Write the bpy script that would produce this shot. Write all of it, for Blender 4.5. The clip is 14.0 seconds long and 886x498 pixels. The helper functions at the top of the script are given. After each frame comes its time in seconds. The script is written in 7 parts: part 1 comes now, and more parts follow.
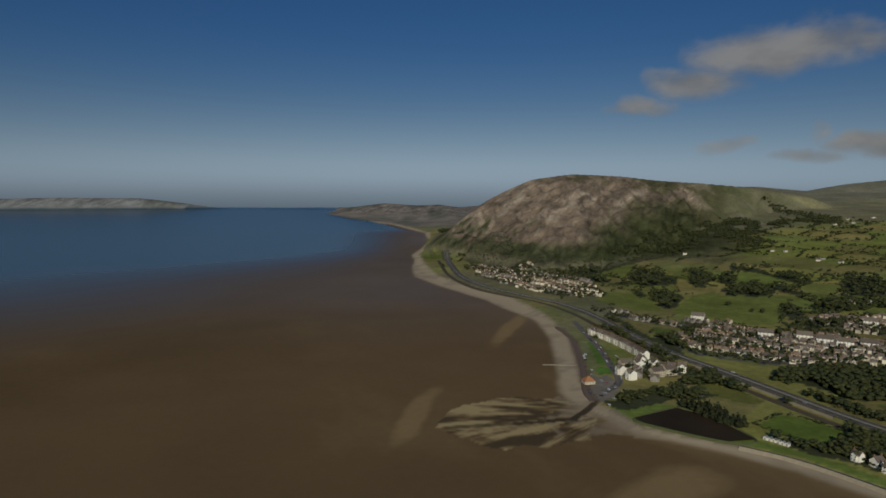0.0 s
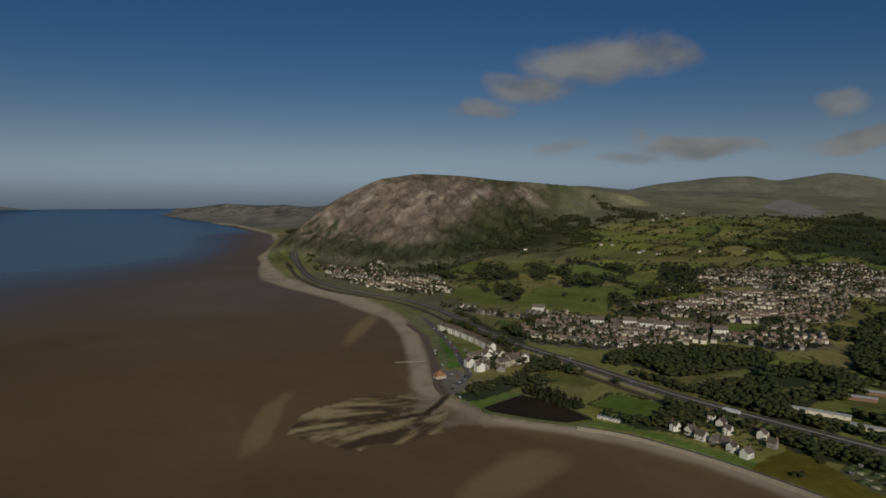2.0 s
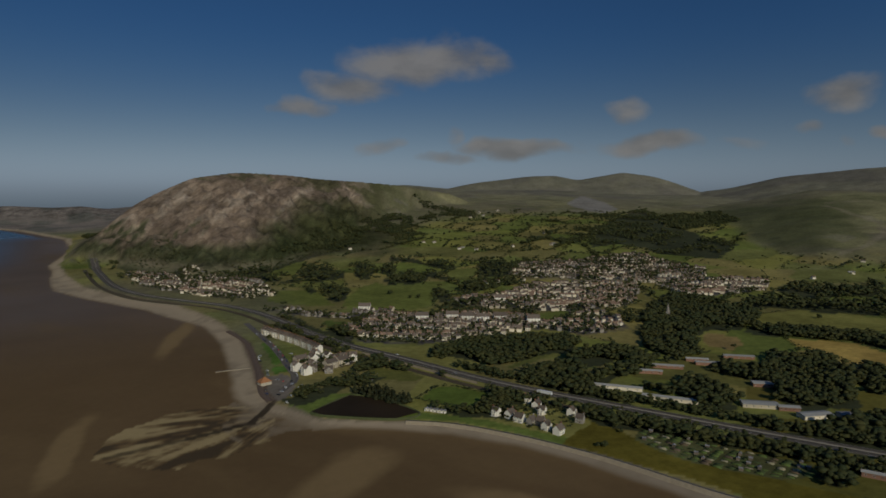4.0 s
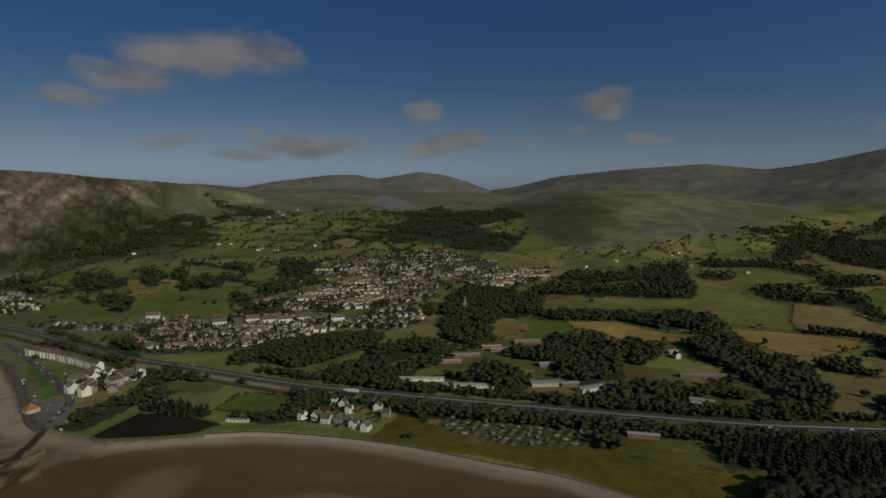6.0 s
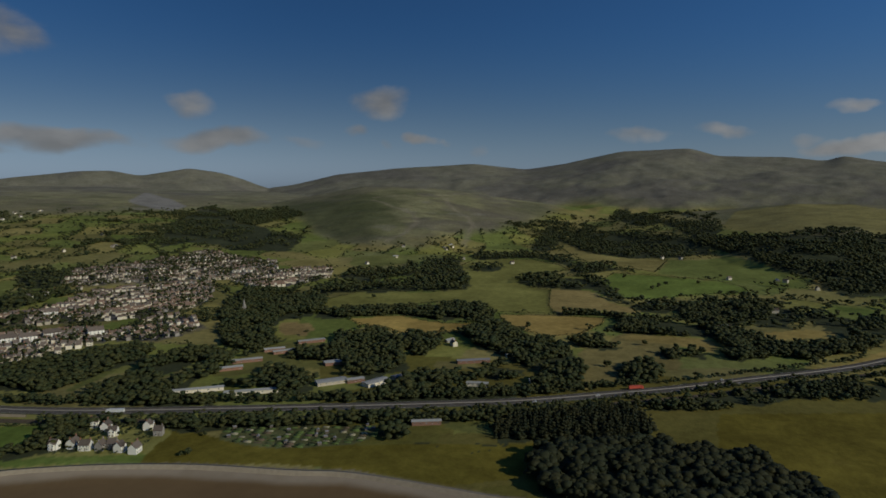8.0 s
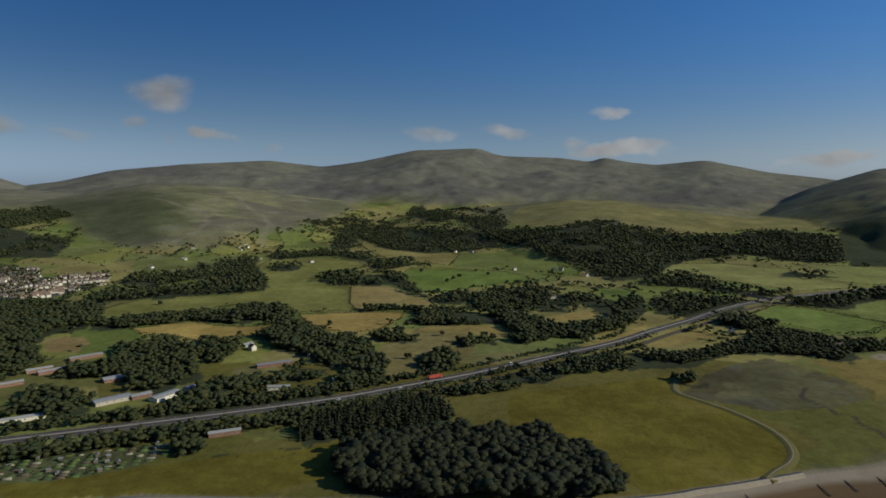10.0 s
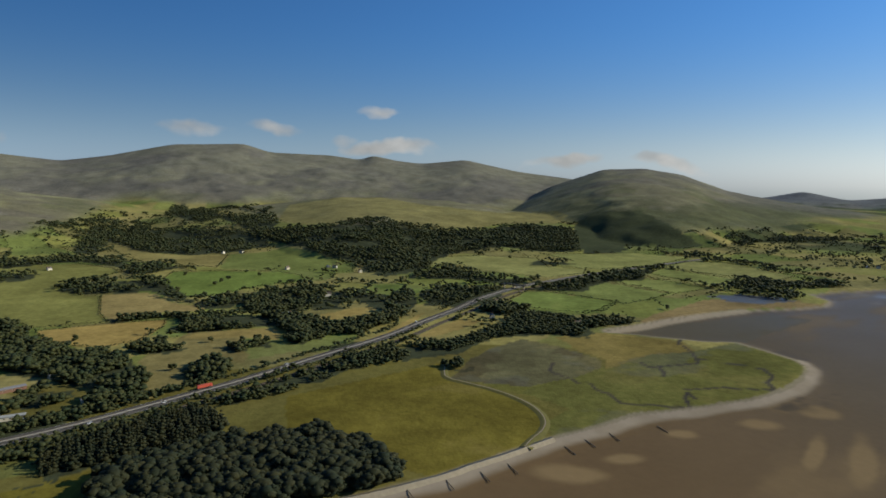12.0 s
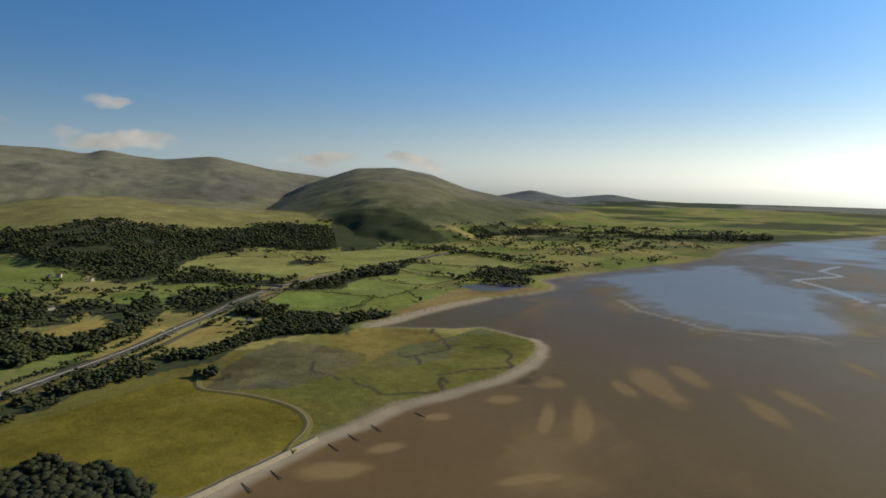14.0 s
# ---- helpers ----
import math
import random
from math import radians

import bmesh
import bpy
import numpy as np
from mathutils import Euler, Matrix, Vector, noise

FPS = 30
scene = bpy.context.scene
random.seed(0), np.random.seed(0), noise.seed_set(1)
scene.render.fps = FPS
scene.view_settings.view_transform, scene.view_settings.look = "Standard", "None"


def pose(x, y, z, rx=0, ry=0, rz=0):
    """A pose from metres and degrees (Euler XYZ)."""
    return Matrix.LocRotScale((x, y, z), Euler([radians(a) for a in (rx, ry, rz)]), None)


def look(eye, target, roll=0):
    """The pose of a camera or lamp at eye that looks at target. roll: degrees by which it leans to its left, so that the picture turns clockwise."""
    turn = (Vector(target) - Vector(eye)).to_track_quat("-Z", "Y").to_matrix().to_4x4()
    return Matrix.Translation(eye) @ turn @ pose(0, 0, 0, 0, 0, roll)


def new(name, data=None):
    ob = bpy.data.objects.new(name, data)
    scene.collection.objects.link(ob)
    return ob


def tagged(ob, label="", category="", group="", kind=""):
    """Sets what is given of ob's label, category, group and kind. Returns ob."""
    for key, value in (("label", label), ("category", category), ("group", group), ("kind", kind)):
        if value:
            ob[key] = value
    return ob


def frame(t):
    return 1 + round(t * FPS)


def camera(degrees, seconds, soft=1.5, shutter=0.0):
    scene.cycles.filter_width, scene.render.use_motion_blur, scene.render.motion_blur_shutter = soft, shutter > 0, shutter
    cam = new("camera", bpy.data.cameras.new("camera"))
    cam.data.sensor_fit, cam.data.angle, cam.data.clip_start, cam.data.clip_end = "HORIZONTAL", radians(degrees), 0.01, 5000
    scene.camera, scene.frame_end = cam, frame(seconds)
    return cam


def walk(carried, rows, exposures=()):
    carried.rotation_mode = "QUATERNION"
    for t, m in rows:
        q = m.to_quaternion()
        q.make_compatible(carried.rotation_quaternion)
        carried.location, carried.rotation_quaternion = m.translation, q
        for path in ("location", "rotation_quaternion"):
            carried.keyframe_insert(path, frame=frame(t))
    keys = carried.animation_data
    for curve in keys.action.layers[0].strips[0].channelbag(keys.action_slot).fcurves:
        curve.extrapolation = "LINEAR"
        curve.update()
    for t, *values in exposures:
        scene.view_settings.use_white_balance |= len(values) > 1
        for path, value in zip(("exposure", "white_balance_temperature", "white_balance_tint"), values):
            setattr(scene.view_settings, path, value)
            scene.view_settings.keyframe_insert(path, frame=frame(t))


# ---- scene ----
EXPOSURES = [(0.0, -1.14, 6200, 4), (5.0, -1.52, 6250, 6), (8.0, -1.23, 5950, 5), (11.0, -0.45, 5830, 4), (14.0, -0.24, 6500, 2)]
SKY_STRENGTH, CLOUD_LIGHT, SKY_TINT, HAZE_TINT = 0.085, 0.60, (0.58, 0.96, 1.44, 1), (0.95, 1.12, 1.34)
CLOUDS = [(27.3, 10.9, 8.0, 2.7, 1.05), (21.7, 8.8, 5.0, 1.8, 0.9), (17.7, 6.9, 3.5, 1.0, 0.75), (32.3, 10.6, 3.8, 1.4, 0.8), (30.1, 12.7, 1.5, 1.7, 0.55), (35.8, 3.4, 6.2, 1.2, 1.15), (30.1, 2.6, 4.0, 0.7, 0.7), (30.3, 4.3, 1.3, 1.0, 0.5), (45.5, 3.8, 5.5, 1.3, 1.05), (44.7, 6.9, 2.4, 1.3, 0.75), (23.7, 3.6, 2.0, 0.8, 0.5), (53.2, 3.8, 2.5, 0.7, 0.4), (61.3, 7.4, 3.5, 1.8, 0.95), (58.6, 5.0, 1.6, 0.8, 0.8), (65.2, 4.3, 2.1, 0.8, 0.9), (61.3, 3.4, 1.2, 0.6, 0.5), (70.2, 3.5, 1.5, 0.7, 0.4), (98.3, 5.7, 2.2, 0.6, 0.7), (87.8, 4.6, 2.6, 0.9, 0.8), (82.4, 4.2, 3.5, 0.9, 0.65), (99.1, 2.7, 4.8, 0.9, 1.1), (95.2, 3.4, 2.0, 0.7, 0.5), (123.7, 1.7, 4.5, 0.7, 1.1), (113.9, 1.5, 4.8, 0.7, 1.05), (100.5, 2.8, 3.4, 0.75, 1.0)]
EYE = 210.0  # the drone hovers this high over the sands and turns on the spot
cam = camera(68.8, 14.0, soft=1.7)
walk(cam, [
    (0.0, pose(0, 0, EYE, 84.80, -0.46, -0.40)),
    (0.5, pose(0, 0, EYE, 84.82, -0.41, -3.22)),
    (1.0, pose(0, 0, EYE, 84.83, -0.42, -6.64)),
    (1.5, pose(0, 0, EYE, 84.84, -0.37, -10.00)),
    (2.0, pose(0, 0, EYE, 84.84, -0.34, -13.70)),
    (2.5, pose(0, 0, EYE, 84.83, -0.34, -17.36)),
    (3.0, pose(0, 0, EYE, 84.85, -0.24, -21.42)),
    (5.5, pose(0, 0, EYE, 84.76, -0.06, -41.77)),
    (6.0, pose(0, 0, EYE, 84.74, -0.01, -46.68)),
    (6.5, pose(0, 0, EYE, 84.68, 0.02, -51.37)),
    (7.0, pose(0, 0, EYE, 84.63, -0.01, -56.33)),
    (7.5, pose(0, 0, EYE, 84.62, 0.00, -60.96)),
    (8.0, pose(0, 0, EYE, 84.57, -0.06, -65.91)),
    (10.5, pose(0, 0, EYE, 84.34, -0.11, -88.34)),
    (11.0, pose(0, 0, EYE, 84.31, -0.13, -93.39)),
    (11.5, pose(0, 0, EYE, 84.29, -0.23, -98.23)),
    (12.0, pose(0, 0, EYE, 84.24, -0.35, -103.56)),
    (12.5, pose(0, 0, EYE, 84.25, -0.40, -108.45)),
    (13.0, pose(0, 0, EYE, 84.27, -0.54, -113.93)),
    (13.5, pose(0, 0, EYE, 84.25, -0.48, -119.33)),
    (14.0, pose(0, 0, EYE, 84.26, -0.60, -124.90)),
], exposures=EXPOSURES)
# ---- sky and sun ----
SUN_BEARING, SUN_HEIGHT = 187.0, 26.0  # clockwise from the first view; low evening sun over the straits
world = bpy.data.worlds.new("sky")
scene.world = world
world.use_nodes = True
wn, wl = world.node_tree.nodes, world.node_tree.links
wn.clear()
sky = wn.new("ShaderNodeTexSky")
sky.sky_type, sky.sun_disc = "NISHITA", False
sky.sun_elevation, sky.sun_rotation = radians(SUN_HEIGHT), radians(SUN_BEARING)
sky.altitude, sky.air_density, sky.dust_density, sky.ozone_density = 100, 1.0, 1.0, 3.0
back = wn.new("ShaderNodeBackground")
back.inputs["Strength"].default_value = SKY_STRENGTH
wout = wn.new("ShaderNodeOutputWorld")
clear_blue = wn.new("ShaderNodeMix")
clear_blue.data_type, clear_blue.blend_type = "RGBA", "MULTIPLY"
clear_blue.inputs["Factor"].default_value = 1.0
clear_blue.inputs["B"].default_value = SKY_TINT
wl.new(sky.outputs[0], clear_blue.inputs["A"])


def sky_math(op, a, b=None, clamp=False):
    n = wn.new("ShaderNodeMath")
    n.operation, n.use_clamp = op, clamp
    for k, v in enumerate((a, b)):
        if v is None:
            continue
        if isinstance(v, (int, float)):
            n.inputs[k].default_value = v
        else:
            wl.new(v, n.inputs[k])
    return n.outputs[0]


# fair-weather clouds over the hills: bearing, height, half-width, half-height (degrees), thickness
coord = wn.new("ShaderNodeTexCoord")
axes = wn.new("ShaderNodeSeparateXYZ")
wl.new(coord.outputs["Generated"], axes.inputs[0])
bearing = sky_math("MULTIPLY", sky_math("ARCTAN2", axes.outputs[0], axes.outputs[1]), 57.2958)
# the thin evening haze lights up on the sun's side of the sky
sunward = sky_math("COSINE", sky_math("MULTIPLY", sky_math("SUBTRACT", bearing, 150.0), 0.0174533))
glow = wn.new("ShaderNodeMapRange")
glow.interpolation_type = "SMOOTHSTEP"
glow.inputs["From Min"].default_value, glow.inputs["From Max"].default_value = -0.2, 1.0
glow.inputs["To Min"].default_value, glow.inputs["To Max"].default_value = 0.60, 1.14
wl.new(sunward, glow.inputs["Value"])
bright = wn.new("ShaderNodeVectorMath")
bright.operation = "SCALE"
wl.new(clear_blue.outputs["Result"], bright.inputs[0])
wl.new(glow.outputs[0], bright.inputs["Scale"])
upward = sky_math("MULTIPLY", sky_math("ARCSINE", axes.outputs[2]), 57.2958)
# the air near the horizon is pale and nearly colourless
grey = wn.new("ShaderNodeRGBToBW")
wl.new(clear_blue.outputs["Result"], grey.inputs[0])
pale = wn.new("ShaderNodeVectorMath")
pale.operation = "SCALE"
warmer = wn.new("ShaderNodeMix")
warmer.data_type = "RGBA"
warmer.inputs["A"].default_value, warmer.inputs["B"].default_value = (*HAZE_TINT, 1), (1.42, 1.34, 1.24, 1)
wl.new(sky_math("POWER", sky_math("MAXIMUM", sunward, 0.0), 3.0), warmer.inputs["Factor"])
wl.new(warmer.outputs["Result"], pale.inputs[0])
low = sky_math("SUBTRACT", 1.0, sky_math("DIVIDE", sky_math("ABSOLUTE", upward), 15.0), True)
wl.new(sky_math("MULTIPLY", grey.outputs[0], sky_math("ADD", 1.0, sky_math("MULTIPLY", sky_math("POWER", low, 3.0), 0.85))), pale.inputs["Scale"])
hazy = wn.new("ShaderNodeMix")
hazy.data_type = "RGBA"
wl.new(sky_math("MULTIPLY", sky_math("MULTIPLY", low, low), 0.92), hazy.inputs["Factor"])
wl.new(bright.outputs[0], hazy.inputs["A"])
wl.new(pale.outputs[0], hazy.inputs["B"])
wl.new(hazy.outputs["Result"], back.inputs["Color"])
wisp = wn.new("ShaderNodeTexNoise")
wisp.inputs["Scale"].default_value, wisp.inputs["Detail"].default_value, wisp.inputs["Roughness"].default_value = 10, 6, 0.56
stretch = wn.new("ShaderNodeMapping")
stretch.inputs["Scale"].default_value = (1, 1, 2.0)
wl.new(coord.outputs["Generated"], stretch.inputs[0])
wl.new(stretch.outputs[0], wisp.inputs["Vector"])
drift = wn.new("ShaderNodeTexNoise")
drift.inputs["Scale"].default_value, drift.inputs["Detail"].default_value = 7, 4
wl.new(coord.outputs["Generated"], drift.inputs["Vector"])
shift = wn.new("ShaderNodeSeparateColor")
wl.new(drift.outputs["Color"], shift.inputs[0])
bearing = sky_math("ADD", bearing, sky_math("MULTIPLY", sky_math("SUBTRACT", shift.outputs[0], 0.5), 10.0))
upward = sky_math("ADD", upward, sky_math("MULTIPLY", sky_math("SUBTRACT", shift.outputs[1], 0.5), 4.5))
total = None
for b0, e0, w, h, thick in CLOUDS:
    u = sky_math("DIVIDE", sky_math("SUBTRACT", bearing, b0), w)
    v = sky_math("DIVIDE", sky_math("SUBTRACT", upward, e0), h)
    d2 = sky_math("ADD", sky_math("MULTIPLY", u, u), sky_math("MULTIPLY", v, v))
    g = sky_math("MULTIPLY", sky_math("SUBTRACT", 1.0, d2, True), thick)
    total = g if total is None else sky_math("MAXIMUM", total, g)
ragged = sky_math("ADD", total, sky_math("MULTIPLY", sky_math("SUBTRACT", wisp.outputs["Fac"], 0.5), 1.4))
veil = wn.new("ShaderNodeMapRange")
veil.interpolation_type = "SMOOTHSTEP"
veil.inputs["From Min"].default_value, veil.inputs["From Max"].default_value = 0.05, 1.05
veil.inputs["To Max"].default_value = 0.85
wl.new(ragged, veil.inputs["Value"])
body = sky_math("MULTIPLY", veil.outputs[0], sky_math("MULTIPLY", total, 4.0, True))
vapour = wn.new("ShaderNodeBackground")
vapour.inputs["Color"].default_value, vapour.inputs["Strength"].default_value = (1.0, 0.91, 0.84, 1), CLOUD_LIGHT
# lit tops and greyer bases
above = wn.new("ShaderNodeVectorMath")
above.operation = "ADD"
above.inputs[1].default_value = (0.012, -0.02, 0.05)
wl.new(stretch.outputs[0], above.inputs[0])
billow = wn.new("ShaderNodeTexNoise")
billow.inputs["Scale"].default_value, billow.inputs["Detail"].default_value, billow.inputs["Roughness"].default_value = 10, 3, 0.5
wl.new(above.outputs[0], billow.inputs["Vector"])
relief_ = wn.new("ShaderNodeMapRange")
relief_.inputs["From Min"].default_value, relief_.inputs["From Max"].default_value = -0.16, 0.16
relief_.inputs["To Min"].default_value, relief_.inputs["To Max"].default_value = 0.78, 1.14
wl.new(sky_math("SUBTRACT", wisp.outputs["Fac"], billow.outputs["Fac"]), relief_.inputs["Value"])
lit = sky_math("MULTIPLY", relief_.outputs[0], CLOUD_LIGHT)
wl.new(sky_math("MULTIPLY", sky_math("ADD", sky_math("MULTIPLY", glow.outputs[0], 0.6), 0.4), lit), vapour.inputs["Strength"])
blend = wn.new("ShaderNodeMixShader")
wl.new(body, blend.inputs[0])
wl.new(back.outputs[0], blend.inputs[1])
wl.new(vapour.outputs[0], blend.inputs[2])
wl.new(blend.outputs[0], wout.inputs["Surface"])

sun = new("sun", bpy.data.lights.new("sun", "SUN"))
sun.data.energy, sun.data.angle, sun.data.color = 5.0, radians(0.6), (1.0, 0.88, 0.68)
_b, _h = radians(SUN_BEARING), radians(SUN_HEIGHT)
sun.matrix_world = look((0, 0, 0), (-math.sin(_b) * math.cos(_h), -math.cos(_b) * math.cos(_h), -math.sin(_h)))
# ---- materials ----
def material(name):
    m = bpy.data.materials.new(name)
    m.use_nodes = True
    n, l = m.node_tree.nodes, m.node_tree.links
    return m, n, l, n["Principled BSDF"]


def ground_material(name, attribute="tint"):
    """Land and sands: the cover's painted colour, broken up by patches and grain; wet places shine."""
    m, n, l, p = material(name)
    tint = n.new("ShaderNodeAttribute")
    tint.attribute_name = attribute
    wet = n.new("ShaderNodeAttribute")
    wet.attribute_name = "wet"
    geo = n.new("ShaderNodeNewGeometry")
    last = tint.outputs["Color"]
    # grass is coarse, wet sand is even
    coarse = n.new("ShaderNodeAttribute")
    coarse.attribute_name = "grain"
    for size, low, high, detail in ((0.012, 0.80, 1.20, 5), (0.11, 0.78, 1.24, 6)):
        tex = n.new("ShaderNodeTexNoise")
        tex.inputs["Scale"].default_value, tex.inputs["Detail"].default_value = size, detail
        tex.inputs["Roughness"].default_value = 0.65
        l.new(geo.outputs["Position"], tex.inputs["Vector"])
        ramp = n.new("ShaderNodeMapRange")
        ramp.inputs["From Min"].default_value, ramp.inputs["From Max"].default_value = 0.3, 0.7
        ramp.inputs["To Min"].default_value, ramp.inputs["To Max"].default_value = low, high
        l.new(tex.outputs["Fac"], ramp.inputs["Value"])
        even = n.new("ShaderNodeMix")
        even.data_type = "FLOAT"
        even.inputs["A"].default_value = 1.0
        l.new(coarse.outputs["Fac"], even.inputs["Factor"])
        l.new(ramp.outputs[0], even.inputs["B"])
        mul = n.new("ShaderNodeVectorMath")
        mul.operation = "SCALE"
        l.new(last, mul.inputs[0])
        l.new(even.outputs["Result"], mul.inputs["Scale"])
        last = mul.outputs[0]
    # broken rock where the hills are craggy
    crag = n.new("ShaderNodeAttribute")
    crag.attribute_name = "crag"
    rock = n.new("ShaderNodeTexNoise")
    rock.inputs["Scale"].default_value, rock.inputs["Detail"].default_value, rock.inputs["Roughness"].default_value = 0.022, 9, 0.72
    # gullies and scree run down the face
    down = n.new("ShaderNodeMapping")
    down.inputs["Rotation"].default_value = (0, radians(-54), 0)
    l.new(geo.outputs["Position"], down.inputs[0])
    drawn = n.new("ShaderNodeMapping")
    drawn.inputs["Scale"].default_value = (1.7, .5, .28)
    l.new(down.outputs[0], drawn.inputs[0])
    l.new(drawn.outputs[0], rock.inputs["Vector"])
    broken = n.new("ShaderNodeMapRange")
    broken.inputs["From Min"].default_value, broken.inputs["From Max"].default_value = 0.36, 0.64
    broken.inputs["To Min"].default_value, broken.inputs["To Max"].default_value = 0.50, 1.45
    l.new(rock.outputs["Fac"], broken.inputs["Value"])
    share = n.new("ShaderNodeMix")
    share.data_type = "FLOAT"
    share.inputs["A"].default_value = 1.0
    l.new(crag.outputs["Fac"], share.inputs["Factor"])
    l.new(broken.outputs[0], share.inputs["B"])
    mul = n.new("ShaderNodeVectorMath")
    mul.operation = "SCALE"
    l.new(last, mul.inputs[0])
    l.new(share.outputs["Result"], mul.inputs["Scale"])
    l.new(mul.outputs[0], p.inputs["Base Color"])
    rough = n.new("ShaderNodeMapRange")
    rough.inputs["To Min"].default_value, rough.inputs["To Max"].default_value = 0.95, 0.12
    l.new(wet.outputs["Fac"], rough.inputs["Value"])
    l.new(rough.outputs[0], p.inputs["Roughness"])
    spec = n.new("ShaderNodeMapRange")
    spec.inputs["To Min"].default_value, spec.inputs["To Max"].default_value = 0.02, 0.30
    l.new(wet.outputs["Fac"], spec.inputs["Value"])
    l.new(spec.outputs[0], p.inputs["Specular IOR Level"])
    bump = n.new("ShaderNodeBump")
    bump.inputs["Strength"].default_value, bump.inputs["Distance"].default_value = 0.35, 1.0
    grain = n.new("ShaderNodeTexNoise")
    grain.inputs["Scale"].default_value, grain.inputs["Detail"].default_value = 0.3, 4
    l.new(geo.outputs["Position"], grain.inputs["Vector"])
    l.new(grain.outputs["Fac"], bump.inputs["Height"])
    dry = n.new("ShaderNodeMath")
    dry.operation, dry.use_clamp = "MULTIPLY_ADD", True
    dry.inputs[1].default_value, dry.inputs[2].default_value = -0.38, 0.4
    l.new(wet.outputs["Fac"], dry.inputs[0])
    relief = n.new("ShaderNodeMath")
    relief.operation = "MULTIPLY"
    l.new(dry.outputs[0], relief.inputs[0])
    l.new(coarse.outputs["Fac"], relief.inputs[1])
    l.new(relief.outputs[0], bump.inputs["Strength"])
    cliff = n.new("ShaderNodeBump")
    cliff.inputs["Distance"].default_value = 14.0
    l.new(crag.outputs["Fac"], cliff.inputs["Strength"])
    l.new(rock.outputs["Fac"], cliff.inputs["Height"])
    l.new(bump.outputs[0], cliff.inputs["Normal"])
    l.new(cliff.outputs[0], p.inputs["Normal"])
    return m


def water_material():
    """The sea: clear to silty water that mirrors the low sky, duller over the shallows."""
    m, n, l, p = material("sea water")
    tint = n.new("ShaderNodeAttribute")
    tint.attribute_name = "tint"
    l.new(tint.outputs["Color"], p.inputs["Base Color"])
    wet = n.new("ShaderNodeAttribute")
    wet.attribute_name = "wet"
    for slot, a, b in (("Roughness", .95, .24), ("Specular IOR Level", .02, .34)):
        ramp = n.new("ShaderNodeMapRange")
        ramp.inputs["From Min"].default_value, ramp.inputs["From Max"].default_value = 0, .85
        ramp.inputs["To Min"].default_value, ramp.inputs["To Max"].default_value = a, b
        l.new(wet.outputs["Fac"], ramp.inputs["Value"])
        l.new(ramp.outputs[0], p.inputs[slot])
    geo = n.new("ShaderNodeNewGeometry")
    ripple = n.new("ShaderNodeTexNoise")
    ripple.inputs["Scale"].default_value, ripple.inputs["Detail"].default_value = 0.02, 4
    l.new(geo.outputs["Position"], ripple.inputs["Vector"])
    bump = n.new("ShaderNodeBump")
    bump.inputs["Strength"].default_value, bump.inputs["Distance"].default_value = 0.12, 1.0
    l.new(ripple.outputs["Fac"], bump.inputs["Height"])
    l.new(bump.outputs[0], p.inputs["Normal"])
    return m


def plain_material(name, colour, rough=0.8, vary=0.15, size=0.6, metal=0.0, spec=0.3, island=False):
    """A painted, slated or leafy surface: one colour, varied by the piece and by blotches."""
    m, n, l, p = material(name)
    info = n.new("ShaderNodeObjectInfo")
    pick = info.outputs["Random"]
    geo = n.new("ShaderNodeNewGeometry")
    if island:
        pick = geo.outputs["Random Per Island"]
    tex = n.new("ShaderNodeTexNoise")
    tex.inputs["Scale"].default_value, tex.inputs["Detail"].default_value = size, 4
    l.new(geo.outputs["Position"], tex.inputs["Vector"])
    add = n.new("ShaderNodeMath")
    add.operation = "ADD"
    l.new(pick, add.inputs[0])
    l.new(tex.outputs["Fac"], add.inputs[1])
    ramp = n.new("ShaderNodeMapRange")
    ramp.inputs["From Min"].default_value, ramp.inputs["From Max"].default_value = 0.3, 1.7
    ramp.inputs["To Min"].default_value, ramp.inputs["To Max"].default_value = 1 - vary * 2, 1 + vary * 2
    l.new(add.outputs[0], ramp.inputs["Value"])
    mul = n.new("ShaderNodeVectorMath")
    mul.operation = "SCALE"
    mul.inputs[0].default_value = colour
    l.new(ramp.outputs[0], mul.inputs["Scale"])
    l.new(mul.outputs[0], p.inputs["Base Color"])
    p.inputs["Roughness"].default_value, p.inputs["Metallic"].default_value = rough, metal
    p.inputs["Specular IOR Level"].default_value = spec
    return m


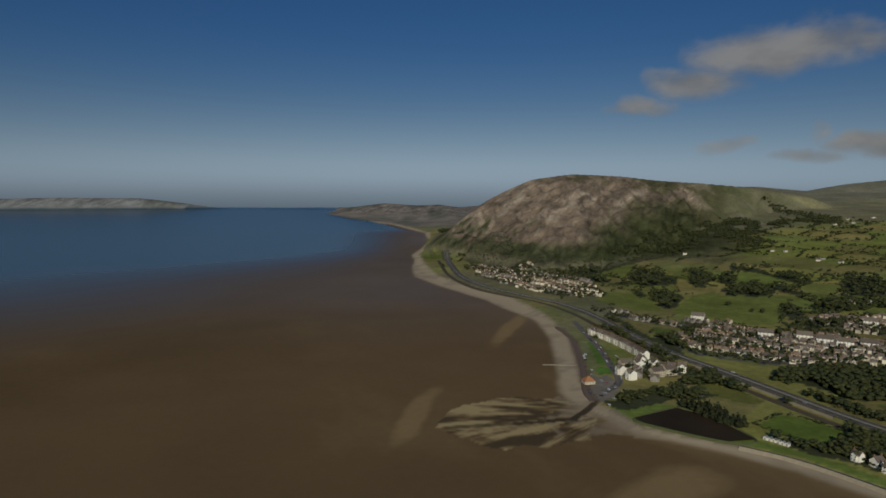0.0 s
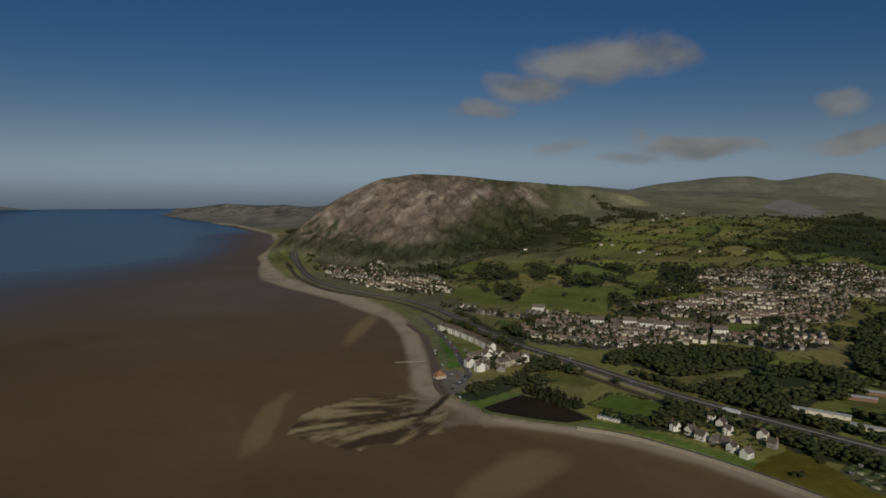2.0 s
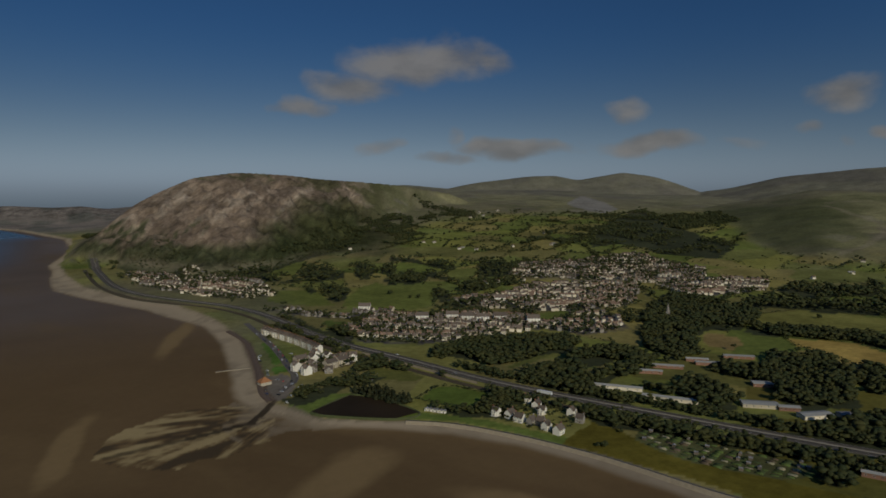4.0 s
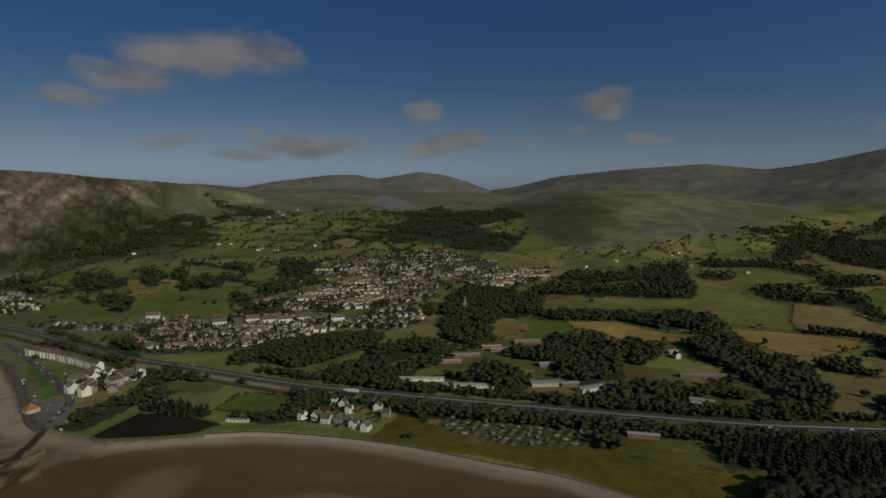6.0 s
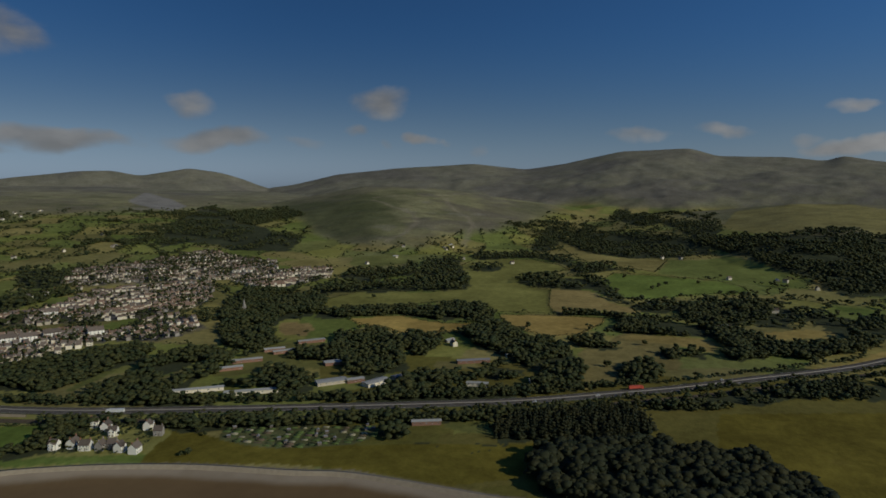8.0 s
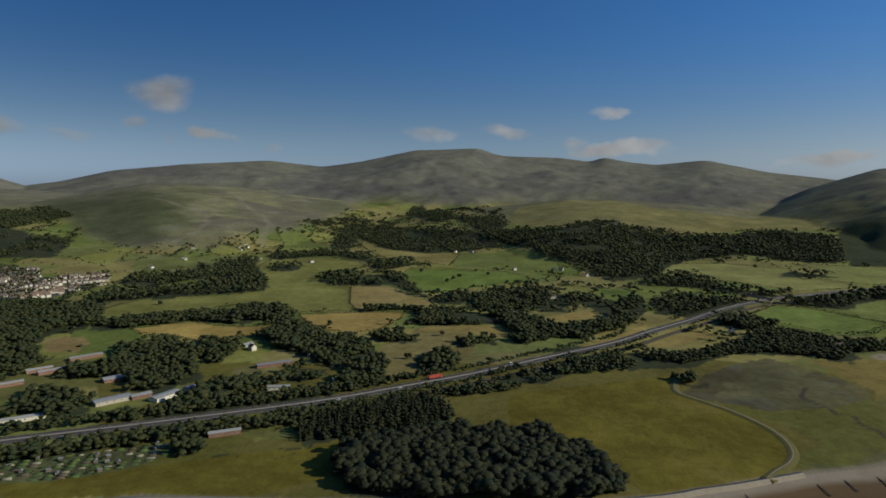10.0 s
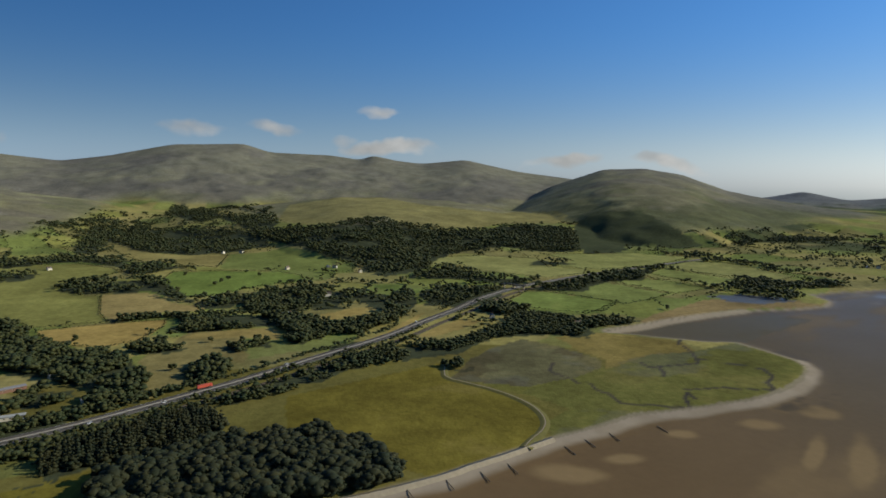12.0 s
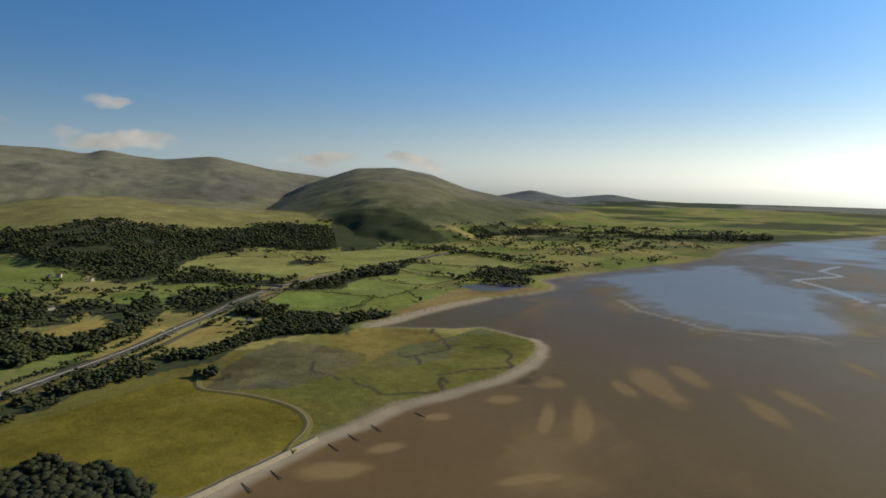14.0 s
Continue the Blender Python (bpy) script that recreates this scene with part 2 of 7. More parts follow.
def leaf_material(name, colour, vary=0.25):
    """Foliage: small tufts of leaf that stand out in relief, each crown of its own green, with light passing through."""
    m, n, l, p = material(name)
    geo = n.new("ShaderNodeNewGeometry")
    tuft = n.new("ShaderNodeTexNoise")
    tuft.inputs["Scale"].default_value, tuft.inputs["Detail"].default_value, tuft.inputs["Roughness"].default_value = 0.7, 5, 0.7
    l.new(geo.outputs["Position"], tuft.inputs["Vector"])
    stand = n.new("ShaderNodeTexNoise")
    stand.inputs["Scale"].default_value, stand.inputs["Detail"].default_value = 0.035, 3
    l.new(geo.outputs["Position"], stand.inputs["Vector"])
    add = n.new("ShaderNodeMath")
    add.operation = "MULTIPLY_ADD"
    add.inputs[1].default_value = 0.5
    l.new(geo.outputs["Random Per Island"], add.inputs[0])
    l.new(stand.outputs["Fac"], add.inputs[2])
    green = n.new("ShaderNodeMix")
    green.data_type = "RGBA"
    green.inputs["A"].default_value = (colour[0] * .72, colour[1] * .86, colour[2] * .95, 1)
    green.inputs["B"].default_value = (colour[0] * 1.45, colour[1] * 1.25, colour[2] * 1.05, 1)
    spread = n.new("ShaderNodeMapRange")
    spread.inputs["From Min"].default_value, spread.inputs["From Max"].default_value = 0.4, 1.1
    l.new(add.outputs[0], spread.inputs["Value"])
    l.new(spread.outputs[0], green.inputs["Factor"])
    ramp = n.new("ShaderNodeMapRange")
    ramp.inputs["From Min"].default_value, ramp.inputs["From Max"].default_value = 0.3, 0.7
    ramp.inputs["To Min"].default_value, ramp.inputs["To Max"].default_value = 1 - vary, 1 + vary
    l.new(tuft.outputs["Fac"], ramp.inputs["Value"])
    mul = n.new("ShaderNodeVectorMath")
    mul.operation = "SCALE"
    l.new(green.outputs["Result"], mul.inputs[0])
    l.new(ramp.outputs[0], mul.inputs["Scale"])
    l.new(mul.outputs[0], p.inputs["Base Color"])
    p.inputs["Roughness"].default_value, p.inputs["Specular IOR Level"].default_value = 0.7, 0.25
    bump = n.new("ShaderNodeBump")
    bump.inputs["Strength"].default_value, bump.inputs["Distance"].default_value = 0.6, 0.7
    l.new(tuft.outputs["Fac"], bump.inputs["Height"])
    l.new(bump.outputs[0], p.inputs["Normal"])
    through_leaf = n.new("ShaderNodeBsdfTranslucent")
    l.new(mul.outputs[0], through_leaf.inputs["Color"])
    both = n.new("ShaderNodeMixShader")
    both.inputs[0].default_value = 0.5
    l.new(p.outputs[0], both.inputs[1])
    l.new(through_leaf.outputs[0], both.inputs[2])
    l.new(both.outputs[0], n["Material Output"].inputs["Surface"])
    return m


GROUND = ground_material("land and sands")
WATER = water_material()
# ---- the lie of the land (metres; y ahead, x to the right of the first view) ----
NORTH_SHORE = [(-690, 4829), (-733, 4239), (-517, 3808), (-229, 3469), (-41, 2963), (-12, 2481), (-62, 2074), (-37, 1785), (-4, 1567),
               (46, 1433), (96, 1333), (140, 1246), (167, 1138), (181, 1051), (182, 900), (165, 767), (153, 694), (152, 649),
               (155, 615)]
WEST_SHORE = [(163, 601), (181, 551), (203, 536), (247, 509), (282, 479), (316, 428), (341, 377), (355, 339), (370, 288),
              (384, 248), (390, 195), (393, 142), (402, 60), (409, -30), (428, -101), (439, -125), (450, -153), (459, -173),
              (475, -208), (490, -257), (509, -303), (514, -372), (522, -438), (543, -498), (568, -539), (605, -578), (632, -589),
              (674, -585), (729, -578), (742, -536), (758, -518), (794, -473), (819, -435), (847, -494), (878, -587), (895, -646),
              (912, -735), (908, -814), (920, -906), (959, -952), (1023, -973), (1039, -1067), (1041, -1164), (1051, -1319), (1057, -1514),
              (1082, -1695), (1167, -1888), (1231, -2216), (1122, -2945), (883, -4810)]
LAND = np.array(NORTH_SHORE + WEST_SHORE + [(4990, -4990), (4990, 4990)], float)

# hills: bearing (clockwise), angle of the crest from the hovering height, crest distance, foot distance
HEADLAND = [(-4, -7, 2080, 2020), (-1.5, -5.66, 2080, 2020), (-0.8, -5.05, 2110, 2000), (0.2, -4.15, 2150, 1970),
            (1.7, -2.88, 2220, 1910), (3.7, -1.22, 2320, 1780), (5.2, -0.36, 2400, 1720), (8.1, 0.99, 2500, 1630),
            (11.5, 1.5, 2600, 1660), (15.7, 1.31, 2720, 1770), (18.9, 0.94, 2790, 2000), (22.4, 0.72, 2900, 2320),
            (26, 0.4, 3060, 2660), (30, -0.3, 3210, 2840), (34, -2.2, 3260, 2950)]
MOOR = [(13, -2.4, 3790, 1720), (16, -0.6, 4010, 1720), (22, 0.3, 4010, 1650), (26, 0.5, 4010, 1570), (29.6, 0.17, 4010, 1500),
        (33, 0.1, 4010, 1470), (40, 0, 4080, 1440), (46, -0.3, 4080, 1500), (51, -0.35, 4010, 1500), (56, -0.9, 3790, 1570),
        (62, -2, 3450, 1650)]
PEAKS = [(28, -0.4, 4780, 4010), (29.6, 0.17, 4780, 4010), (32, 0.67, 4780, 4010), (36.8, 1.25, 4780, 4010),
         (39, 1.29, 4780, 4010), (40.9, 0.91, 4800, 4010), (44.6, 1.6, 4800, 4010), (47.6, 1.12, 4780, 4010),
         (50.8, -0.06, 4730, 4010), (52, -0.6, 4690, 4010)]
MID_HILL = [(44, -3.4, 3160, 2300), (46.5, -2.03, 3260, 2220), (51, -1.35, 3310, 2080), (54.9, -0.63, 3360, 1940),
            (58.8, 0.1, 3360, 1900), (63.7, 0.11, 3360, 1900), (67.7, -0.38, 3360, 1980), (71.7, -0.97, 3360, 2220),
            (76.6, -1.6, 3360, 2480), (82, -2.4, 3260, 2600)]
CARNEDD = [(50, -0.5, 4730, 3790), (50.8, -0.06, 4730, 3710), (53, 0.24, 4730, 3630), (56.4, 1.08, 4750, 3450),
           (61.7, 1.69, 4780, 3360), (68.7, 2.09, 4780, 3260), (73.1, 1.59, 4780, 3160), (76.5, 2.06, 4780, 3060),
           (81.2, 3.07, 4800, 3060), (86.6, 3.26, 4800, 3060), (88.7, 2.6, 4800, 3060), (94, 2.39, 4800, 3110),
           (96.3, 2.05, 4800, 3160), (97.4, 2.45, 4800, 3160), (99.5, 2, 4800, 3160), (101.7, 1.75, 4800, 3160),
           (105.6, 2.08, 4780, 3160), (110.1, 1.08, 4780, 3260), (115.1, 0.43, 4780, 3450), (118, 0, 4780, 3630),
           (124, -1.4, 4780, 3790)]
LOW_HILL = [(78, -3.2, 2840, 2350), (82.3, -2.37, 2900, 2220), (89.2, -1.75, 2950, 1980), (94.2, -1.24, 3010, 1660),
            (99.2, -1.22, 3060, 1720), (104, -1.49, 3060, 1920), (108.8, -2.27, 2950, 1920), (111.6, -2.56, 2900, 1940),
            (114.7, -2.7, 2840, 2000), (118, -3.6, 2760, 2040), (124, -5.2, 2600, 2100)]
ROUND_HILL = [(104, -4, 3600, 2700), (108, -2.7, 3700, 2700), (110, -1.7, 3790, 2650), (111.5, -.9, 3870, 2600), (112.9, -0.2, 3940, 2500), (115.1, 0.55, 3980, 2400),
              (117.3, 1.29, 4010, 2240), (120.7, 1.38, 4010, 2170), (123.7, 0.87, 3980, 2150), (127.2, -0.43, 3940, 2300),
              (130.2, -1.05, 3870, 2600), (133, -1.5, 3790, 2840), (138, -2.2, 3710, 3060), (142, -3.4, 3650, 3100), (147, -5, 3600, 3150)]
FAR_HILLS = [(127, -1.3, 4840, 4490), (130.2, -0.89, 4840, 4490), (132.6, -0.42, 4840, 4490), (135.6, -1.07, 4840, 4490),
             (139.4, -0.72, 4840, 4490), (142.2, -1.2, 4840, 4490), (147, -1.46, 4840, 4540), (149, -1.4, 4840, 4590),
             (152, -1.55, 4840, 4590), (170, -1.58, 4840, 4590)]
FAR_HEAD = [(-9.5, -2.4, 4390, 4010), (-8.2, -1.79, 4390, 3940), (-6.75, -1.44, 4390, 3870), (-4.8, -1.18, 4410, 3870),
            (-1.8, -1.36, 4390, 3830), (0.2, -1.25, 4390, 3790), (2.2, -1.63, 4390, 3710), (5, -1.7, 4390, 3710),
            (12, -2, 4390, 3790)]
FAR_CAPE = [(-44, -1.5, 4840, 4780), (-38, -1, 4840, 4780), (-33.9, -0.88, 4840, 4780), (-30.4, -0.79, 4840, 4780),
            (-24.5, -0.83, 4840, 4780), (-21.2, -1.24, 4840, 4780), (-19.4, -1.56, 4840, 4780), (-18, -1.66, 4840, 4780),
            (-10, -1.6, 4840, 4730), (-8, -1.7, 4840, 4730)]


def hashed(ix, iy, seed):
    h = (ix * 374761393 + iy * 668265263 + seed * 1274126177) & 0xFFFFFFFF
    h = ((h ^ (h >> 13)) * 1103515245) & 0xFFFFFFFF
    return ((h ^ (h >> 16)) & 0xFFFF) / 65535.0


def lattice(x, y, seed=0):
    """Smooth value noise, 0 to 1, with one knot a unit."""
    fx, fy = np.floor(x), np.floor(y)
    ix, iy = fx.astype(np.int64), fy.astype(np.int64)
    u, v = x - fx, y - fy
    u, v = u * u * (3 - 2 * u), v * v * (3 - 2 * v)
    a, b = hashed(ix, iy, seed), hashed(ix + 1, iy, seed)
    c, d = hashed(ix, iy + 1, seed), hashed(ix + 1, iy + 1, seed)
    return (a * (1 - u) + b * u) * (1 - v) + (c * (1 - u) + d * u) * v


def fbm(x, y, size, octaves=4, seed=0):
    """Rough noise round 0, about -0.5 to 0.5, whose largest forms are size metres wide."""
    total, amp = 0.0, 0.5
    for k in range(octaves):
        total = total + amp * (lattice(x / size * 2 ** k + 17.3 * k, y / size * 2 ** k - 9.1 * k, seed + k) - 0.5)
        amp *= 0.55
    return total * 1.25


def inside(x, y, poly):
    hit = np.zeros(x.shape, bool)
    for (x0, y0), (x1, y1) in zip(poly, np.roll(poly, -1, 0)):
        if y0 != y1:
            hit ^= ((y0 > y) != (y1 > y)) & (x < (x1 - x0) * (y - y0) / (y1 - y0) + x0)
    return hit


def off_line(x, y, line, closed=False):
    """Distance from a line of points."""
    best = np.full(x.shape, 1e9)
    pts = list(line) + ([line[0]] if closed else [])
    for (x0, y0), (x1, y1) in zip(pts, pts[1:]):
        dx, dy = x1 - x0, y1 - y0
        s = np.clip(((x - x0) * dx + (y - y0) * dy) / (dx * dx + dy * dy + 1e-9), 0, 1)
        best = np.minimum(best, (x - x0 - s * dx) ** 2 + (y - y0 - s * dy) ** 2)
    return np.sqrt(best)


def smooth(a, b, v):
    s = np.clip((v - a) / (b - a), 0, 1)
    return s * s * (3 - 2 * s)


EASED = {}


def eased(table):
    """The table's three columns on a fine scale of bearings, with the corners rounded off."""
    if id(table) in EASED:
        return EASED[id(table)]
    t = np.array(table)
    fine = np.arange(t[0, 0] - 6, t[-1, 0] + 6, 0.1)
    cols = [fine]
    for k, width in ((1, 0.35), (2, 1.6), (3, 1.6)):
        span = np.arange(-int(width * 30), int(width * 30) + 1) * 0.1
        bell = np.exp(-(span / width) ** 2 / 2)
        raw = np.interp(fine, t[:, 0], t[:, k])
        wide = np.concatenate([np.full(len(span) // 2, raw[0]), raw, np.full(len(span) // 2, raw[-1])])
        cols.append(np.convolve(wide, bell / bell.sum(), "valid"))
    EASED[id(table)] = cols
    return cols


def hill(b, r, table, base, power, rough, x, y, seed, crag=0.0):
    t = np.array(table)
    fine, angles, crests, feet = eased(table)
    far = np.clip(1 - r / np.interp(b, fine, crests), 0, 0.5)
    warped = b + far * 9 * fbm(x, y, 420, 3, seed + 30)
    crest = np.interp(b, fine, crests)
    foot = np.interp(warped, fine, feet)
    foot = foot + np.clip(crest - foot, 0, 900) * 0.25 * fbm(x, y, 200, 3, seed + 31)
    u = np.clip((r - foot) / np.maximum(crest - foot, 20), 0, 1)
    # knolls on the crest do not run down the slope as ribs
    bell = np.hanning(61) / np.hanning(61).sum()
    broad = np.convolve(np.concatenate([np.full(30, angles[0]), angles, np.full(30, angles[-1])]), bell, "valid")
    share = smooth(.72, .97, u)
    angle = np.interp(warped, fine, broad) * (1 - share) + np.interp(warped, fine, angles) * share
    top = EYE + crest * np.tan(np.radians(angle))
    rise = (top - base) * u ** power
    bump = fbm(x, y, 260, 5, seed) * rough * np.clip(rise, 0, 200) * np.clip(2.5 * (1 - u), 0.10, 1)
    if crag:
        # gullies that run down the slope
        gully = np.abs(fbm(b * 40, r * 0.35, 55, 4, seed + 9)) + np.abs(fbm(x, y, 70, 4, seed + 5))
        bump = bump - crag * (gully - 0.12) * np.clip(u * 6, 0, 1) * np.clip(5 * (1 - u), 0, 1)
    behind = np.clip((r - crest) / 700, 0, 1)
    z = base + (rise + bump) * (1 - 0.8 * behind)
    edge = (b < t[0, 0]) | (b > t[-1, 0])
    return np.where(edge, -99, z)


def height(x, y):
    """Height of the ground, and how far a place lies inside the shore (negative: on the sands)."""
    r = np.hypot(x, y) + 1e-6
    b = np.degrees(np.arctan2(x, y))
    b = np.where(b < -120, b + 360, b)
    d = off_line(x, y, NORTH_SHORE + WEST_SHORE)
    d = np.where(inside(x, y, LAND), d, -d)
    plain = np.clip(4.0 * smooth(-20, 14, d), 0, 4) + 0.012 * np.clip(d - 375, 0, 1350) + 1.2 * fbm(x, y, 160, 3, 3) * smooth(20, 90, d)
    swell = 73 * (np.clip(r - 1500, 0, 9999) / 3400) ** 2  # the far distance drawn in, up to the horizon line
    sands = -0.25 + 0.5 * fbm(x, y * 0.6, 120, 3, 5) - 0.004 * np.clip(-d - 90, 0, 250)
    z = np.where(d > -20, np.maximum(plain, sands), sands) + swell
    base = z
    for table, power, rough, seed, crag in ((HEADLAND, .85, .12, 11, 62), (MOOR, 1.25, .10, 12, 0), (PEAKS, 1., .12, 13, 0),
                                            (MID_HILL, .9, .10, 14, 3), (CARNEDD, 1.05, .16, 15, 0), (LOW_HILL, .8, .08, 16, 0),
                                            (ROUND_HILL, .75, .10, 17, 0), (FAR_HILLS, 1., .1, 18, 0), (FAR_HEAD, .8, .2, 19, 10), (FAR_CAPE, .6, .1, 20, 0)):
        z = np.maximum(z, hill(b, r, table, base, power, rough, x, y, seed, crag))
    return z, d
# ---- plan of woods, fields, streets and lines (metres) ----
LINES = {}
LINES["bank"] = [(712, -176), (672, -165), (652, -164), (628, -181), (601, -200), (567, -215), (537, -220), (510, -216), (490, -205), (474, -189), (462, -179)]
LINES["creek_a"] = [(686, -298), (657, -282), (629, -287), (608, -293), (606, -305), (584, -302), (566, -310), (542, -307), (530, -329), (516, -356)]
LINES["creek_b"] = [(504, -358), (519, -364), (537, -371), (555, -387), (536, -381)]
LINES["creek_c"] = [(544, -477), (568, -489), (584, -512), (605, -520), (633, -502), (660, -477)]
LINES["creek_d"] = [(764, -522), (731, -494), (680, -483), (647, -466), (645, -433), (645, -412), (611, -395)]
LINES["creek_e"] = [(563, -385), (561, -429), (548, -460), (539, -494)]
LINES["channel"] = [(802, -1866), (789, -1719), (710, -1662), (742, -1505), (635, -1439), (527, -1331), (486, -1319)]
LINES["prom"] = [(182, 973), (188, 877), (171, 746), (155, 660), (155, 623)]
LINES["creek_f"] = [(668, -398), (645, -400), (645, -412)]
LINES["tide_line"] = [(779, -946), (698, -895), (611, -882), (550, -864), (492, -899), (433, -940)]
LINES["track_a"] = [(2775, 1232), (2549, 1113), (2348, 940), (2180, 856), (2030, 818), (1873, 765)]
LINES["track_b"] = [(2446, 1427), (2350, 1295), (2236, 1125), (2071, 1027), (1890, 985), (1748, 970)]
LINES["track_c"] = [(2534, 1473), (2746, 1287), (2893, 1257), (3576, 1212), (3479, 895)]
LINES["spit"] = [(825, -443), (840, -500), (861, -549), (876, -592), (894, -645), (911, -734)]
WOODS = {}
WOODS["pond_trees"] = [(233, 608), (255, 599), (273, 551), (263, 543), (245, 577)]
WOODS["garden_trees"] = [(351, 523), (357, 504), (339, 469), (320, 486), (296, 497), (286, 521), (306, 513)]
WOODS["front_trees"] = [(175, 633), (197, 636), (240, 650), (260, 681), (264, 667), (238, 628), (188, 608)]
WOODS["terrace_trees"] = [(250, 989), (283, 861), (301, 733), (285, 710), (267, 822), (238, 958)]
WOODS["pond_scrub"] = [(190, 632), (213, 647), (261, 652), (281, 637), (256, 624), (210, 619)]
WOODS["headland_scrub"] = [(77, 1894), (114, 1959), (181, 1942), (254, 1849), (278, 1690), (395, 1729), (535, 1888), (599, 1981), (727, 2139), (1007, 2479), (961, 2278), (720, 1899), (496, 1746), (392, 1587), (250, 1607), (147, 1743)]
WOODS["round_copse"] = [(564, 1430), (628, 1602), (669, 1655), (677, 1606), (656, 1526), (573, 1378), (555, 1366)]
WOODS["pair_copse"] = [(664, 1522), (709, 1581), (733, 1588), (718, 1529), (657, 1423), (640, 1452)]
WOODS["slope_copse"] = [(606, 1360), (630, 1381), (678, 1405), (707, 1371), (712, 1346), (659, 1264), (619, 1253), (578, 1281)]
WOODS["gate_copse"] = [(718, 1363), (743, 1397), (763, 1390), (742, 1338), (762, 1337), (725, 1280), (706, 1298)]
WOODS["upper_hedge_trees"] = [(751, 1646), (763, 1655), (817, 1604), (803, 1542), (842, 1519), (824, 1442), (851, 1445), (812, 1388), (795, 1420), (794, 1492), (785, 1590), (747, 1619)]
WOODS["town_edge_wood"] = [(882, 1401), (939, 1465), (979, 1420), (981, 1373), (889, 1253), (828, 1231), (827, 1289)]
WOODS["terrace_wood"] = [(665, 1134), (715, 1178), (761, 1185), (757, 1157), (706, 1099), (664, 1083)]
WOODS["field_corner"] = [(596, 1112), (632, 1150), (633, 1117), (629, 1099), (587, 1035), (564, 1025)]
WOODS["town_belt"] = [(482, 933), (517, 948), (553, 947), (586, 928), (612, 900), (638, 873), (668, 841), (671, 829), (642, 849), (617, 890), (575, 909), (532, 909)]
WOODS["field_wood_a"] = [(417, 1259), (435, 1297), (456, 1326), (465, 1279), (482, 1269), (434, 1152), (399, 1111), (401, 1166)]
WOODS["field_wood_b"] = [(396, 1291), (415, 1321), (427, 1322), (404, 1255), (388, 1244)]
WOODS["village_copse"] = [(456, 1528), (522, 1682), (546, 1699), (537, 1608), (584, 1696), (568, 1619), (554, 1503), (539, 1442), (498, 1408), (456, 1383), (440, 1420)]
WOODS["village_wood"] = [(261, 1590), (318, 1628), (381, 1682), (436, 1717), (520, 1817), (531, 1806), (436, 1706), (391, 1564), (393, 1446), (445, 1480), (413, 1409), (367, 1447), (326, 1500)]
# the flank's wood; its trees also stand in for a cloud's shadow
WOODS["flank_wood"] = [(465, 1768), (552, 1895), (626, 1987), (716, 2111), (813, 2177), (973, 2351), (1142, 2481), (1166, 2357), (1111, 2197), (998, 2166), (927, 2185), (838, 2033), (773, 1939), (681, 1848), (647, 1909), (585, 1887)]
WOODS["ridge_trees"] = [(1318, 2678), (1379, 2684), (1442, 2636), (1458, 2510), (1494, 2367), (1400, 2238), (1372, 2360), (1362, 2488), (1349, 2624)]
WOODS["rail_belt"] = [(275, 1062), (283, 1058), (291, 1034), (292, 943), (308, 884), (318, 840), (331, 827), (315, 808), (306, 840), (288, 876), (279, 930), (275, 1010)]
WOODS["east_field_trees"] = [(560, 997), (575, 1004), (613, 1019), (645, 1022), (615, 974), (574, 962)]
WOODS["town_wood"] = [(369, 697), (388, 715), (429, 736), (473, 742), (506, 728), (547, 720), (588, 697), (592, 673), (559, 643), (521, 641), (487, 632), (446, 620), (416, 621), (402, 656), (383, 671)]
WOODS["strip_wood"] = [(420, 574), (463, 590), (510, 606), (561, 633), (598, 617), (622, 589), (628, 578), (572, 565), (548, 574), (508, 562), (481, 540), (452, 491), (458, 458), (474, 441), (453, 469), (429, 511)]
WOODS["church_wood"] = [(677, 640), (774, 725), (903, 831), (998, 878), (1006, 832), (1014, 787), (1000, 708), (973, 666), (888, 619), (842, 602), (803, 624), (766, 617), (671, 537), (698, 530), (640, 544), (631, 586)]
WOODS["park_wood"] = [(1029, 745), (1110, 757), (1146, 711), (1200, 634), (1265, 589), (1259, 536), (1257, 501), (1168, 477), (1132, 515), (1114, 588), (1062, 658), (1020, 696), (939, 665)]
WOODS["park_grove"] = [(1313, 652), (1463, 709), (1592, 742), (1626, 694), (1579, 653), (1387, 574), (1305, 569), (1291, 614)]
WOODS["village_park"] = [(1210, 795), (1312, 830), (1318, 771), (1338, 708), (1460, 726), (1330, 660), (1233, 679), (1175, 757)]
WOODS["long_belt"] = [(829, 589), (871, 605), (932, 555), (978, 475), (1023, 435), (1023, 377), (969, 341), (901, 308), (890, 323), (912, 352), (883, 392), (903, 428), (905, 487), (844, 543)]
WOODS["hospital_wood"] = [(689, 467), (733, 485), (784, 500), (803, 469), (762, 410), (739, 379), (665, 346), (632, 339), (601, 357), (592, 380), (638, 420)]
WOODS["drive_wood"] = [(777, 402), (818, 406), (783, 375), (789, 366), (799, 356), (743, 340), (704, 333), (691, 348)]
WOODS["school_wood"] = [(825, 349), (870, 332), (932, 326), (885, 294), (865, 268), (833, 241), (837, 215), (794, 183), (760, 164), (716, 145), (662, 140), (638, 157), (629, 180), (655, 190), (667, 169), (688, 186), (722, 229), (755, 263), (764, 290), (802, 316)]
WOODS["yard_wood"] = [(656, 245), (677, 250), (699, 243), (696, 212), (666, 201), (642, 217), (641, 234)]
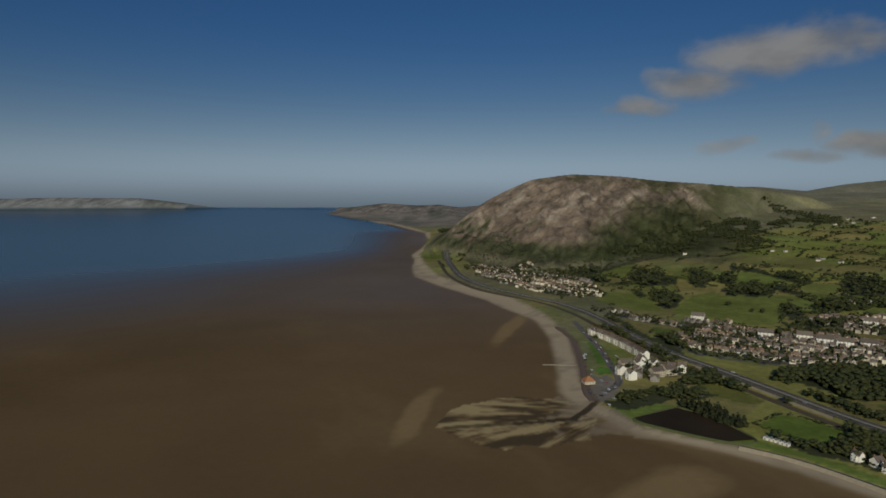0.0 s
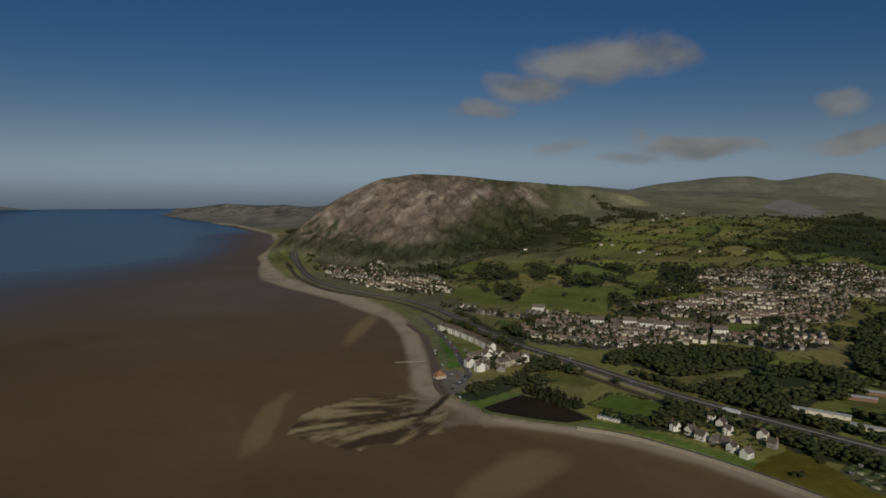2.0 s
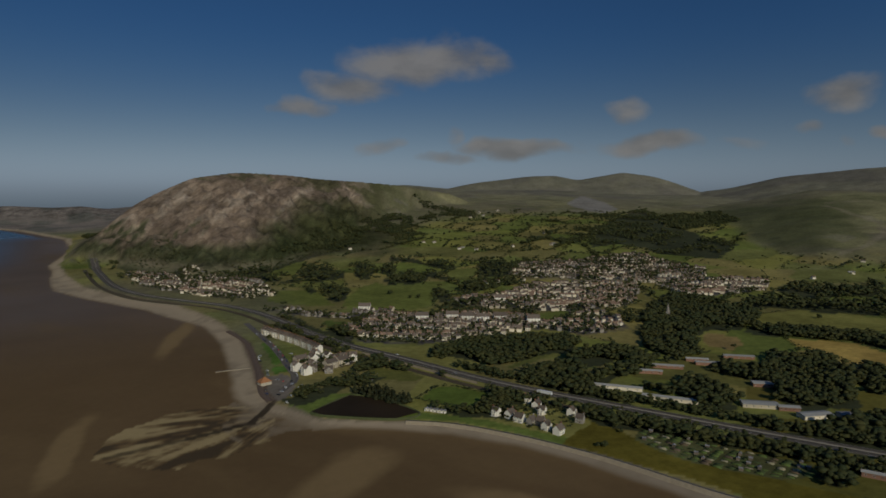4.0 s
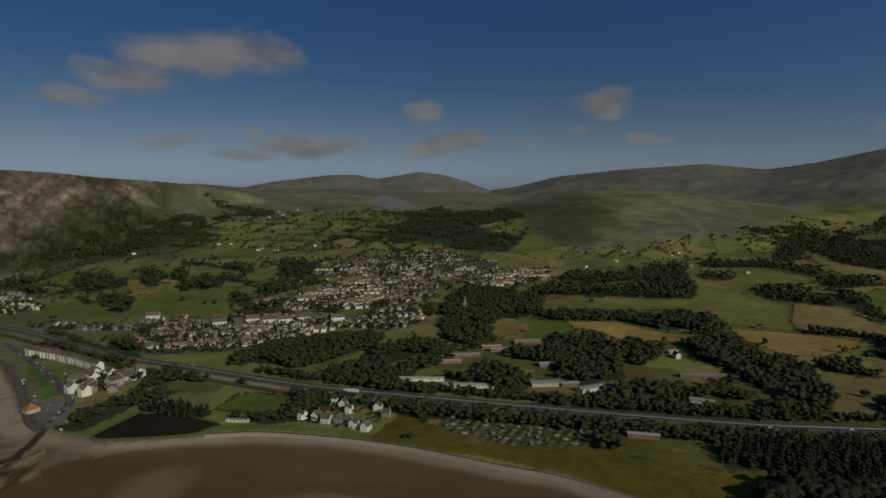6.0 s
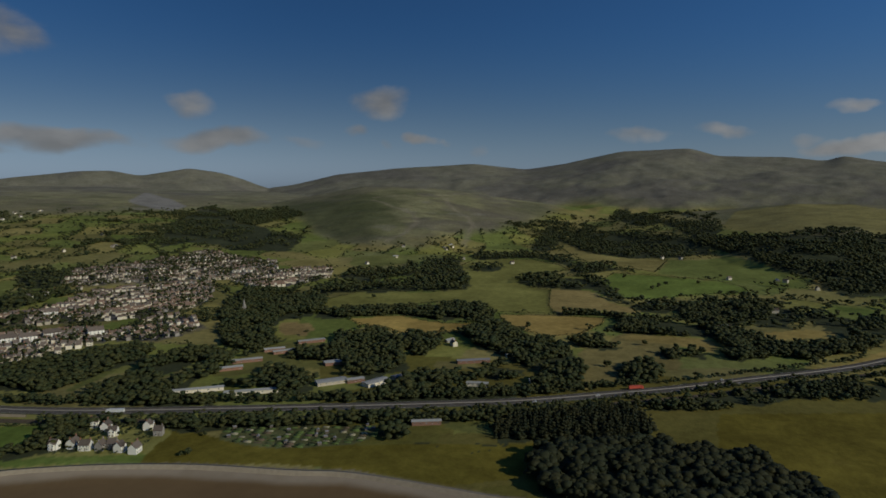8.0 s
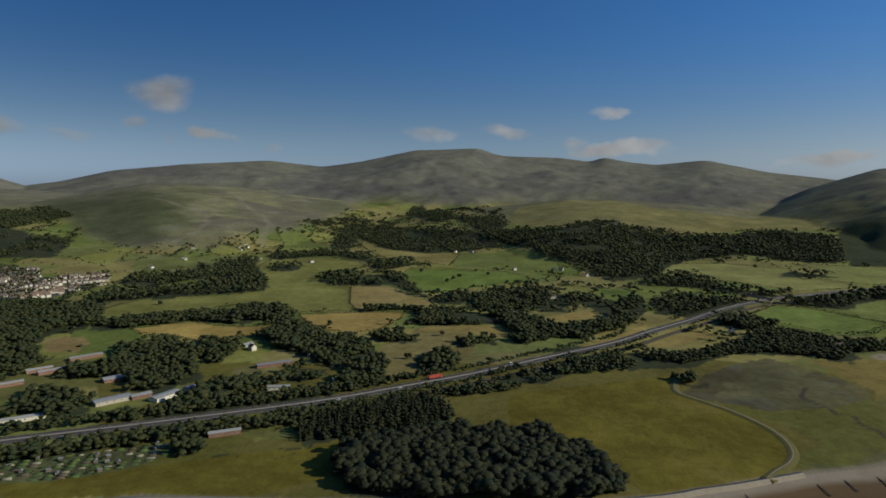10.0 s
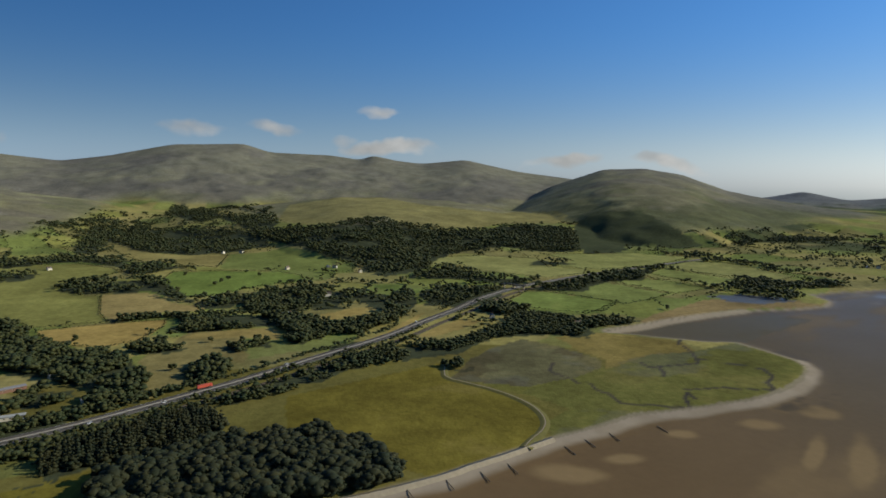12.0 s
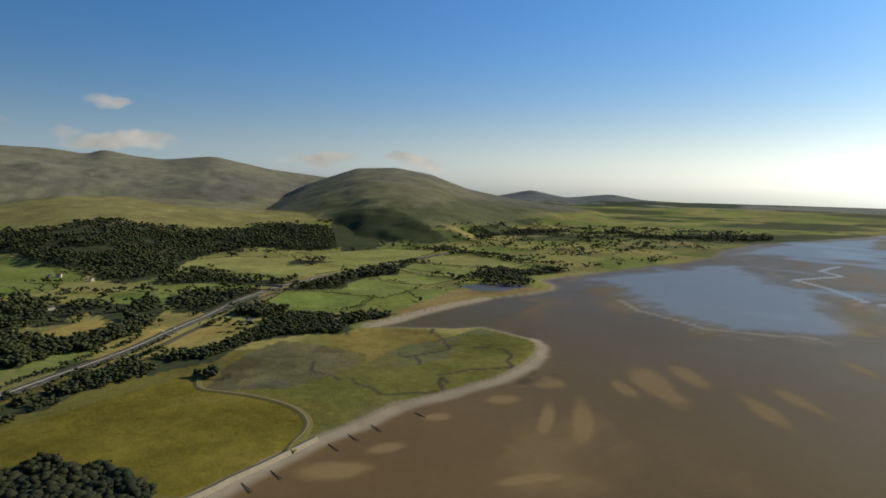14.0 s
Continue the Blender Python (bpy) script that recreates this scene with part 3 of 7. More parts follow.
WOODS["road_belt_land"] = [(443, 458), (454, 422), (485, 376), (512, 362), (518, 332), (557, 305), (594, 274), (602, 248), (617, 203), (614, 176), (638, 137), (633, 133), (606, 173), (568, 239), (534, 311), (491, 381), (461, 429)]
WOODS["lawn_wood"] = [(639, 498), (659, 486), (678, 453), (673, 440), (641, 428), (621, 456), (619, 476)]
WOODS["block_wood"] = [(511, 484), (514, 453), (543, 462), (575, 472), (582, 452), (574, 422), (572, 407), (538, 393), (513, 398), (515, 438), (501, 466)]
WOODS["plantation"] = [(481, 183), (486, 189), (487, 174), (513, 179), (543, 164), (571, 140), (593, 101), (608, 74), (586, 64), (560, 53), (537, 57), (518, 86), (513, 104), (500, 129), (494, 161)]
WOODS["hedge_belt"] = [(453, 237), (455, 231), (470, 197), (482, 170), (502, 164), (484, 166), (467, 205), (452, 226)]
WOODS["allotment_clump"] = [(453, 262), (465, 262), (476, 257), (488, 255), (458, 240), (447, 249)]
WOODS["road_belt_sea"] = [(305, 501), (314, 486), (352, 526), (373, 528), (387, 495), (400, 445), (427, 398), (450, 349), (467, 300), (489, 256), (512, 215), (542, 207), (520, 218), (492, 257), (476, 282), (453, 320), (428, 364), (404, 411), (393, 437), (390, 465), (379, 501), (360, 502), (324, 478)]
WOODS["meadow_wood"] = [(1323, 423), (1386, 417), (1404, 366), (1397, 310), (1436, 262), (1355, 230), (1239, 194), (1220, 181), (1153, 172), (1186, 202), (1280, 246), (1250, 286), (1255, 346), (1283, 396)]
WOODS["meadow_grove"] = [(1443, 571), (1526, 586), (1540, 536), (1531, 517), (1454, 512), (1425, 553)]
WOODS["lane_trees"] = [(1682, 670), (1772, 674), (1804, 606), (1825, 536), (1830, 465), (1768, 408), (1722, 375), (1602, 357), (1646, 404), (1709, 460), (1709, 516), (1654, 569), (1622, 631)]
WOODS["farm_trees"] = [(1547, 356), (1634, 358), (1664, 322), (1619, 246), (1604, 230), (1539, 275), (1474, 316)]
WOODS["clough_trees"] = [(1916, 560), (2224, 623), (2530, 677), (2516, 623), (2405, 585), (1963, 499), (1878, 507)]
WOODS["gorge_wood"] = [(1340, 1482), (1560, 1695), (1924, 1985), (2286, 2193), (2168, 1992), (1844, 1644), (1835, 1525), (1757, 1352), (1756, 1286), (1475, 1139), (1458, 1217), (1420, 1272), (1475, 1392), (1443, 1459)]
WOODS["motor_wood"] = [(299, 890), (339, 928), (333, 886), (326, 826), (321, 799), (304, 820), (296, 883), (277, 938), (279, 944)]
WOODS["hotel_trees"] = [(264, 673), (282, 705), (304, 702), (320, 672), (328, 629), (350, 624), (341, 610), (326, 637), (298, 677), (276, 670), (251, 667), (210, 635), (207, 652), (229, 648)]
WOODS["fell_wood"] = [(2255, 565), (2451, 561), (2435, 454), (2404, 324), (2336, 235), (2255, 130), (2142, 45), (2031, 43), (1945, 95), (1874, 157), (1845, 250), (1895, 354), (1979, 421)]
WOODS["ridge_wood"] = [(2805, 305), (2641, 220), (2602, 59), (2443, 30), (2233, 47), (2092, 26), (2086, 84), (2279, 131), (2416, 180), (2625, 264)]
WOODS["knoll_wood"] = [(2997, 511), (3273, 524), (3308, 473), (2844, 309), (2706, 267), (2553, 274), (2531, 309), (2640, 378)]
WOODS["hanger"] = [(2081, 48), (2184, 31), (2184, -46), (2157, -139), (2205, -201), (2271, -287), (2269, -347), (2157, -353), (2127, -439), (2114, -531), (2149, -637), (2224, -759), (2234, -967), (2057, -970), (1795, -863), (1771, -819), (1786, -759), (1857, -687), (1853, -601), (1839, -530), (1749, -425), (1629, -367), (1489, -323), (1472, -266), (1389, -201), (1475, -174), (1618, -162), (1686, -124), (1738, -82), (1888, -39)]
WOODS["flat_belt"] = [(1420, -267), (1472, -319), (1499, -392), (1427, -412), (1352, -415), (1328, -457), (1268, -494), (1290, -551), (1234, -482), (1268, -437), (1320, -382), (1349, -341), (1349, -268)]
WOODS["junction_wood"] = [(1170, -244), (1239, -280), (1245, -326), (1211, -373), (1203, -414), (1193, -424), (1125, -378), (1052, -325), (1031, -271), (1065, -241), (1050, -224)]
WOODS["hamlet_belt"] = [(1147, 167), (1189, 121), (1223, 71), (1255, 18), (1306, -4), (1292, -50), (1224, -90), (1192, -141), (1161, -189), (1225, -222), (1137, -229), (1031, -198), (1010, -165), (1050, -134), (1127, -113), (1050, -78), (1050, -50), (1101, -23), (1185, -4), (1156, 37), (1126, 66), (1100, 112), (1101, 151)]
WOODS["manor_wood"] = [(929, 154), (989, 153), (1033, 142), (1030, 87), (1029, 15), (1005, -21), (961, -37), (939, -69), (961, -114), (992, -144), (1029, -177), (1013, -195), (954, -160), (923, -135), (872, -96), (873, -57), (828, -17), (843, 1), (894, 7), (945, 22), (930, 95), (921, 127)]
WOODS["oak_row"] = [(1002, 252), (1036, 245), (1043, 206), (1057, 172), (1033, 142), (1056, 108), (1011, 148), (1029, 177), (1021, 211)]
WOODS["field_clump"] = [(835, 189), (864, 179), (863, 156), (840, 131), (838, 125), (821, 149), (824, 178)]
WOODS["round_clump"] = [(818, 81), (839, 70), (828, 49), (816, 45), (806, 62)]
WOODS["low_clump"] = [(837, 51), (847, 41), (853, 25), (823, 30)]
WOODS["road_clump"] = [(718, 106), (747, 105), (781, 87), (758, 65), (731, 61), (695, 71), (696, 94)]
WOODS["coast_belt"] = [(621, 65), (636, 38), (664, 10), (704, -27), (727, -54), (763, -91), (789, -129), (802, -175), (807, -206), (844, -261), (881, -293), (926, -320), (958, -375), (937, -411), (892, -426), (849, -418), (795, -389), (813, -358), (821, -323), (808, -266), (757, -193), (730, -133), (710, -85), (674, -38), (634, 10), (611, 53)]
WOODS["land_belt"] = [(639, 117), (657, 91), (684, 59), (718, 11), (755, -29), (806, -60), (821, -98), (818, -106), (766, -57), (727, -15), (685, 23), (656, 68), (630, 99)]
WOODS["station_wood"] = [(966, -281), (1008, -311), (1049, -343), (1024, -363), (1015, -398), (985, -377), (951, -329), (986, -314)]
WOODS["shore_trees"] = [(893, -430), (890, -474), (867, -503), (875, -536), (850, -477), (843, -418)]
WOODS["flat_copse"] = [(1520, -606), (1595, -661), (1544, -714), (1531, -714), (1501, -640)]
WOODS["shore_wood"] = [(408, 106), (428, 123), (451, 132), (477, 128), (504, 94), (527, 53), (519, 36), (526, 8), (522, -11), (532, -20), (516, -39), (485, -63), (448, -83), (437, -88), (436, -86), (427, -65), (418, -45), (414, -30), (408, 20), (404, 60)]
WOODS["copse_line"] = [(1109, 75), (1162, 47), (1138, -3), (1086, -30), (1041, 15), (1051, 71)]
WOODS["bank_clump"] = [(681, -165), (683, -169), (698, -184), (698, -195), (680, -188)]
WOODS["bridge_wood"] = [(1184, -456), (1215, -512), (1261, -596), (1354, -712), (1416, -826), (1395, -858), (1254, -755), (1254, -674), (1202, -602), (1143, -554), (1159, -488)]
WOODS["far_wood_a"] = [(1610, -1160), (1689, -1332), (1557, -1343), (1448, -1386), (1357, -1390), (1378, -1510), (1302, -1578), (1279, -1683), (1223, -1872), (1109, -1757), (1110, -1588), (1110, -1347), (1110, -1239), (1170, -1201), (1263, -1274), (1370, -1224), (1471, -1182)]
WOODS["far_wood_b"] = [(1433, -1138), (1432, -1171), (1325, -1144), (1244, -1165), (1196, -1111), (1333, -1111)]
WOODS["far_wood_c"] = [(1793, -1067), (1851, -1168), (1703, -1204), (1685, -1213), (1655, -1106), (1671, -1034)]
WOODS["garden_wood"] = [(460, 548), (471, 546), (470, 530), (511, 537), (544, 542), (595, 563), (624, 560), (620, 554), (569, 538), (534, 529), (507, 524), (474, 512)]
WOODS["hospital_belt"] = [(424, 505), (449, 498), (454, 483), (461, 429), (487, 378), (513, 363), (520, 334), (553, 315), (624, 294), (643, 271), (627, 257), (582, 274), (515, 331), (459, 427), (430, 477)]
WOODS["drive_belt"] = [(583, 306), (604, 311), (643, 304), (618, 285), (642, 265), (641, 240), (639, 235), (611, 257), (589, 284)]
WOODS["lawn_edge"] = [(515, 533), (525, 519), (553, 524), (591, 530), (644, 537), (703, 545), (659, 550), (608, 536), (558, 519), (519, 509)]
WOODS["pond_hedge"] = [(284, 537), (287, 515), (304, 498), (315, 498), (297, 504), (281, 523)]
FIELDS = {}
FIELDS["green_a"] = [(897, 631), (974, 664), (1074, 653), (1097, 579), (1121, 521), (1174, 477), (1291, 513), (1355, 558), (1479, 616), (1622, 631), (1674, 562), (1682, 480), (1605, 394), (1540, 352), (1466, 382), (1408, 423), (1318, 418), (1244, 353), (1233, 320), (1075, 282), (1014, 255), (991, 347), (1044, 385), (1040, 462), (975, 514)]
FIELDS["stubble_a"] = [(1233, 320), (1265, 275), (1243, 234), (1165, 198), (1134, 169), (1120, 122), (1094, 105), (1068, 158), (1072, 189), (1023, 256), (1075, 281)]
FIELDS["bright_a"] = [(1401, 254), (1527, 247), (1527, 155), (1503, 22), (1441, -26), (1359, -37), (1335, 19), (1283, 75), (1218, 124), (1199, 164), (1242, 202)]
FIELDS["hay_a"] = [(850, 542), (902, 476), (884, 428), (879, 390), (895, 339), (861, 332), (815, 378), (796, 419), (823, 471), (823, 509)]
FIELDS["hay_b"] = [(970, 335), (998, 257), (1011, 176), (963, 172), (895, 189), (863, 221), (876, 260), (907, 301)]
FIELDS["rough_a"] = [(789, 171), (810, 170), (851, 148), (919, 135), (926, 111), (928, 60), (759, 47), (764, 80), (697, 105), (664, 123), (645, 131), (714, 149)]
FIELDS["hay_c"] = [(1004, -37), (1060, -107), (1084, -183), (1041, -170), (1013, -120), (970, -63)]
FIELDS["hay_d"] = [(2102, 527), (2105, 465), (1895, 354), (1833, 249), (1849, 155), (1583, 161), (1659, 254), (1716, 351), (1865, 429)]
FIELDS["pitch"] = [(282, 558), (321, 584), (335, 577), (357, 534), (347, 521), (320, 506), (299, 526)]
FIELDS["lawn_a"] = [(207, 876), (218, 842), (211, 760), (191, 750), (197, 814)]
FIELDS["lawn_b"] = [(187, 742), (207, 746), (199, 711), (184, 712)]
FIELDS["pond_green"] = [(160, 591), (187, 624), (233, 608), (267, 527), (315, 471), (349, 408), (359, 345), (338, 389), (318, 440), (288, 485), (250, 516), (200, 543), (170, 569)]
FIELDS["coast_field"] = [(335, 400), (397, 426), (403, 418), (398, 378), (412, 320), (427, 274), (448, 234), (468, 196), (485, 158), (500, 121), (520, 79), (523, 69), (475, 134), (457, 138), (440, 131), (426, 134), (393, 179), (395, 224), (388, 269), (375, 314), (354, 354)]
FIELDS["marsh_pasture"] = [(628, 3), (648, -39), (671, -87), (704, -156), (714, -173), (657, -161), (611, -192), (559, -217), (517, -219), (489, -207), (462, -174), (446, -143), (429, -102), (434, -87), (475, -70), (541, -17), (534, 4)]
FIELDS["marsh"] = [(509, -217), (535, -252), (590, -224), (600, -240), (624, -294), (657, -346), (696, -431), (692, -491), (723, -573), (674, -585), (632, -589), (601, -574), (569, -538), (544, -497), (524, -440), (515, -373), (510, -304), (491, -258), (477, -209), (488, -209)]
FIELDS["marsh_dark"] = [(650, -165), (718, -207), (762, -247), (799, -304), (756, -333), (694, -357), (657, -346), (624, -294), (605, -241), (628, -198)]
FIELDS["flat_a"] = [(1446, -281), (1701, -375), (1725, -529), (1643, -662), (1491, -629), (1430, -702), (1363, -664), (1325, -553), (1403, -482), (1428, -439), (1568, -424), (1536, -333)]
FIELDS["flat_b"] = [(1510, -650), (1422, -738), (1471, -915), (1598, -1107), (1715, -1001), (1722, -812), (1751, -712), (1593, -744)]
FIELDS["flat_c"] = [(1055, -364), (1163, -449), (1148, -481), (1096, -520), (1022, -562), (971, -507), (938, -464), (974, -427), (1006, -394)]
FIELDS["flat_d"] = [(1149, -491), (1148, -534), (1222, -608), (1241, -657), (1135, -688), (1082, -707), (1043, -652), (999, -568), (1091, -528)]
FIELDS["flat_e"] = [(1254, -676), (1284, -770), (1246, -777), (1144, -824), (1115, -824), (1081, -717), (1154, -698)]
FIELDS["flat_f"] = [(1268, -785), (1346, -800), (1418, -909), (1251, -981), (1141, -896), (1132, -836), (1211, -813)]
FIELDS["hay_e"] = [(878, -136), (942, -167), (1004, -219), (958, -191), (919, -176), (859, -141), (810, -96), (796, -59)]
FIELDS["hay_f"] = [(844, -169), (899, -213), (939, -256), (919, -284), (879, -248), (842, -199)]
FIELDS["hay_g"] = [(905, 136), (925, 79), (930, 22), (880, 9), (856, 20), (883, 60), (881, 121)]
FIELDS["dune"] = [(857, -510), (907, -562), (1006, -726), (1016, -775), (969, -883), (933, -919), (910, -874), (920, -796), (922, -730), (904, -652), (883, -591)]
FIELDS["hill_grass"] = [(2419, 34), (2838, -10), (2941, -190), (3590, -357), (2955, -451), (2731, -586), (2650, -783), (2641, -900), (2837, -1121), (2601, -1147), (2462, -1127), (2310, -999), (2329, -901), (2276, -777), (2193, -650), (2147, -539), (2159, -446), (2191, -364), (2321, -355), (2316, -292), (2248, -205), (2208, -143), (2232, -47)]
FIELDS["allot"] = [(396, 376), (419, 390), (451, 318), (475, 276), (458, 263), (427, 274), (403, 313), (396, 349)]
FIELDS["station_green"] = [(513, 220), (533, 185), (508, 166), (485, 208)]
FIELDS["pond"] = [(180, 572), (229, 600), (253, 570), (267, 521), (240, 517), (185, 558)]
FIELDS["carpark"] = [(155, 660), (170, 712), (197, 705), (191, 651), (168, 620), (156, 626)]
FIELDS["lagoon"] = [(1036, -1037), (1024, -1163), (1028, -1312), (1015, -1503), (994, -1651), (930, -1694), (872, -1576), (743, -1440), (626, -1348), (517, -1239), (422, -1093), (411, -994), (433, -940), (492, -900), (551, -865), (611, -882), (698, -895), (779, -946), (856, -1024), (959, -1072)]
FIELDS["outer_water"] = [(1122, -1816), (1209, -2177), (1198, -2466), (1103, -2936), (772, -2070), (868, -1988), (987, -1970), (1056, -1905), (1061, -1790)]
FIELDS["shingle_point"] = [(124, 654), (151, 608), (185, 542), (202, 523), (156, 545), (109, 532), (98, 580)]
FIELDS["old_quarry"] = [(2090, 2491), (2478, 2820), (2299, 2444), (2155, 2208), (1996, 2124), (1972, 2208)]
FIELDS["gardens"] = [(322, 474), (370, 498), (397, 462), (394, 437), (347, 417), (333, 436)]
FIELDS["pasture_a"] = [(294, 1204), (333, 1313), (393, 1309), (412, 1252), (396, 1160), (392, 1102), (346, 1118), (314, 1155)]
FIELDS["pasture_b"] = [(399, 1087), (453, 1190), (507, 1269), (571, 1328), (571, 1266), (635, 1230), (693, 1274), (702, 1226), (637, 1171), (576, 1085), (552, 1030), (512, 992), (457, 989), (420, 1026)]
FIELDS["pasture_c"] = [(678, 1470), (754, 1598), (794, 1541), (785, 1429), (760, 1429), (732, 1405), (703, 1456)]
FIELDS["pasture_d"] = [(772, 1364), (810, 1389), (871, 1383), (843, 1325), (778, 1258), (739, 1253), (739, 1292)]
FIELDS["pasture_e"] = [(407, 1605), (452, 1721), (541, 1800), (544, 1755), (490, 1630), (443, 1522), (412, 1568)]
FIELDS["pasture_f"] = [(570, 1758), (638, 1778), (708, 1730), (746, 1694), (676, 1592), (675, 1649), (637, 1639), (589, 1577), (577, 1653)]
FIELDS["pasture_g"] = [(724, 1769), (838, 1819), (980, 1717), (1000, 1590), (895, 1567), (844, 1639), (783, 1697), (733, 1705)]
FIELDS["pasture_h"] = [(717, 1065), (776, 1132), (829, 1099), (815, 1067), (756, 1019), (718, 1037)]
FIELDS["village_green"] = [(313, 922), (339, 957), (357, 941), (365, 902), (335, 884), (318, 898)]
FIELDS["hay_h"] = [(769, 614), (790, 614), (796, 574), (762, 544), (729, 535), (722, 571)]
FIELDS["lawn_c"] = [(524, 639), (499, 625), (454, 610), (426, 601), (427, 615), (457, 625), (500, 637)]
FIELDS["lawn_d"] = [(495, 570), (523, 575), (543, 571), (512, 556), (493, 557)]
FIELDS["lawn_e"] = [(527, 526), (578, 537), (623, 549), (661, 542), (692, 537), (718, 480), (639, 418), (601, 425), (591, 459), (596, 489), (557, 482), (532, 494)]
FIELDS["lawn_f"] = [(478, 514), (507, 524), (507, 507), (504, 469), (509, 425), (513, 398), (553, 398), (580, 387), (616, 352), (627, 329), (596, 320), (550, 353), (510, 395), (483, 450)]
FIELDS["lawn_g"] = [(661, 308), (685, 313), (702, 269), (683, 259), (661, 285)]
FIELDS["town_green"] = [(321, 965), (334, 973), (353, 956), (349, 928), (325, 910), (319, 931)]
FIELDS["rail_field"] = [(274, 672), (295, 683), (318, 656), (323, 620), (307, 611), (279, 636)]
FIELDS["plot_field"] = [(496, 220), (516, 221), (536, 189), (507, 181), (493, 197)]
FIELDS["hill_field_a"] = [(1515, 1187), (1634, 1201), (1751, 1173), (1711, 1114), (1580, 1078), (1487, 1113)]
FIELDS["hill_field_b"] = [(1401, 894), (1504, 933), (1643, 869), (1618, 754), (1472, 763), (1368, 816)]
FIELDS["field_a"] = [(1836, 154), (1888, 60), (1980, 19), (1781, -68), (1673, -116), (1548, -114), (1504, -38), (1539, 76), (1574, 153)]
FIELDS["field_b"] = [(1292, -153), (1273, -219), (1207, -246), (1165, -227), (1226, -178)]
FIELDS["flat_g"] = [(1440, -917), (1524, -1048), (1482, -1128), (1435, -1133), (1227, -1126), (1185, -1023), (1228, -970), (1332, -943)]
FIELDS["flat_h"] = [(1340, -821), (1421, -905), (1314, -930), (1211, -957), (1190, -974), (1149, -860), (1279, -823)]
FIELDS["marsh_ochre"] = [(730, -352), (800, -352), (815, -393), (814, -428), (781, -465), (742, -507), (692, -491), (691, -428), (653, -351), (690, -363)]
FIELDS["lagoon_pool"] = [(1041, -762), (1050, -800), (1020, -882), (968, -897), (951, -808), (985, -765)]
FIELDS["shaded_bracken"] = [(2272, -1058), (2362, -1155), (2313, -1232), (2236, -1338), (1963, -1288), (1881, -1299), (1843, -1317), (1791, -1196), (1881, -1131), (1866, -1052), (1742, -967), (1721, -844), (1897, -902)]
FIELDS["mud_inlet"] = [(813, -437), (827, -493), (859, -575), (872, -665), (887, -767), (841, -809), (778, -674), (733, -592), (745, -539), (754, -515), (788, -469)]
TOWNS = {}
TOWNS["lower_town"] = [(314, 840), (337, 912), (433, 983), (490, 949), (574, 908), (635, 825), (622, 755), (480, 758), (393, 759), (330, 805)]
TOWNS["mid_town"] = [(594, 758), (667, 811), (744, 836), (761, 779), (706, 690), (621, 696)]
TOWNS["church_town"] = [(594, 1046), (750, 1065), (864, 1126), (972, 1095), (1038, 990), (887, 857), (817, 825), (701, 853), (601, 951)]
TOWNS["upper_town"] = [(884, 1256), (988, 1358), (1180, 1332), (1384, 1344), (1340, 1211), (1326, 1056), (1218, 969), (1072, 993), (982, 1106), (879, 1186)]
TOWNS["east_town"] = [(1070, 977), (1178, 990), (1337, 898), (1211, 812), (1084, 815), (1009, 846)]
TOWNS["north_village"] = [(88, 1774), (201, 1680), (303, 1579), (349, 1468), (333, 1252), (240, 1249), (165, 1376), (101, 1521)]
TOWNS["station_row"] = [(276, 1131), (376, 1019), (465, 1005), (433, 960), (344, 986), (265, 1087)]
TOWNS["front_houses"] = [(218, 727), (241, 777), (278, 754), (294, 735), (268, 707), (229, 695)]
LINES["road"] = [(24, 1995), (34, 1800), (56, 1547), (100, 1387), (165, 1272), (217, 1190), (246, 1115), (265, 1030), (281, 907), (300, 815), (325, 743), (350, 667), (378, 578), (408, 510), (452, 425), (480, 372), (516, 305), (552, 240), (594, 170), (645, 104), (695, 41), (760, -29), (846, -123), (931, -195), (1013, -266), (1109, -342), (1204, -437), (1268, -530), (1364, -696), (1459, -890), (1563, -1126)]
# ---- what covers the ground ----
def parcels(x, y, cell=105.0, seed=71):
    """Irregular fields: the one a place lies in (a number 0 to 1) and the distance from its edge."""
    u, v = (x * 0.92 + y * 0.39) / (cell * 1.35), (-x * 0.39 + y * 0.92) / cell
    iu, iv = np.floor(u).astype(np.int64), np.floor(v).astype(np.int64)
    f1, f2 = np.full(x.shape, 1e9), np.full(x.shape, 1e9)
    who = np.zeros(x.shape)
    for a in (-1, 0, 1):
        for b in (-1, 0, 1):
            cu, cv = iu + a, iv + b
            du = cu + 0.15 + 0.7 * hashed(cu, cv, seed) - u
            dv = cv + 0.15 + 0.7 * hashed(cu, cv, seed + 1) - v
            dist = np.sqrt((du * 1.35) ** 2 + dv ** 2) * cell
            near = dist < f1
            f2 = np.where(near, f1, np.minimum(f2, dist))
            who = np.where(near, hashed(cu, cv, seed + 2), who)
            f1 = np.where(near, dist, f1)
    return who, f2 - f1


def lay(t, mask, colour):
    """Lay a colour over t by a mask of 0 to 1."""
    m = np.asarray(mask, float)[:, None]
    t += (np.array(colour) - t) * m


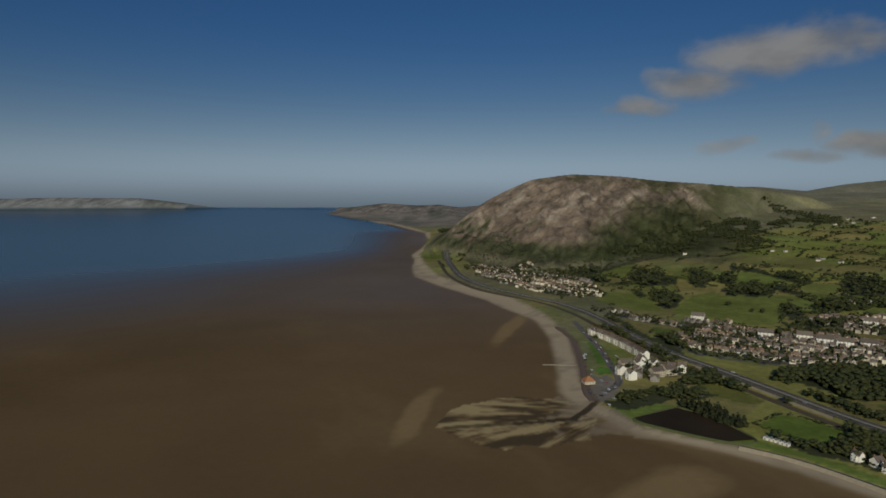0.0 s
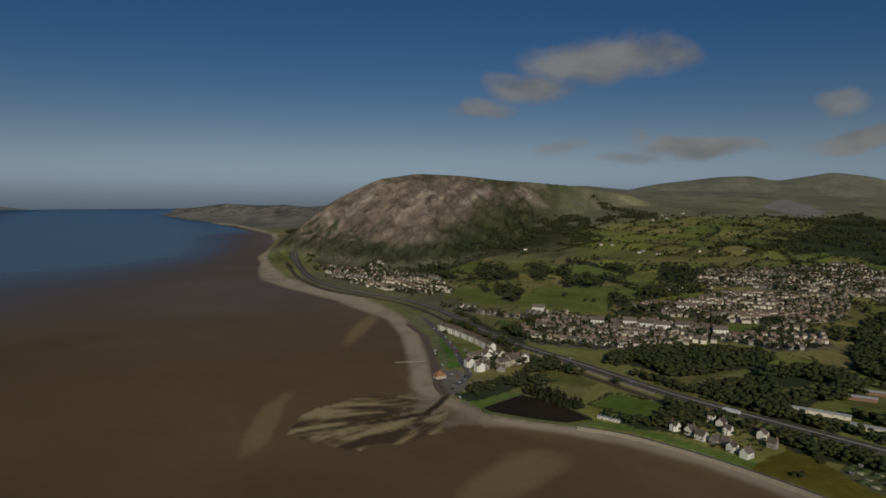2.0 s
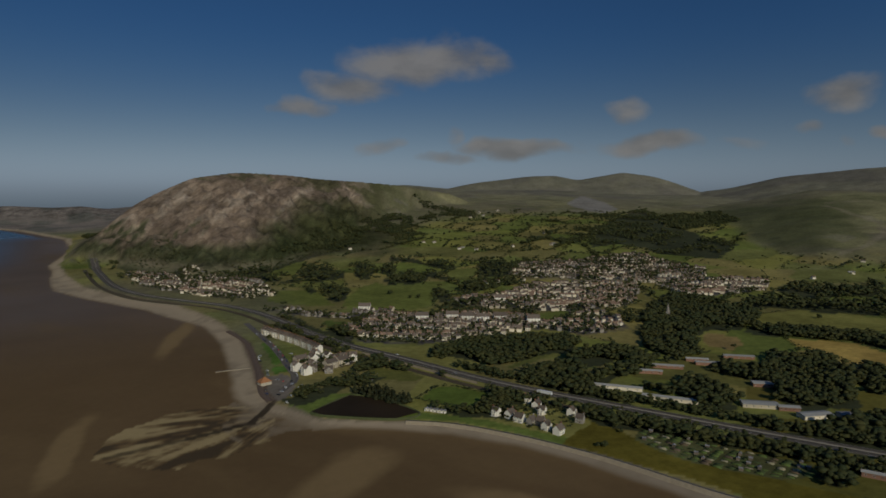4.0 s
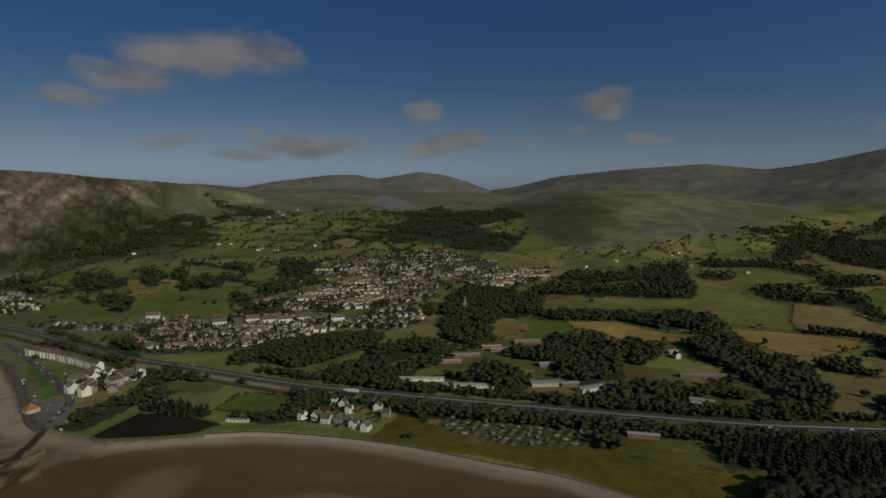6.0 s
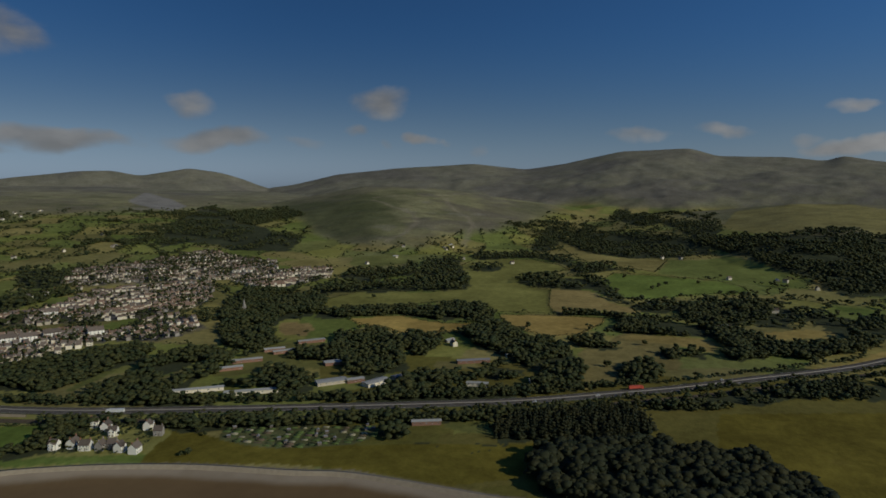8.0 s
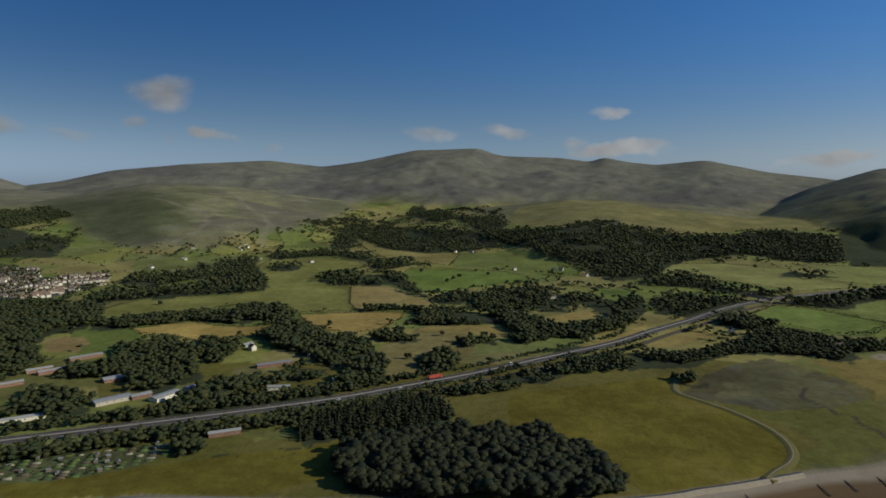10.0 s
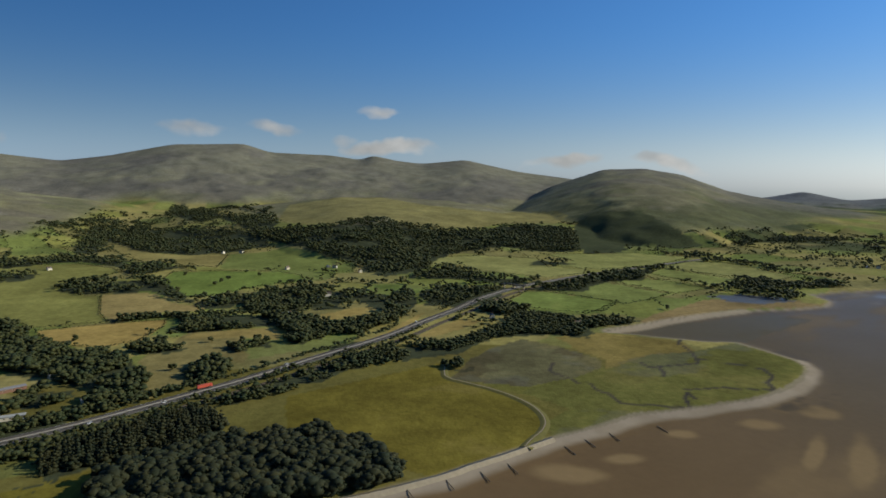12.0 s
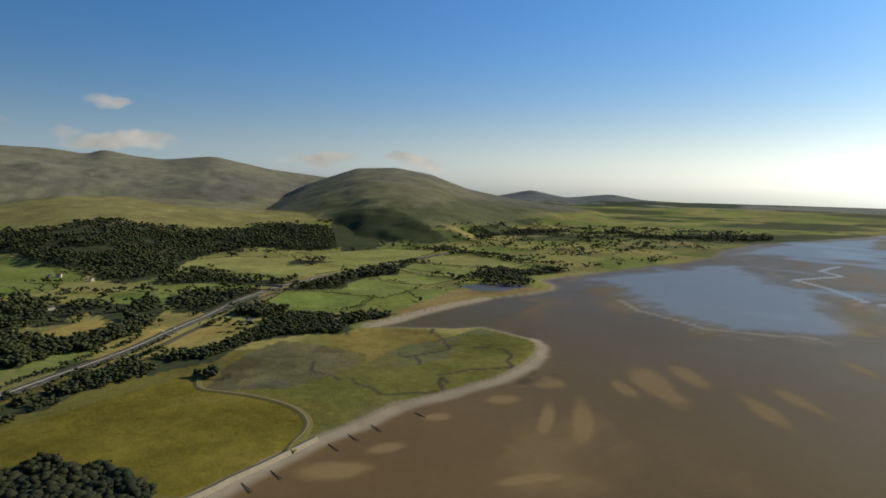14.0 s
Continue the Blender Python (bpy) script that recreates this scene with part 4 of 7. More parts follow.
GREENS = np.array([(0.177, 0.202, 0.041), (0.220, 0.227, 0.048), (0.135, 0.169, 0.034), (0.256, 0.234, 0.060), (0.177, 0.169, 0.048),
                   (0.215, 0.205, 0.055), (0.160, 0.195, 0.042), (0.235, 0.212, 0.060)])
FIELD_COLOURS = {"green_a": (0.225, 0.212, 0.045), "stubble_a": (0.31, 0.235, 0.066), "bright_a": (0.17, 0.212, 0.036), "hay_a": (0.43, 0.30, 0.066),
                 "hay_b": (0.39, 0.275, 0.064), "rough_a": (0.241, 0.195, 0.055), "hay_c": (0.37, 0.275, 0.066), "hay_d": (0.285, 0.235, 0.060),
                 "pitch": (0.142, 0.189, 0.03), "lawn_a": (0.114, 0.195, 0.028), "lawn_b": (0.106, 0.195, 0.028), "pond_green": (0.142, 0.182, 0.032),
                 "coast_field": (0.143, 0.118, 0.016), "marsh_pasture": (0.172, 0.139, 0.019), "marsh": (0.152, 0.145, 0.029), "marsh_dark": (0.142, 0.128, 0.046),
                 "flat_a": (0.29, 0.275, 0.068), "flat_b": (0.265, 0.262, 0.062), "flat_c": (0.205, 0.245, 0.045), "flat_d": (0.225, 0.25, 0.052),
                 "flat_e": (0.24, 0.255, 0.055), "flat_f": (0.28, 0.262, 0.066), "hay_e": (0.37, 0.272, 0.066), "hay_f": (0.36, 0.266, 0.066),
                 "hay_g": (0.34, 0.255, 0.064), "dune": (0.27, 0.195, 0.063), "hill_grass": (0.241, 0.208, 0.057), "allot": (0.121, 0.124, 0.039),
                 "station_green": (0.185, 0.182, 0.037), "carpark": (0.2, 0.17, 0.105), "pasture_a": (0.172, 0.192, 0.036), "pasture_b": (0.18, 0.2, 0.038),
                 "pasture_c": (0.165, 0.195, 0.036), "pasture_d": (0.178, 0.19, 0.04), "pasture_e": (0.168, 0.185, 0.036), "pasture_f": (0.175, 0.18, 0.04),
                 "pasture_g": (0.185, 0.178, 0.045), "pasture_h": (0.16, 0.182, 0.036), "village_green": (0.15, 0.18, 0.034), "hay_h": (0.3, 0.215, 0.065),
                 "lawn_c": (0.15, 0.16, 0.038), "lawn_d": (0.165, 0.175, 0.038), "lawn_e": (0.19, 0.18, 0.042), "lawn_f": (0.178, 0.18, 0.038),
                 "lawn_g": (0.21, 0.18, 0.05), "town_green": (0.13, 0.165, 0.032), "rail_field": (0.16, 0.16, 0.034), "plot_field": (0.15, 0.15, 0.034),
                 "hill_field_a": (0.185, 0.19, 0.045), "hill_field_b": (0.185, 0.19, 0.045), "field_a": (0.175, 0.195, 0.04), "field_b": (0.15, 0.19, 0.036),
                 "flat_g": (0.26, 0.25, 0.062), "flat_h": (0.22, 0.235, 0.05), "marsh_ochre": (0.235, 0.18, 0.04), "shaded_bracken": (0.06, 0.066, 0.028)}
OPEN_FIELDS = {n: np.array(FIELDS[n], float) for n in FIELD_COLOURS}
WOOD_AREAS = {n: np.array(p, float) for n, p in WOODS.items()}
TOWN_AREAS = {n: np.array(p, float) for n, p in TOWNS.items()}


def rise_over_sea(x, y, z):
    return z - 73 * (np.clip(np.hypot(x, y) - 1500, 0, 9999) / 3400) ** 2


def moorland(x, y, z):
    """0 to 1: enclosed land to open hill; and the same for the craggy headland."""
    up = rise_over_sea(x, y, z)
    b = np.degrees(np.arctan2(x, y))
    r = np.hypot(x, y)
    wave = fbm(x, y, 380, 4, 81)
    edge = np.interp(b, [-20, 14, 22, 30, 52, 57, 70, 78, 95, 112, 116, 140], [8, 10, 60, 105, 95, 34, 40, 95, 75, 60, 45, 40])
    moor = smooth(-14, 22, up - edge + 50 * wave)
    head = smooth(-5, 25, up - 12 + 20 * wave) * smooth(26, 20, b + 6 * wave) * (r > 1500)
    return moor, head


WATERLINE = [(-95, 2900)] + [(-81, 2621), (-96, 2183), (-125, 1668), (-178, 1303), (-207, 1092), (-274, 900), (-333, 791), (-397, 716), (-457, 663)] + [(-800, 450)]
SEA_SIDE = np.array(WATERLINE + [(-1100, 450), (-4000, 200), (-4990, 4990), (-750, 4990), (-700, 4200), (-300, 3500), (-120, 3000)], float)


def sea_part(x, y):
    """0 on the flats, 1 on deep clear water: the shallows shelve very slowly."""
    off = off_line(x, y, WATERLINE)
    off = off * (1 + .5 * fbm(x, y, 700, 3, 111))
    shelf = 1750 - 1250 * smooth(1100, 2300, y)
    return np.where(inside(x, y, SEA_SIDE), smooth(0, 1, np.clip(off / shelf, 0, 1) ** .75), 0)


def sea_tint(x, y):
    k = sea_part(x, y)[:, None]
    k1, k2 = smooth(0, .45, k), smooth(.25, 1, k)
    silt = 1 + .25 * fbm(x * .5 + y * .3, y, 300, 4, 112)[:, None]
    return (np.array((.150, .098, .050)) * silt * (1 - k1) + np.array((.112, .102, .096)) * k1) * (1 - k2) + np.array((.042, .078, .104)) * k2


def sea_wet(x, y):
    film = .10 + .45 * smooth(650, 1300, y)
    return film + (.85 - film) * smooth(.02, .8, sea_part(x, y))


# smooth backs of sand: middle, half-length, half-width, heading
SAND_BACKS = [(-20, 595, 75, 13, 78), (112, 985, 120, 15, 72), (250, 330, 60, 16, 120),
              (411, -404, 45, 7, 135), (390, -426, 57, 11, 136), (470, -403, 18, 12, 74), (487, -480, 19, 17, 69), (468, -323, 13, 9, 69), (418, -576, 72, 20, 152), (420, -630, 50, 15, 150), (428, -537, 31, 11, 148),
              (418, -198, 26, 16, 73), (327, -309, 28, 9, 77), (436, -250, 17, 10, 88), (312, -594, 50, 12, 143), (304, -648, 44, 12, 146), (324, -830, 40, 10, 140), (448, -1062, 78, 24, 144), (164, 438, 60, 24, 38)]
SAND_BACKS = [q for q in SAND_BACKS if not inside(np.array([q[0] + 25.0]), np.array([float(q[1])]), LAND)[0]]
MUSSEL_FAN = np.array([(151, 621), (120, 640), (60, 640), (26, 620), (10, 600), (0, 561), (22, 530), (60, 512), (93, 518), (130, 530), (150, 570)], float)
STREAM = [(165, 626), (140, 602), (125, 581), (103, 579), (72, 571), (38, 566), (10, 560), (-60, 566), (-120, 560)]


def cover(x, y, z, d):
    """The colour of the ground, and how wet it is."""
    b = np.degrees(np.arctan2(x, y))
    r = np.hypot(x, y)
    up = rise_over_sea(x, y, z)
    big, mid, small = fbm(x, y, 420, 4, 91), fbm(x, y, 90, 4, 92), fbm(x, y, 24, 3, 93)
    who, edge = parcels(x, y)
    t = GREENS[np.minimum((who * len(GREENS)).astype(int), len(GREENS) - 1)].copy()
    t *= np.array((1.2, 1.12, 1.05)) * (1 + 0.4 * mid[:, None] + 0.35 * big[:, None])
    wet = np.zeros(len(x))
    # sunburnt and rank patches in the grass
    lay(t, 0.35 * smooth(0.02, 0.3, big + 0.5 * mid), (.195, .165, .055))
    lay(t, (r < 820) * (b > 55) * (d < 330) * .8, (.135, .115, .020))
    enclosed = np.zeros(len(x))
    for n, poly in OPEN_FIELDS.items():
        near = (x > poly[:, 0].min() - 20) & (x < poly[:, 0].max() + 20) & (y > poly[:, 1].min() - 20) & (y < poly[:, 1].max() + 20)
        k = np.flatnonzero(near)
        if len(k):
            m = inside(x[k] + 9 * mid[k], y[k] + 9 * small[k], poly)
            patch = np.array(FIELD_COLOURS[n]) * (1 + 0.55 * mid[k][m] + 0.3 * small[k][m])[:, None]
            t[k[m]] = patch
            enclosed[k[m]] = 1
    k = (r < 1150) & (b > 80) & (b < 145)
    lay(t, k * 0.3 * smooth(0.08, 0.3, mid + 0.4 * small), (.20, .150, .04))
    for n, poly in WOOD_AREAS.items():
        k = np.flatnonzero((np.abs(x - poly[:, 0].mean()) < np.ptp(poly[:, 0])) & (np.abs(y - poly[:, 1].mean()) < np.ptp(poly[:, 1])))
        if len(k):
            if n.startswith("far_wood"):
                continue
            m = inside(x[k] + 40 * mid[k], y[k] + 40 * mid[k] + 20 * small[k], poly)
            t[k[m]] = (.058, .064, .026)
    for n, poly in TOWN_AREAS.items():
        m = inside(x, y, poly)
        lay(t, m * (0.45 + 0.5 * smooth(-.1, .1, small)), (.105, .095, .075))
    # more blue in the land laid so far, standing for haze in the air
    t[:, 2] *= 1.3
    # open hill: bents, heather and bracken
    moor, head = moorland(x, y, z)
    moor = moor * (1 - .9 * enclosed)
    grass = np.array((.245, .226, .120)) * (1 + 0.25 * mid[:, None])
    t += (grass - t) * moor[:, None] * (0.94)
    heath = fbm(x, y, 330, 5, 96)
    lay(t, moor * 0.8 * smooth(-.04, .12, big - 0.3 * mid), (.180, .162, .100))
    lay(t, moor * 0.55 * smooth(.0, .16, fbm(x, y, 150, 4, 95)), (.128, .132, .060))
    lay(t, moor * 0.7 * smooth(.10, .24, heath), (.158, .138, .100))
    lay(t, moor * 0.45 * smooth(.24, .30, fbm(x, y, 120, 5, 98)), (.240, .215, .165))
    lay(t, moor * .8 * smooth(111, 116, b) * smooth(150, 90, up + 60 * mid), (.085, .092, .042))
    # greyer and bluer with distance: haze of the air put into the hills' colour
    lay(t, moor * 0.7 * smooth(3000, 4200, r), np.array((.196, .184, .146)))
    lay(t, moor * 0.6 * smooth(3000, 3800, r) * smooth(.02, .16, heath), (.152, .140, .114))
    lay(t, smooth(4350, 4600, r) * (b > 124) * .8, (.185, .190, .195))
    # bracken on the valley side of the middle hill, and the worn tracks over it
    lay(t, moor * .75 * smooth(46, 50, b) * smooth(62, 57, b + 10 * big) * smooth(3300, 2900, r), (.070, .080, .034))
    for n in ("track_a", "track_b", "track_c"):
        lay(t, .45 * smooth(15, 5, off_line(x + 20 * small, y + 20 * small, LINES[n])), (.300, .255, .175))
    # the headland: dark rock and heather above, pale scree running down, bracken and scrub at its foot
    slope = b * 40 - 1.4 * up
    streak = fbm(slope, up * .28, 46, 5, 97)
    rock = np.array((.300, .228, .165)) * (1 + 1.1 * streak[:, None] + 0.7 * small[:, None] + .3 * mid[:, None])
    t += (rock - t) * head[:, None]
    benches = fbm(b * 9, up * 2.2, 40, 4, 197)
    lay(t, head * .5 * smooth(.02, .14, benches) * smooth(150, 200, up), (.205, .158, .116))
    lay(t, head * 0.7 * smooth(-.02, .14, big + .6 * mid), (.250, .186, .130))
    tongue = smooth(.07, .17, streak + .25 * small)
    lay(t, head * .75 * tongue * smooth(235, 190, up) * smooth(25, 60, up), (.44, .355, .262))
    apron = smooth(100, 66, up + 70 * mid + 60 * big - 55 * (tongue - .3))
    lay(t, head * 0.88 * apron, (.062, .074, .030))
    lay(t, head * .75 * smooth(.04, .14, fbm(x, y, 90, 4, 198)) * smooth(215, 245, up), (.105, .105, .050))
    # right flank: dark scrub, with the shade there put into the same colour
    lay(t, head * 0.9 * smooth(14, 17.5, b + .022 * (120 - up) + 8 * big) * smooth(190, 110, up + 160 * big + 80 * mid), (.062, .072, .028))
    flank = smooth(15, 18, b) * smooth(29, 24, b + 8 * big) * smooth(1900, 2100, r) * smooth(3100, 2900, r)
    lay(t, flank * .8 * smooth(-.14, .06, mid + .5 * big), (.066, .070, .028))
    # distant capes across the bay: pale rock, made pale also to stand for haze
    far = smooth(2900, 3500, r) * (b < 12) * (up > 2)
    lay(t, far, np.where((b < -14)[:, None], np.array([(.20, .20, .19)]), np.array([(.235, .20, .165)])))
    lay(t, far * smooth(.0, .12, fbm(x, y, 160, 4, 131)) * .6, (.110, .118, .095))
    plain_far = smooth(1900, 2600, r) * smooth(116, 122, b) * (up < 40)
    lay(t, plain_far * smooth(-.02, .10, fbm(b * 22, r * .7, 130, 4, 170)) * .85, (.050, .062, .030))
    quarry = inside(x, y, np.array(FIELDS["old_quarry"], float))
    lay(t, quarry * 0.8, (.27, .25, .23))
    # a bracken slope, darkened because shade on it is put into the colour
    lay(t, .8 * inside(x + 60 * mid, y + 60 * small, np.array(FIELDS["shaded_bracken"], float)), (.058, .066, .030))
    # salt marsh: pools and creeks
    marsh = inside(x, y, OPEN_FIELDS["marsh"]) | inside(x, y, OPEN_FIELDS["marsh_dark"])
    rushes = inside(x + 10 * mid, y + 10 * small, OPEN_FIELDS["marsh_dark"])
    lay(t, rushes * .55 * smooth(.0, .14, fbm(x, y, 45, 4, 200)), (.072, .056, .030))
    pools = marsh * smooth(.17, .24, fbm(x, y, 70, 4, 98))
    lay(t, pools * 0.35, (.095, .088, .05))
    wet = np.maximum(wet, pools * 0.25)
    for n in ("creek_a", "creek_b", "creek_c", "creek_d", "creek_e", "creek_f"):
        c = smooth(3.0, 1.2, off_line(x + 8 * mid, y + 8 * small, LINES[n]))
        lay(t, c, (.062, .052, .036))
        wet = np.maximum(wet, c * 0.15)
    # promenade, quay and the sea wall's path
    lay(t, smooth(7, 5, off_line(x, y, LINES["prom"])), (.16, .115, .085))
    # the shore: turf edge, shingle, wet sand, bars
    sand = (d < 3) & (up < 4)
    wave = fbm(x, y, 60, 4, 99)
    bars = fbm(x * 0.75 + y * 0.4, y * 0.32 - x * 0.2, 62, 4, 101)
    s = np.empty_like(t)
    s[:] = (.152, .098, .046)
    s *= (1 + 0.40 * big[:, None] + 0.15 * mid[:, None])
    sw = 0.10 + 0.25 * big + .38 * smooth(-350, -900, y) + .45 * smooth(650, 1300, y)
    # smooth dry backs of sand, drawn out by the ebb
    backs = .35 * smooth(.08, .34, bars) * (.35 + .65 * smooth(0, -300, y))
    for bx_, by_, long, wide, turn in SAND_BACKS:
        ca, sa = math.cos(radians(turn)), math.sin(radians(turn))
        u = ((x - bx_) * ca + (y - by_) * sa) / long
        v = (-(x - bx_) * sa + (y - by_) * ca) / wide + 1.3 * mid
        backs = np.maximum(backs, .65 * smooth(1.3, .6, np.sqrt(u * u + v * v) + .4 * small))
    lay(s, .8 * backs, (.36, .250, .118))
    sw = sw * (1 - .9 * backs)
    south = smooth(-150, -700, y)
    lay(s, south * 0.75 * (1 - backs), (.104, .082, .051))
    mud = inside(x + 14 * mid, y + 14 * small, np.array(FIELDS["mud_inlet"], float))
    lay(s, mud * .7, (.100, .086, .054))
    # the fan of mussel beds and stones round the stream's mouth, combed by the ebb
    ang, away = np.arctan2(y - 600, x - 175), np.hypot(x - 175, y - 600)
    comb = fbm(ang * 90, away * .16, 8, 4, 102) + .3 * small
    fan = inside(x + 16 * mid, y + 16 * small, MUSSEL_FAN)
    lay(s, fan * smooth(-.14, .14, comb) * .9, (.45, .34, .165))
    lay(s, fan * smooth(-.10, -.22, comb) * .8, (.070, .052, .032))
    sw = np.where(fan, .1, sw)
    strand = 9.5 + 9 * smooth(560, 660, y) + 28 * smooth(1000, 1200, y) * smooth(1950, 1600, y)
    strand = np.where((x > 640) & (y < -440), 1.5, strand)
    beach = smooth(-strand - 8, -strand + 3, d + 7 * wave) * smooth(-1500, -700, y)
    k = smooth(300, 700, y)[:, None]
    s += ((np.array((.45, .355, .235)) * k + np.array((.335, .272, .195)) * (1 - k)) - s) * beach[:, None]
    lay(s, (1 - beach) * smooth(.05, .2, wave + .3 * small) * smooth(55, 15, -d) * smooth(-380, -440, y) * smooth(-640, -580, y) * (x < 690), (.075, .058, .038))
    lay(s, beach * .55 * smooth(.0, .16, fbm(x, y, 34, 3, 199)), (.27, .215, .145))
    sw = sw * (1 - 0.9 * beach)
    spit = smooth(15, 6, off_line(x + 5 * mid, y + 5 * small, LINES["spit"]))
    lay(s, spit * .85, (.38, .31, .215))
    lay(t, spit * .85, (.38, .31, .215))
    sw = sw * (1 - .9 * spit)
    c = smooth(7, 3, off_line(x + 12 * mid, y + 12 * small, LINES["tide_line"]))
    lay(s, c * .6, (.36, .31, .24))
    m = inside(x + 12 * mid, y + 12 * small, np.array(FIELDS["shingle_point"], float)) * smooth(-.25, .1, mid + small)
    lay(s, m * 0.7, (.30, .235, .155))
    sw = sw * (1 - .7 * m)
    m = smooth(7.5, 3.5, off_line(x + 9 * mid, y + 7 * small, STREAM[:5]) + 2) + .8 * smooth(5, 2, off_line(x + 9 * mid, y + 9 * small, STREAM[:7]))
    lay(s, np.clip(m, 0, 1) * .9, (.040, .030, .020))
    # channel and lagoon water: the pale sky's reflection is put into the colour
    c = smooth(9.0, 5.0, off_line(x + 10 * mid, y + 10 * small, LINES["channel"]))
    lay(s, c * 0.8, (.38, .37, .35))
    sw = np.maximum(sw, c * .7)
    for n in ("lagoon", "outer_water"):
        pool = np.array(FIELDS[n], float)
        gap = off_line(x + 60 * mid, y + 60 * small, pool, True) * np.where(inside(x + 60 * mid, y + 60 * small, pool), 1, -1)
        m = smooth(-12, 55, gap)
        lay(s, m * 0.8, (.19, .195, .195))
        sw = np.maximum(sw, m * .68)
        rim = smooth(16, 4, np.abs(gap + 22)) * smooth(-.1, .2, mid)
        lay(s, rim * .5, (.26, .20, .13))
    sw = np.maximum(sw, .75 * smooth(-.05, .3, fbm(x * .5, y, 150, 5, 104)) * smooth(-600, -1100, y))
    k = sea_part(x, y)
    s += (sea_tint(x, y) - s) * smooth(0, .12, k)[:, None]
    sw = sw + (sea_wet(x, y) - sw) * smooth(0, .12, k)
    k = smooth(7, -1, d + 3 * wave) * (up < 6)
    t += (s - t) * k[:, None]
    wet += (np.clip(sw, 0, 1.3) - wet) * k
    pool = inside(x + 12 * mid, y + 12 * small, np.array(FIELDS["lagoon_pool"], float))
    lay(t, pool * 1.0, (.10, .10, .095))
    wet = np.where(pool, .55, wet)
    dune = (d >= 0) & (d < 3 + 10 * mid) & (y < 600) & (y > -620)
    lay(t, dune * 0.8, (.240, .200, .130))
    return np.clip(t, 0.01, 0.8), wet, np.clip(head + 0.12 * moor, 0, 1) * smooth(4, 20, up), np.where(sand, .22, 1.0)
# ---- ground ----
def grid_mesh(name, bearings, radii, closed):
    """A fan of quads round the hovering point."""
    B, Rr = np.meshgrid(np.radians(bearings), radii, indexing="ij")
    x, y = Rr * np.sin(B), Rr * np.cos(B)
    nb, nr = x.shape
    i = np.arange(nb if closed else nb - 1)[:, None] * nr + np.arange(nr - 1)[None, :]
    j = ((np.arange(nb if closed else nb - 1) + 1) % nb)[:, None] * nr + np.arange(nr - 1)[None, :]
    quads = np.stack([i, i + 1, j + 1, j], -1).reshape(-1, 4)
    return x.ravel(), y.ravel(), quads


def mesh_from(name, co, quads, mats, smooth_faces=True):
    me = bpy.data.meshes.new(name)
    n = len(quads)
    k = quads.shape[1]
    me.vertices.add(len(co))
    me.vertices.foreach_set("co", np.ascontiguousarray(co, np.float32).ravel())
    me.loops.add(n * k)
    me.loops.foreach_set("vertex_index", np.ascontiguousarray(quads, np.int32).ravel())
    me.polygons.add(n)
    me.polygons.foreach_set("loop_start", np.arange(0, n * k, k, dtype=np.int32))
    if smooth_faces:
        me.polygons.foreach_set("use_smooth", np.ones(n, bool))
    for m in mats:
        me.materials.append(m)
    me.update()
    return me


def paint(me, name, values, kind="FLOAT_COLOR"):
    at = me.attributes.new(name, kind, "POINT")
    if kind == "FLOAT_COLOR":
        at.data.foreach_set("color", np.ascontiguousarray(np.column_stack([values, np.ones(len(values))]), np.float32).ravel())
    else:
        at.data.foreach_set("value", np.ascontiguousarray(values, np.float32))


bearings = np.concatenate([np.arange(-40, 164, 0.20), np.arange(164, 320, 3.0)])
drops = np.radians(np.arange(29, 8, -0.13))
radii = np.concatenate([[0.02], np.arange(45, 375, 30.0), EYE / np.tan(drops), np.arange(1512, 2900, 16.0), np.arange(2900, 4950, 29.0)])
gx, gy, gq = grid_mesh("ground", bearings, radii, True)
gz, gd = height(gx, gy)
gz = gz - 0.8 * smooth(.02, .30, sea_part(gx, gy)) * (gd < -30)
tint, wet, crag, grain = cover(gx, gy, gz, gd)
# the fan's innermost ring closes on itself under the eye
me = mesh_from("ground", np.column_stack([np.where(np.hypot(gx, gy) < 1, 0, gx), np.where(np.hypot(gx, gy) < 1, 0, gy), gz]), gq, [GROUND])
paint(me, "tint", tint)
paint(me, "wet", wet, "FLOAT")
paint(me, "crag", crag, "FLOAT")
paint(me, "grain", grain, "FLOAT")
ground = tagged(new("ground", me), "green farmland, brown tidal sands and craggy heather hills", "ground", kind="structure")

# ---- the sea, from the shallows out to the horizon ----
sb = np.arange(-60, 12, 0.5)
sr = np.concatenate([np.arange(40, 1500, 25.0), np.arange(1500, 4950, 50.0)])
sx, sy, sq = grid_mesh("sea", sb, sr, False)
keep = ((sea_part(sx, sy) > 0.01) & (height(sx, sy)[1] < -60))[sq].all(1)
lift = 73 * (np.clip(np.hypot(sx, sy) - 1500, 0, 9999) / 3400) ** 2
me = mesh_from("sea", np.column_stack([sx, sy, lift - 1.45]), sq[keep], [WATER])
paint(me, "tint", sea_tint(sx, sy))
paint(me, "wet", sea_wet(sx, sy), "FLOAT")
tagged(new("sea", me), "calm blue sea turning brown over shallow sand", "sea", kind="structure")

# a quick way to ask for the height of the ground at a place, from the sheet itself
sheet = gz.reshape(len(bearings), len(radii))


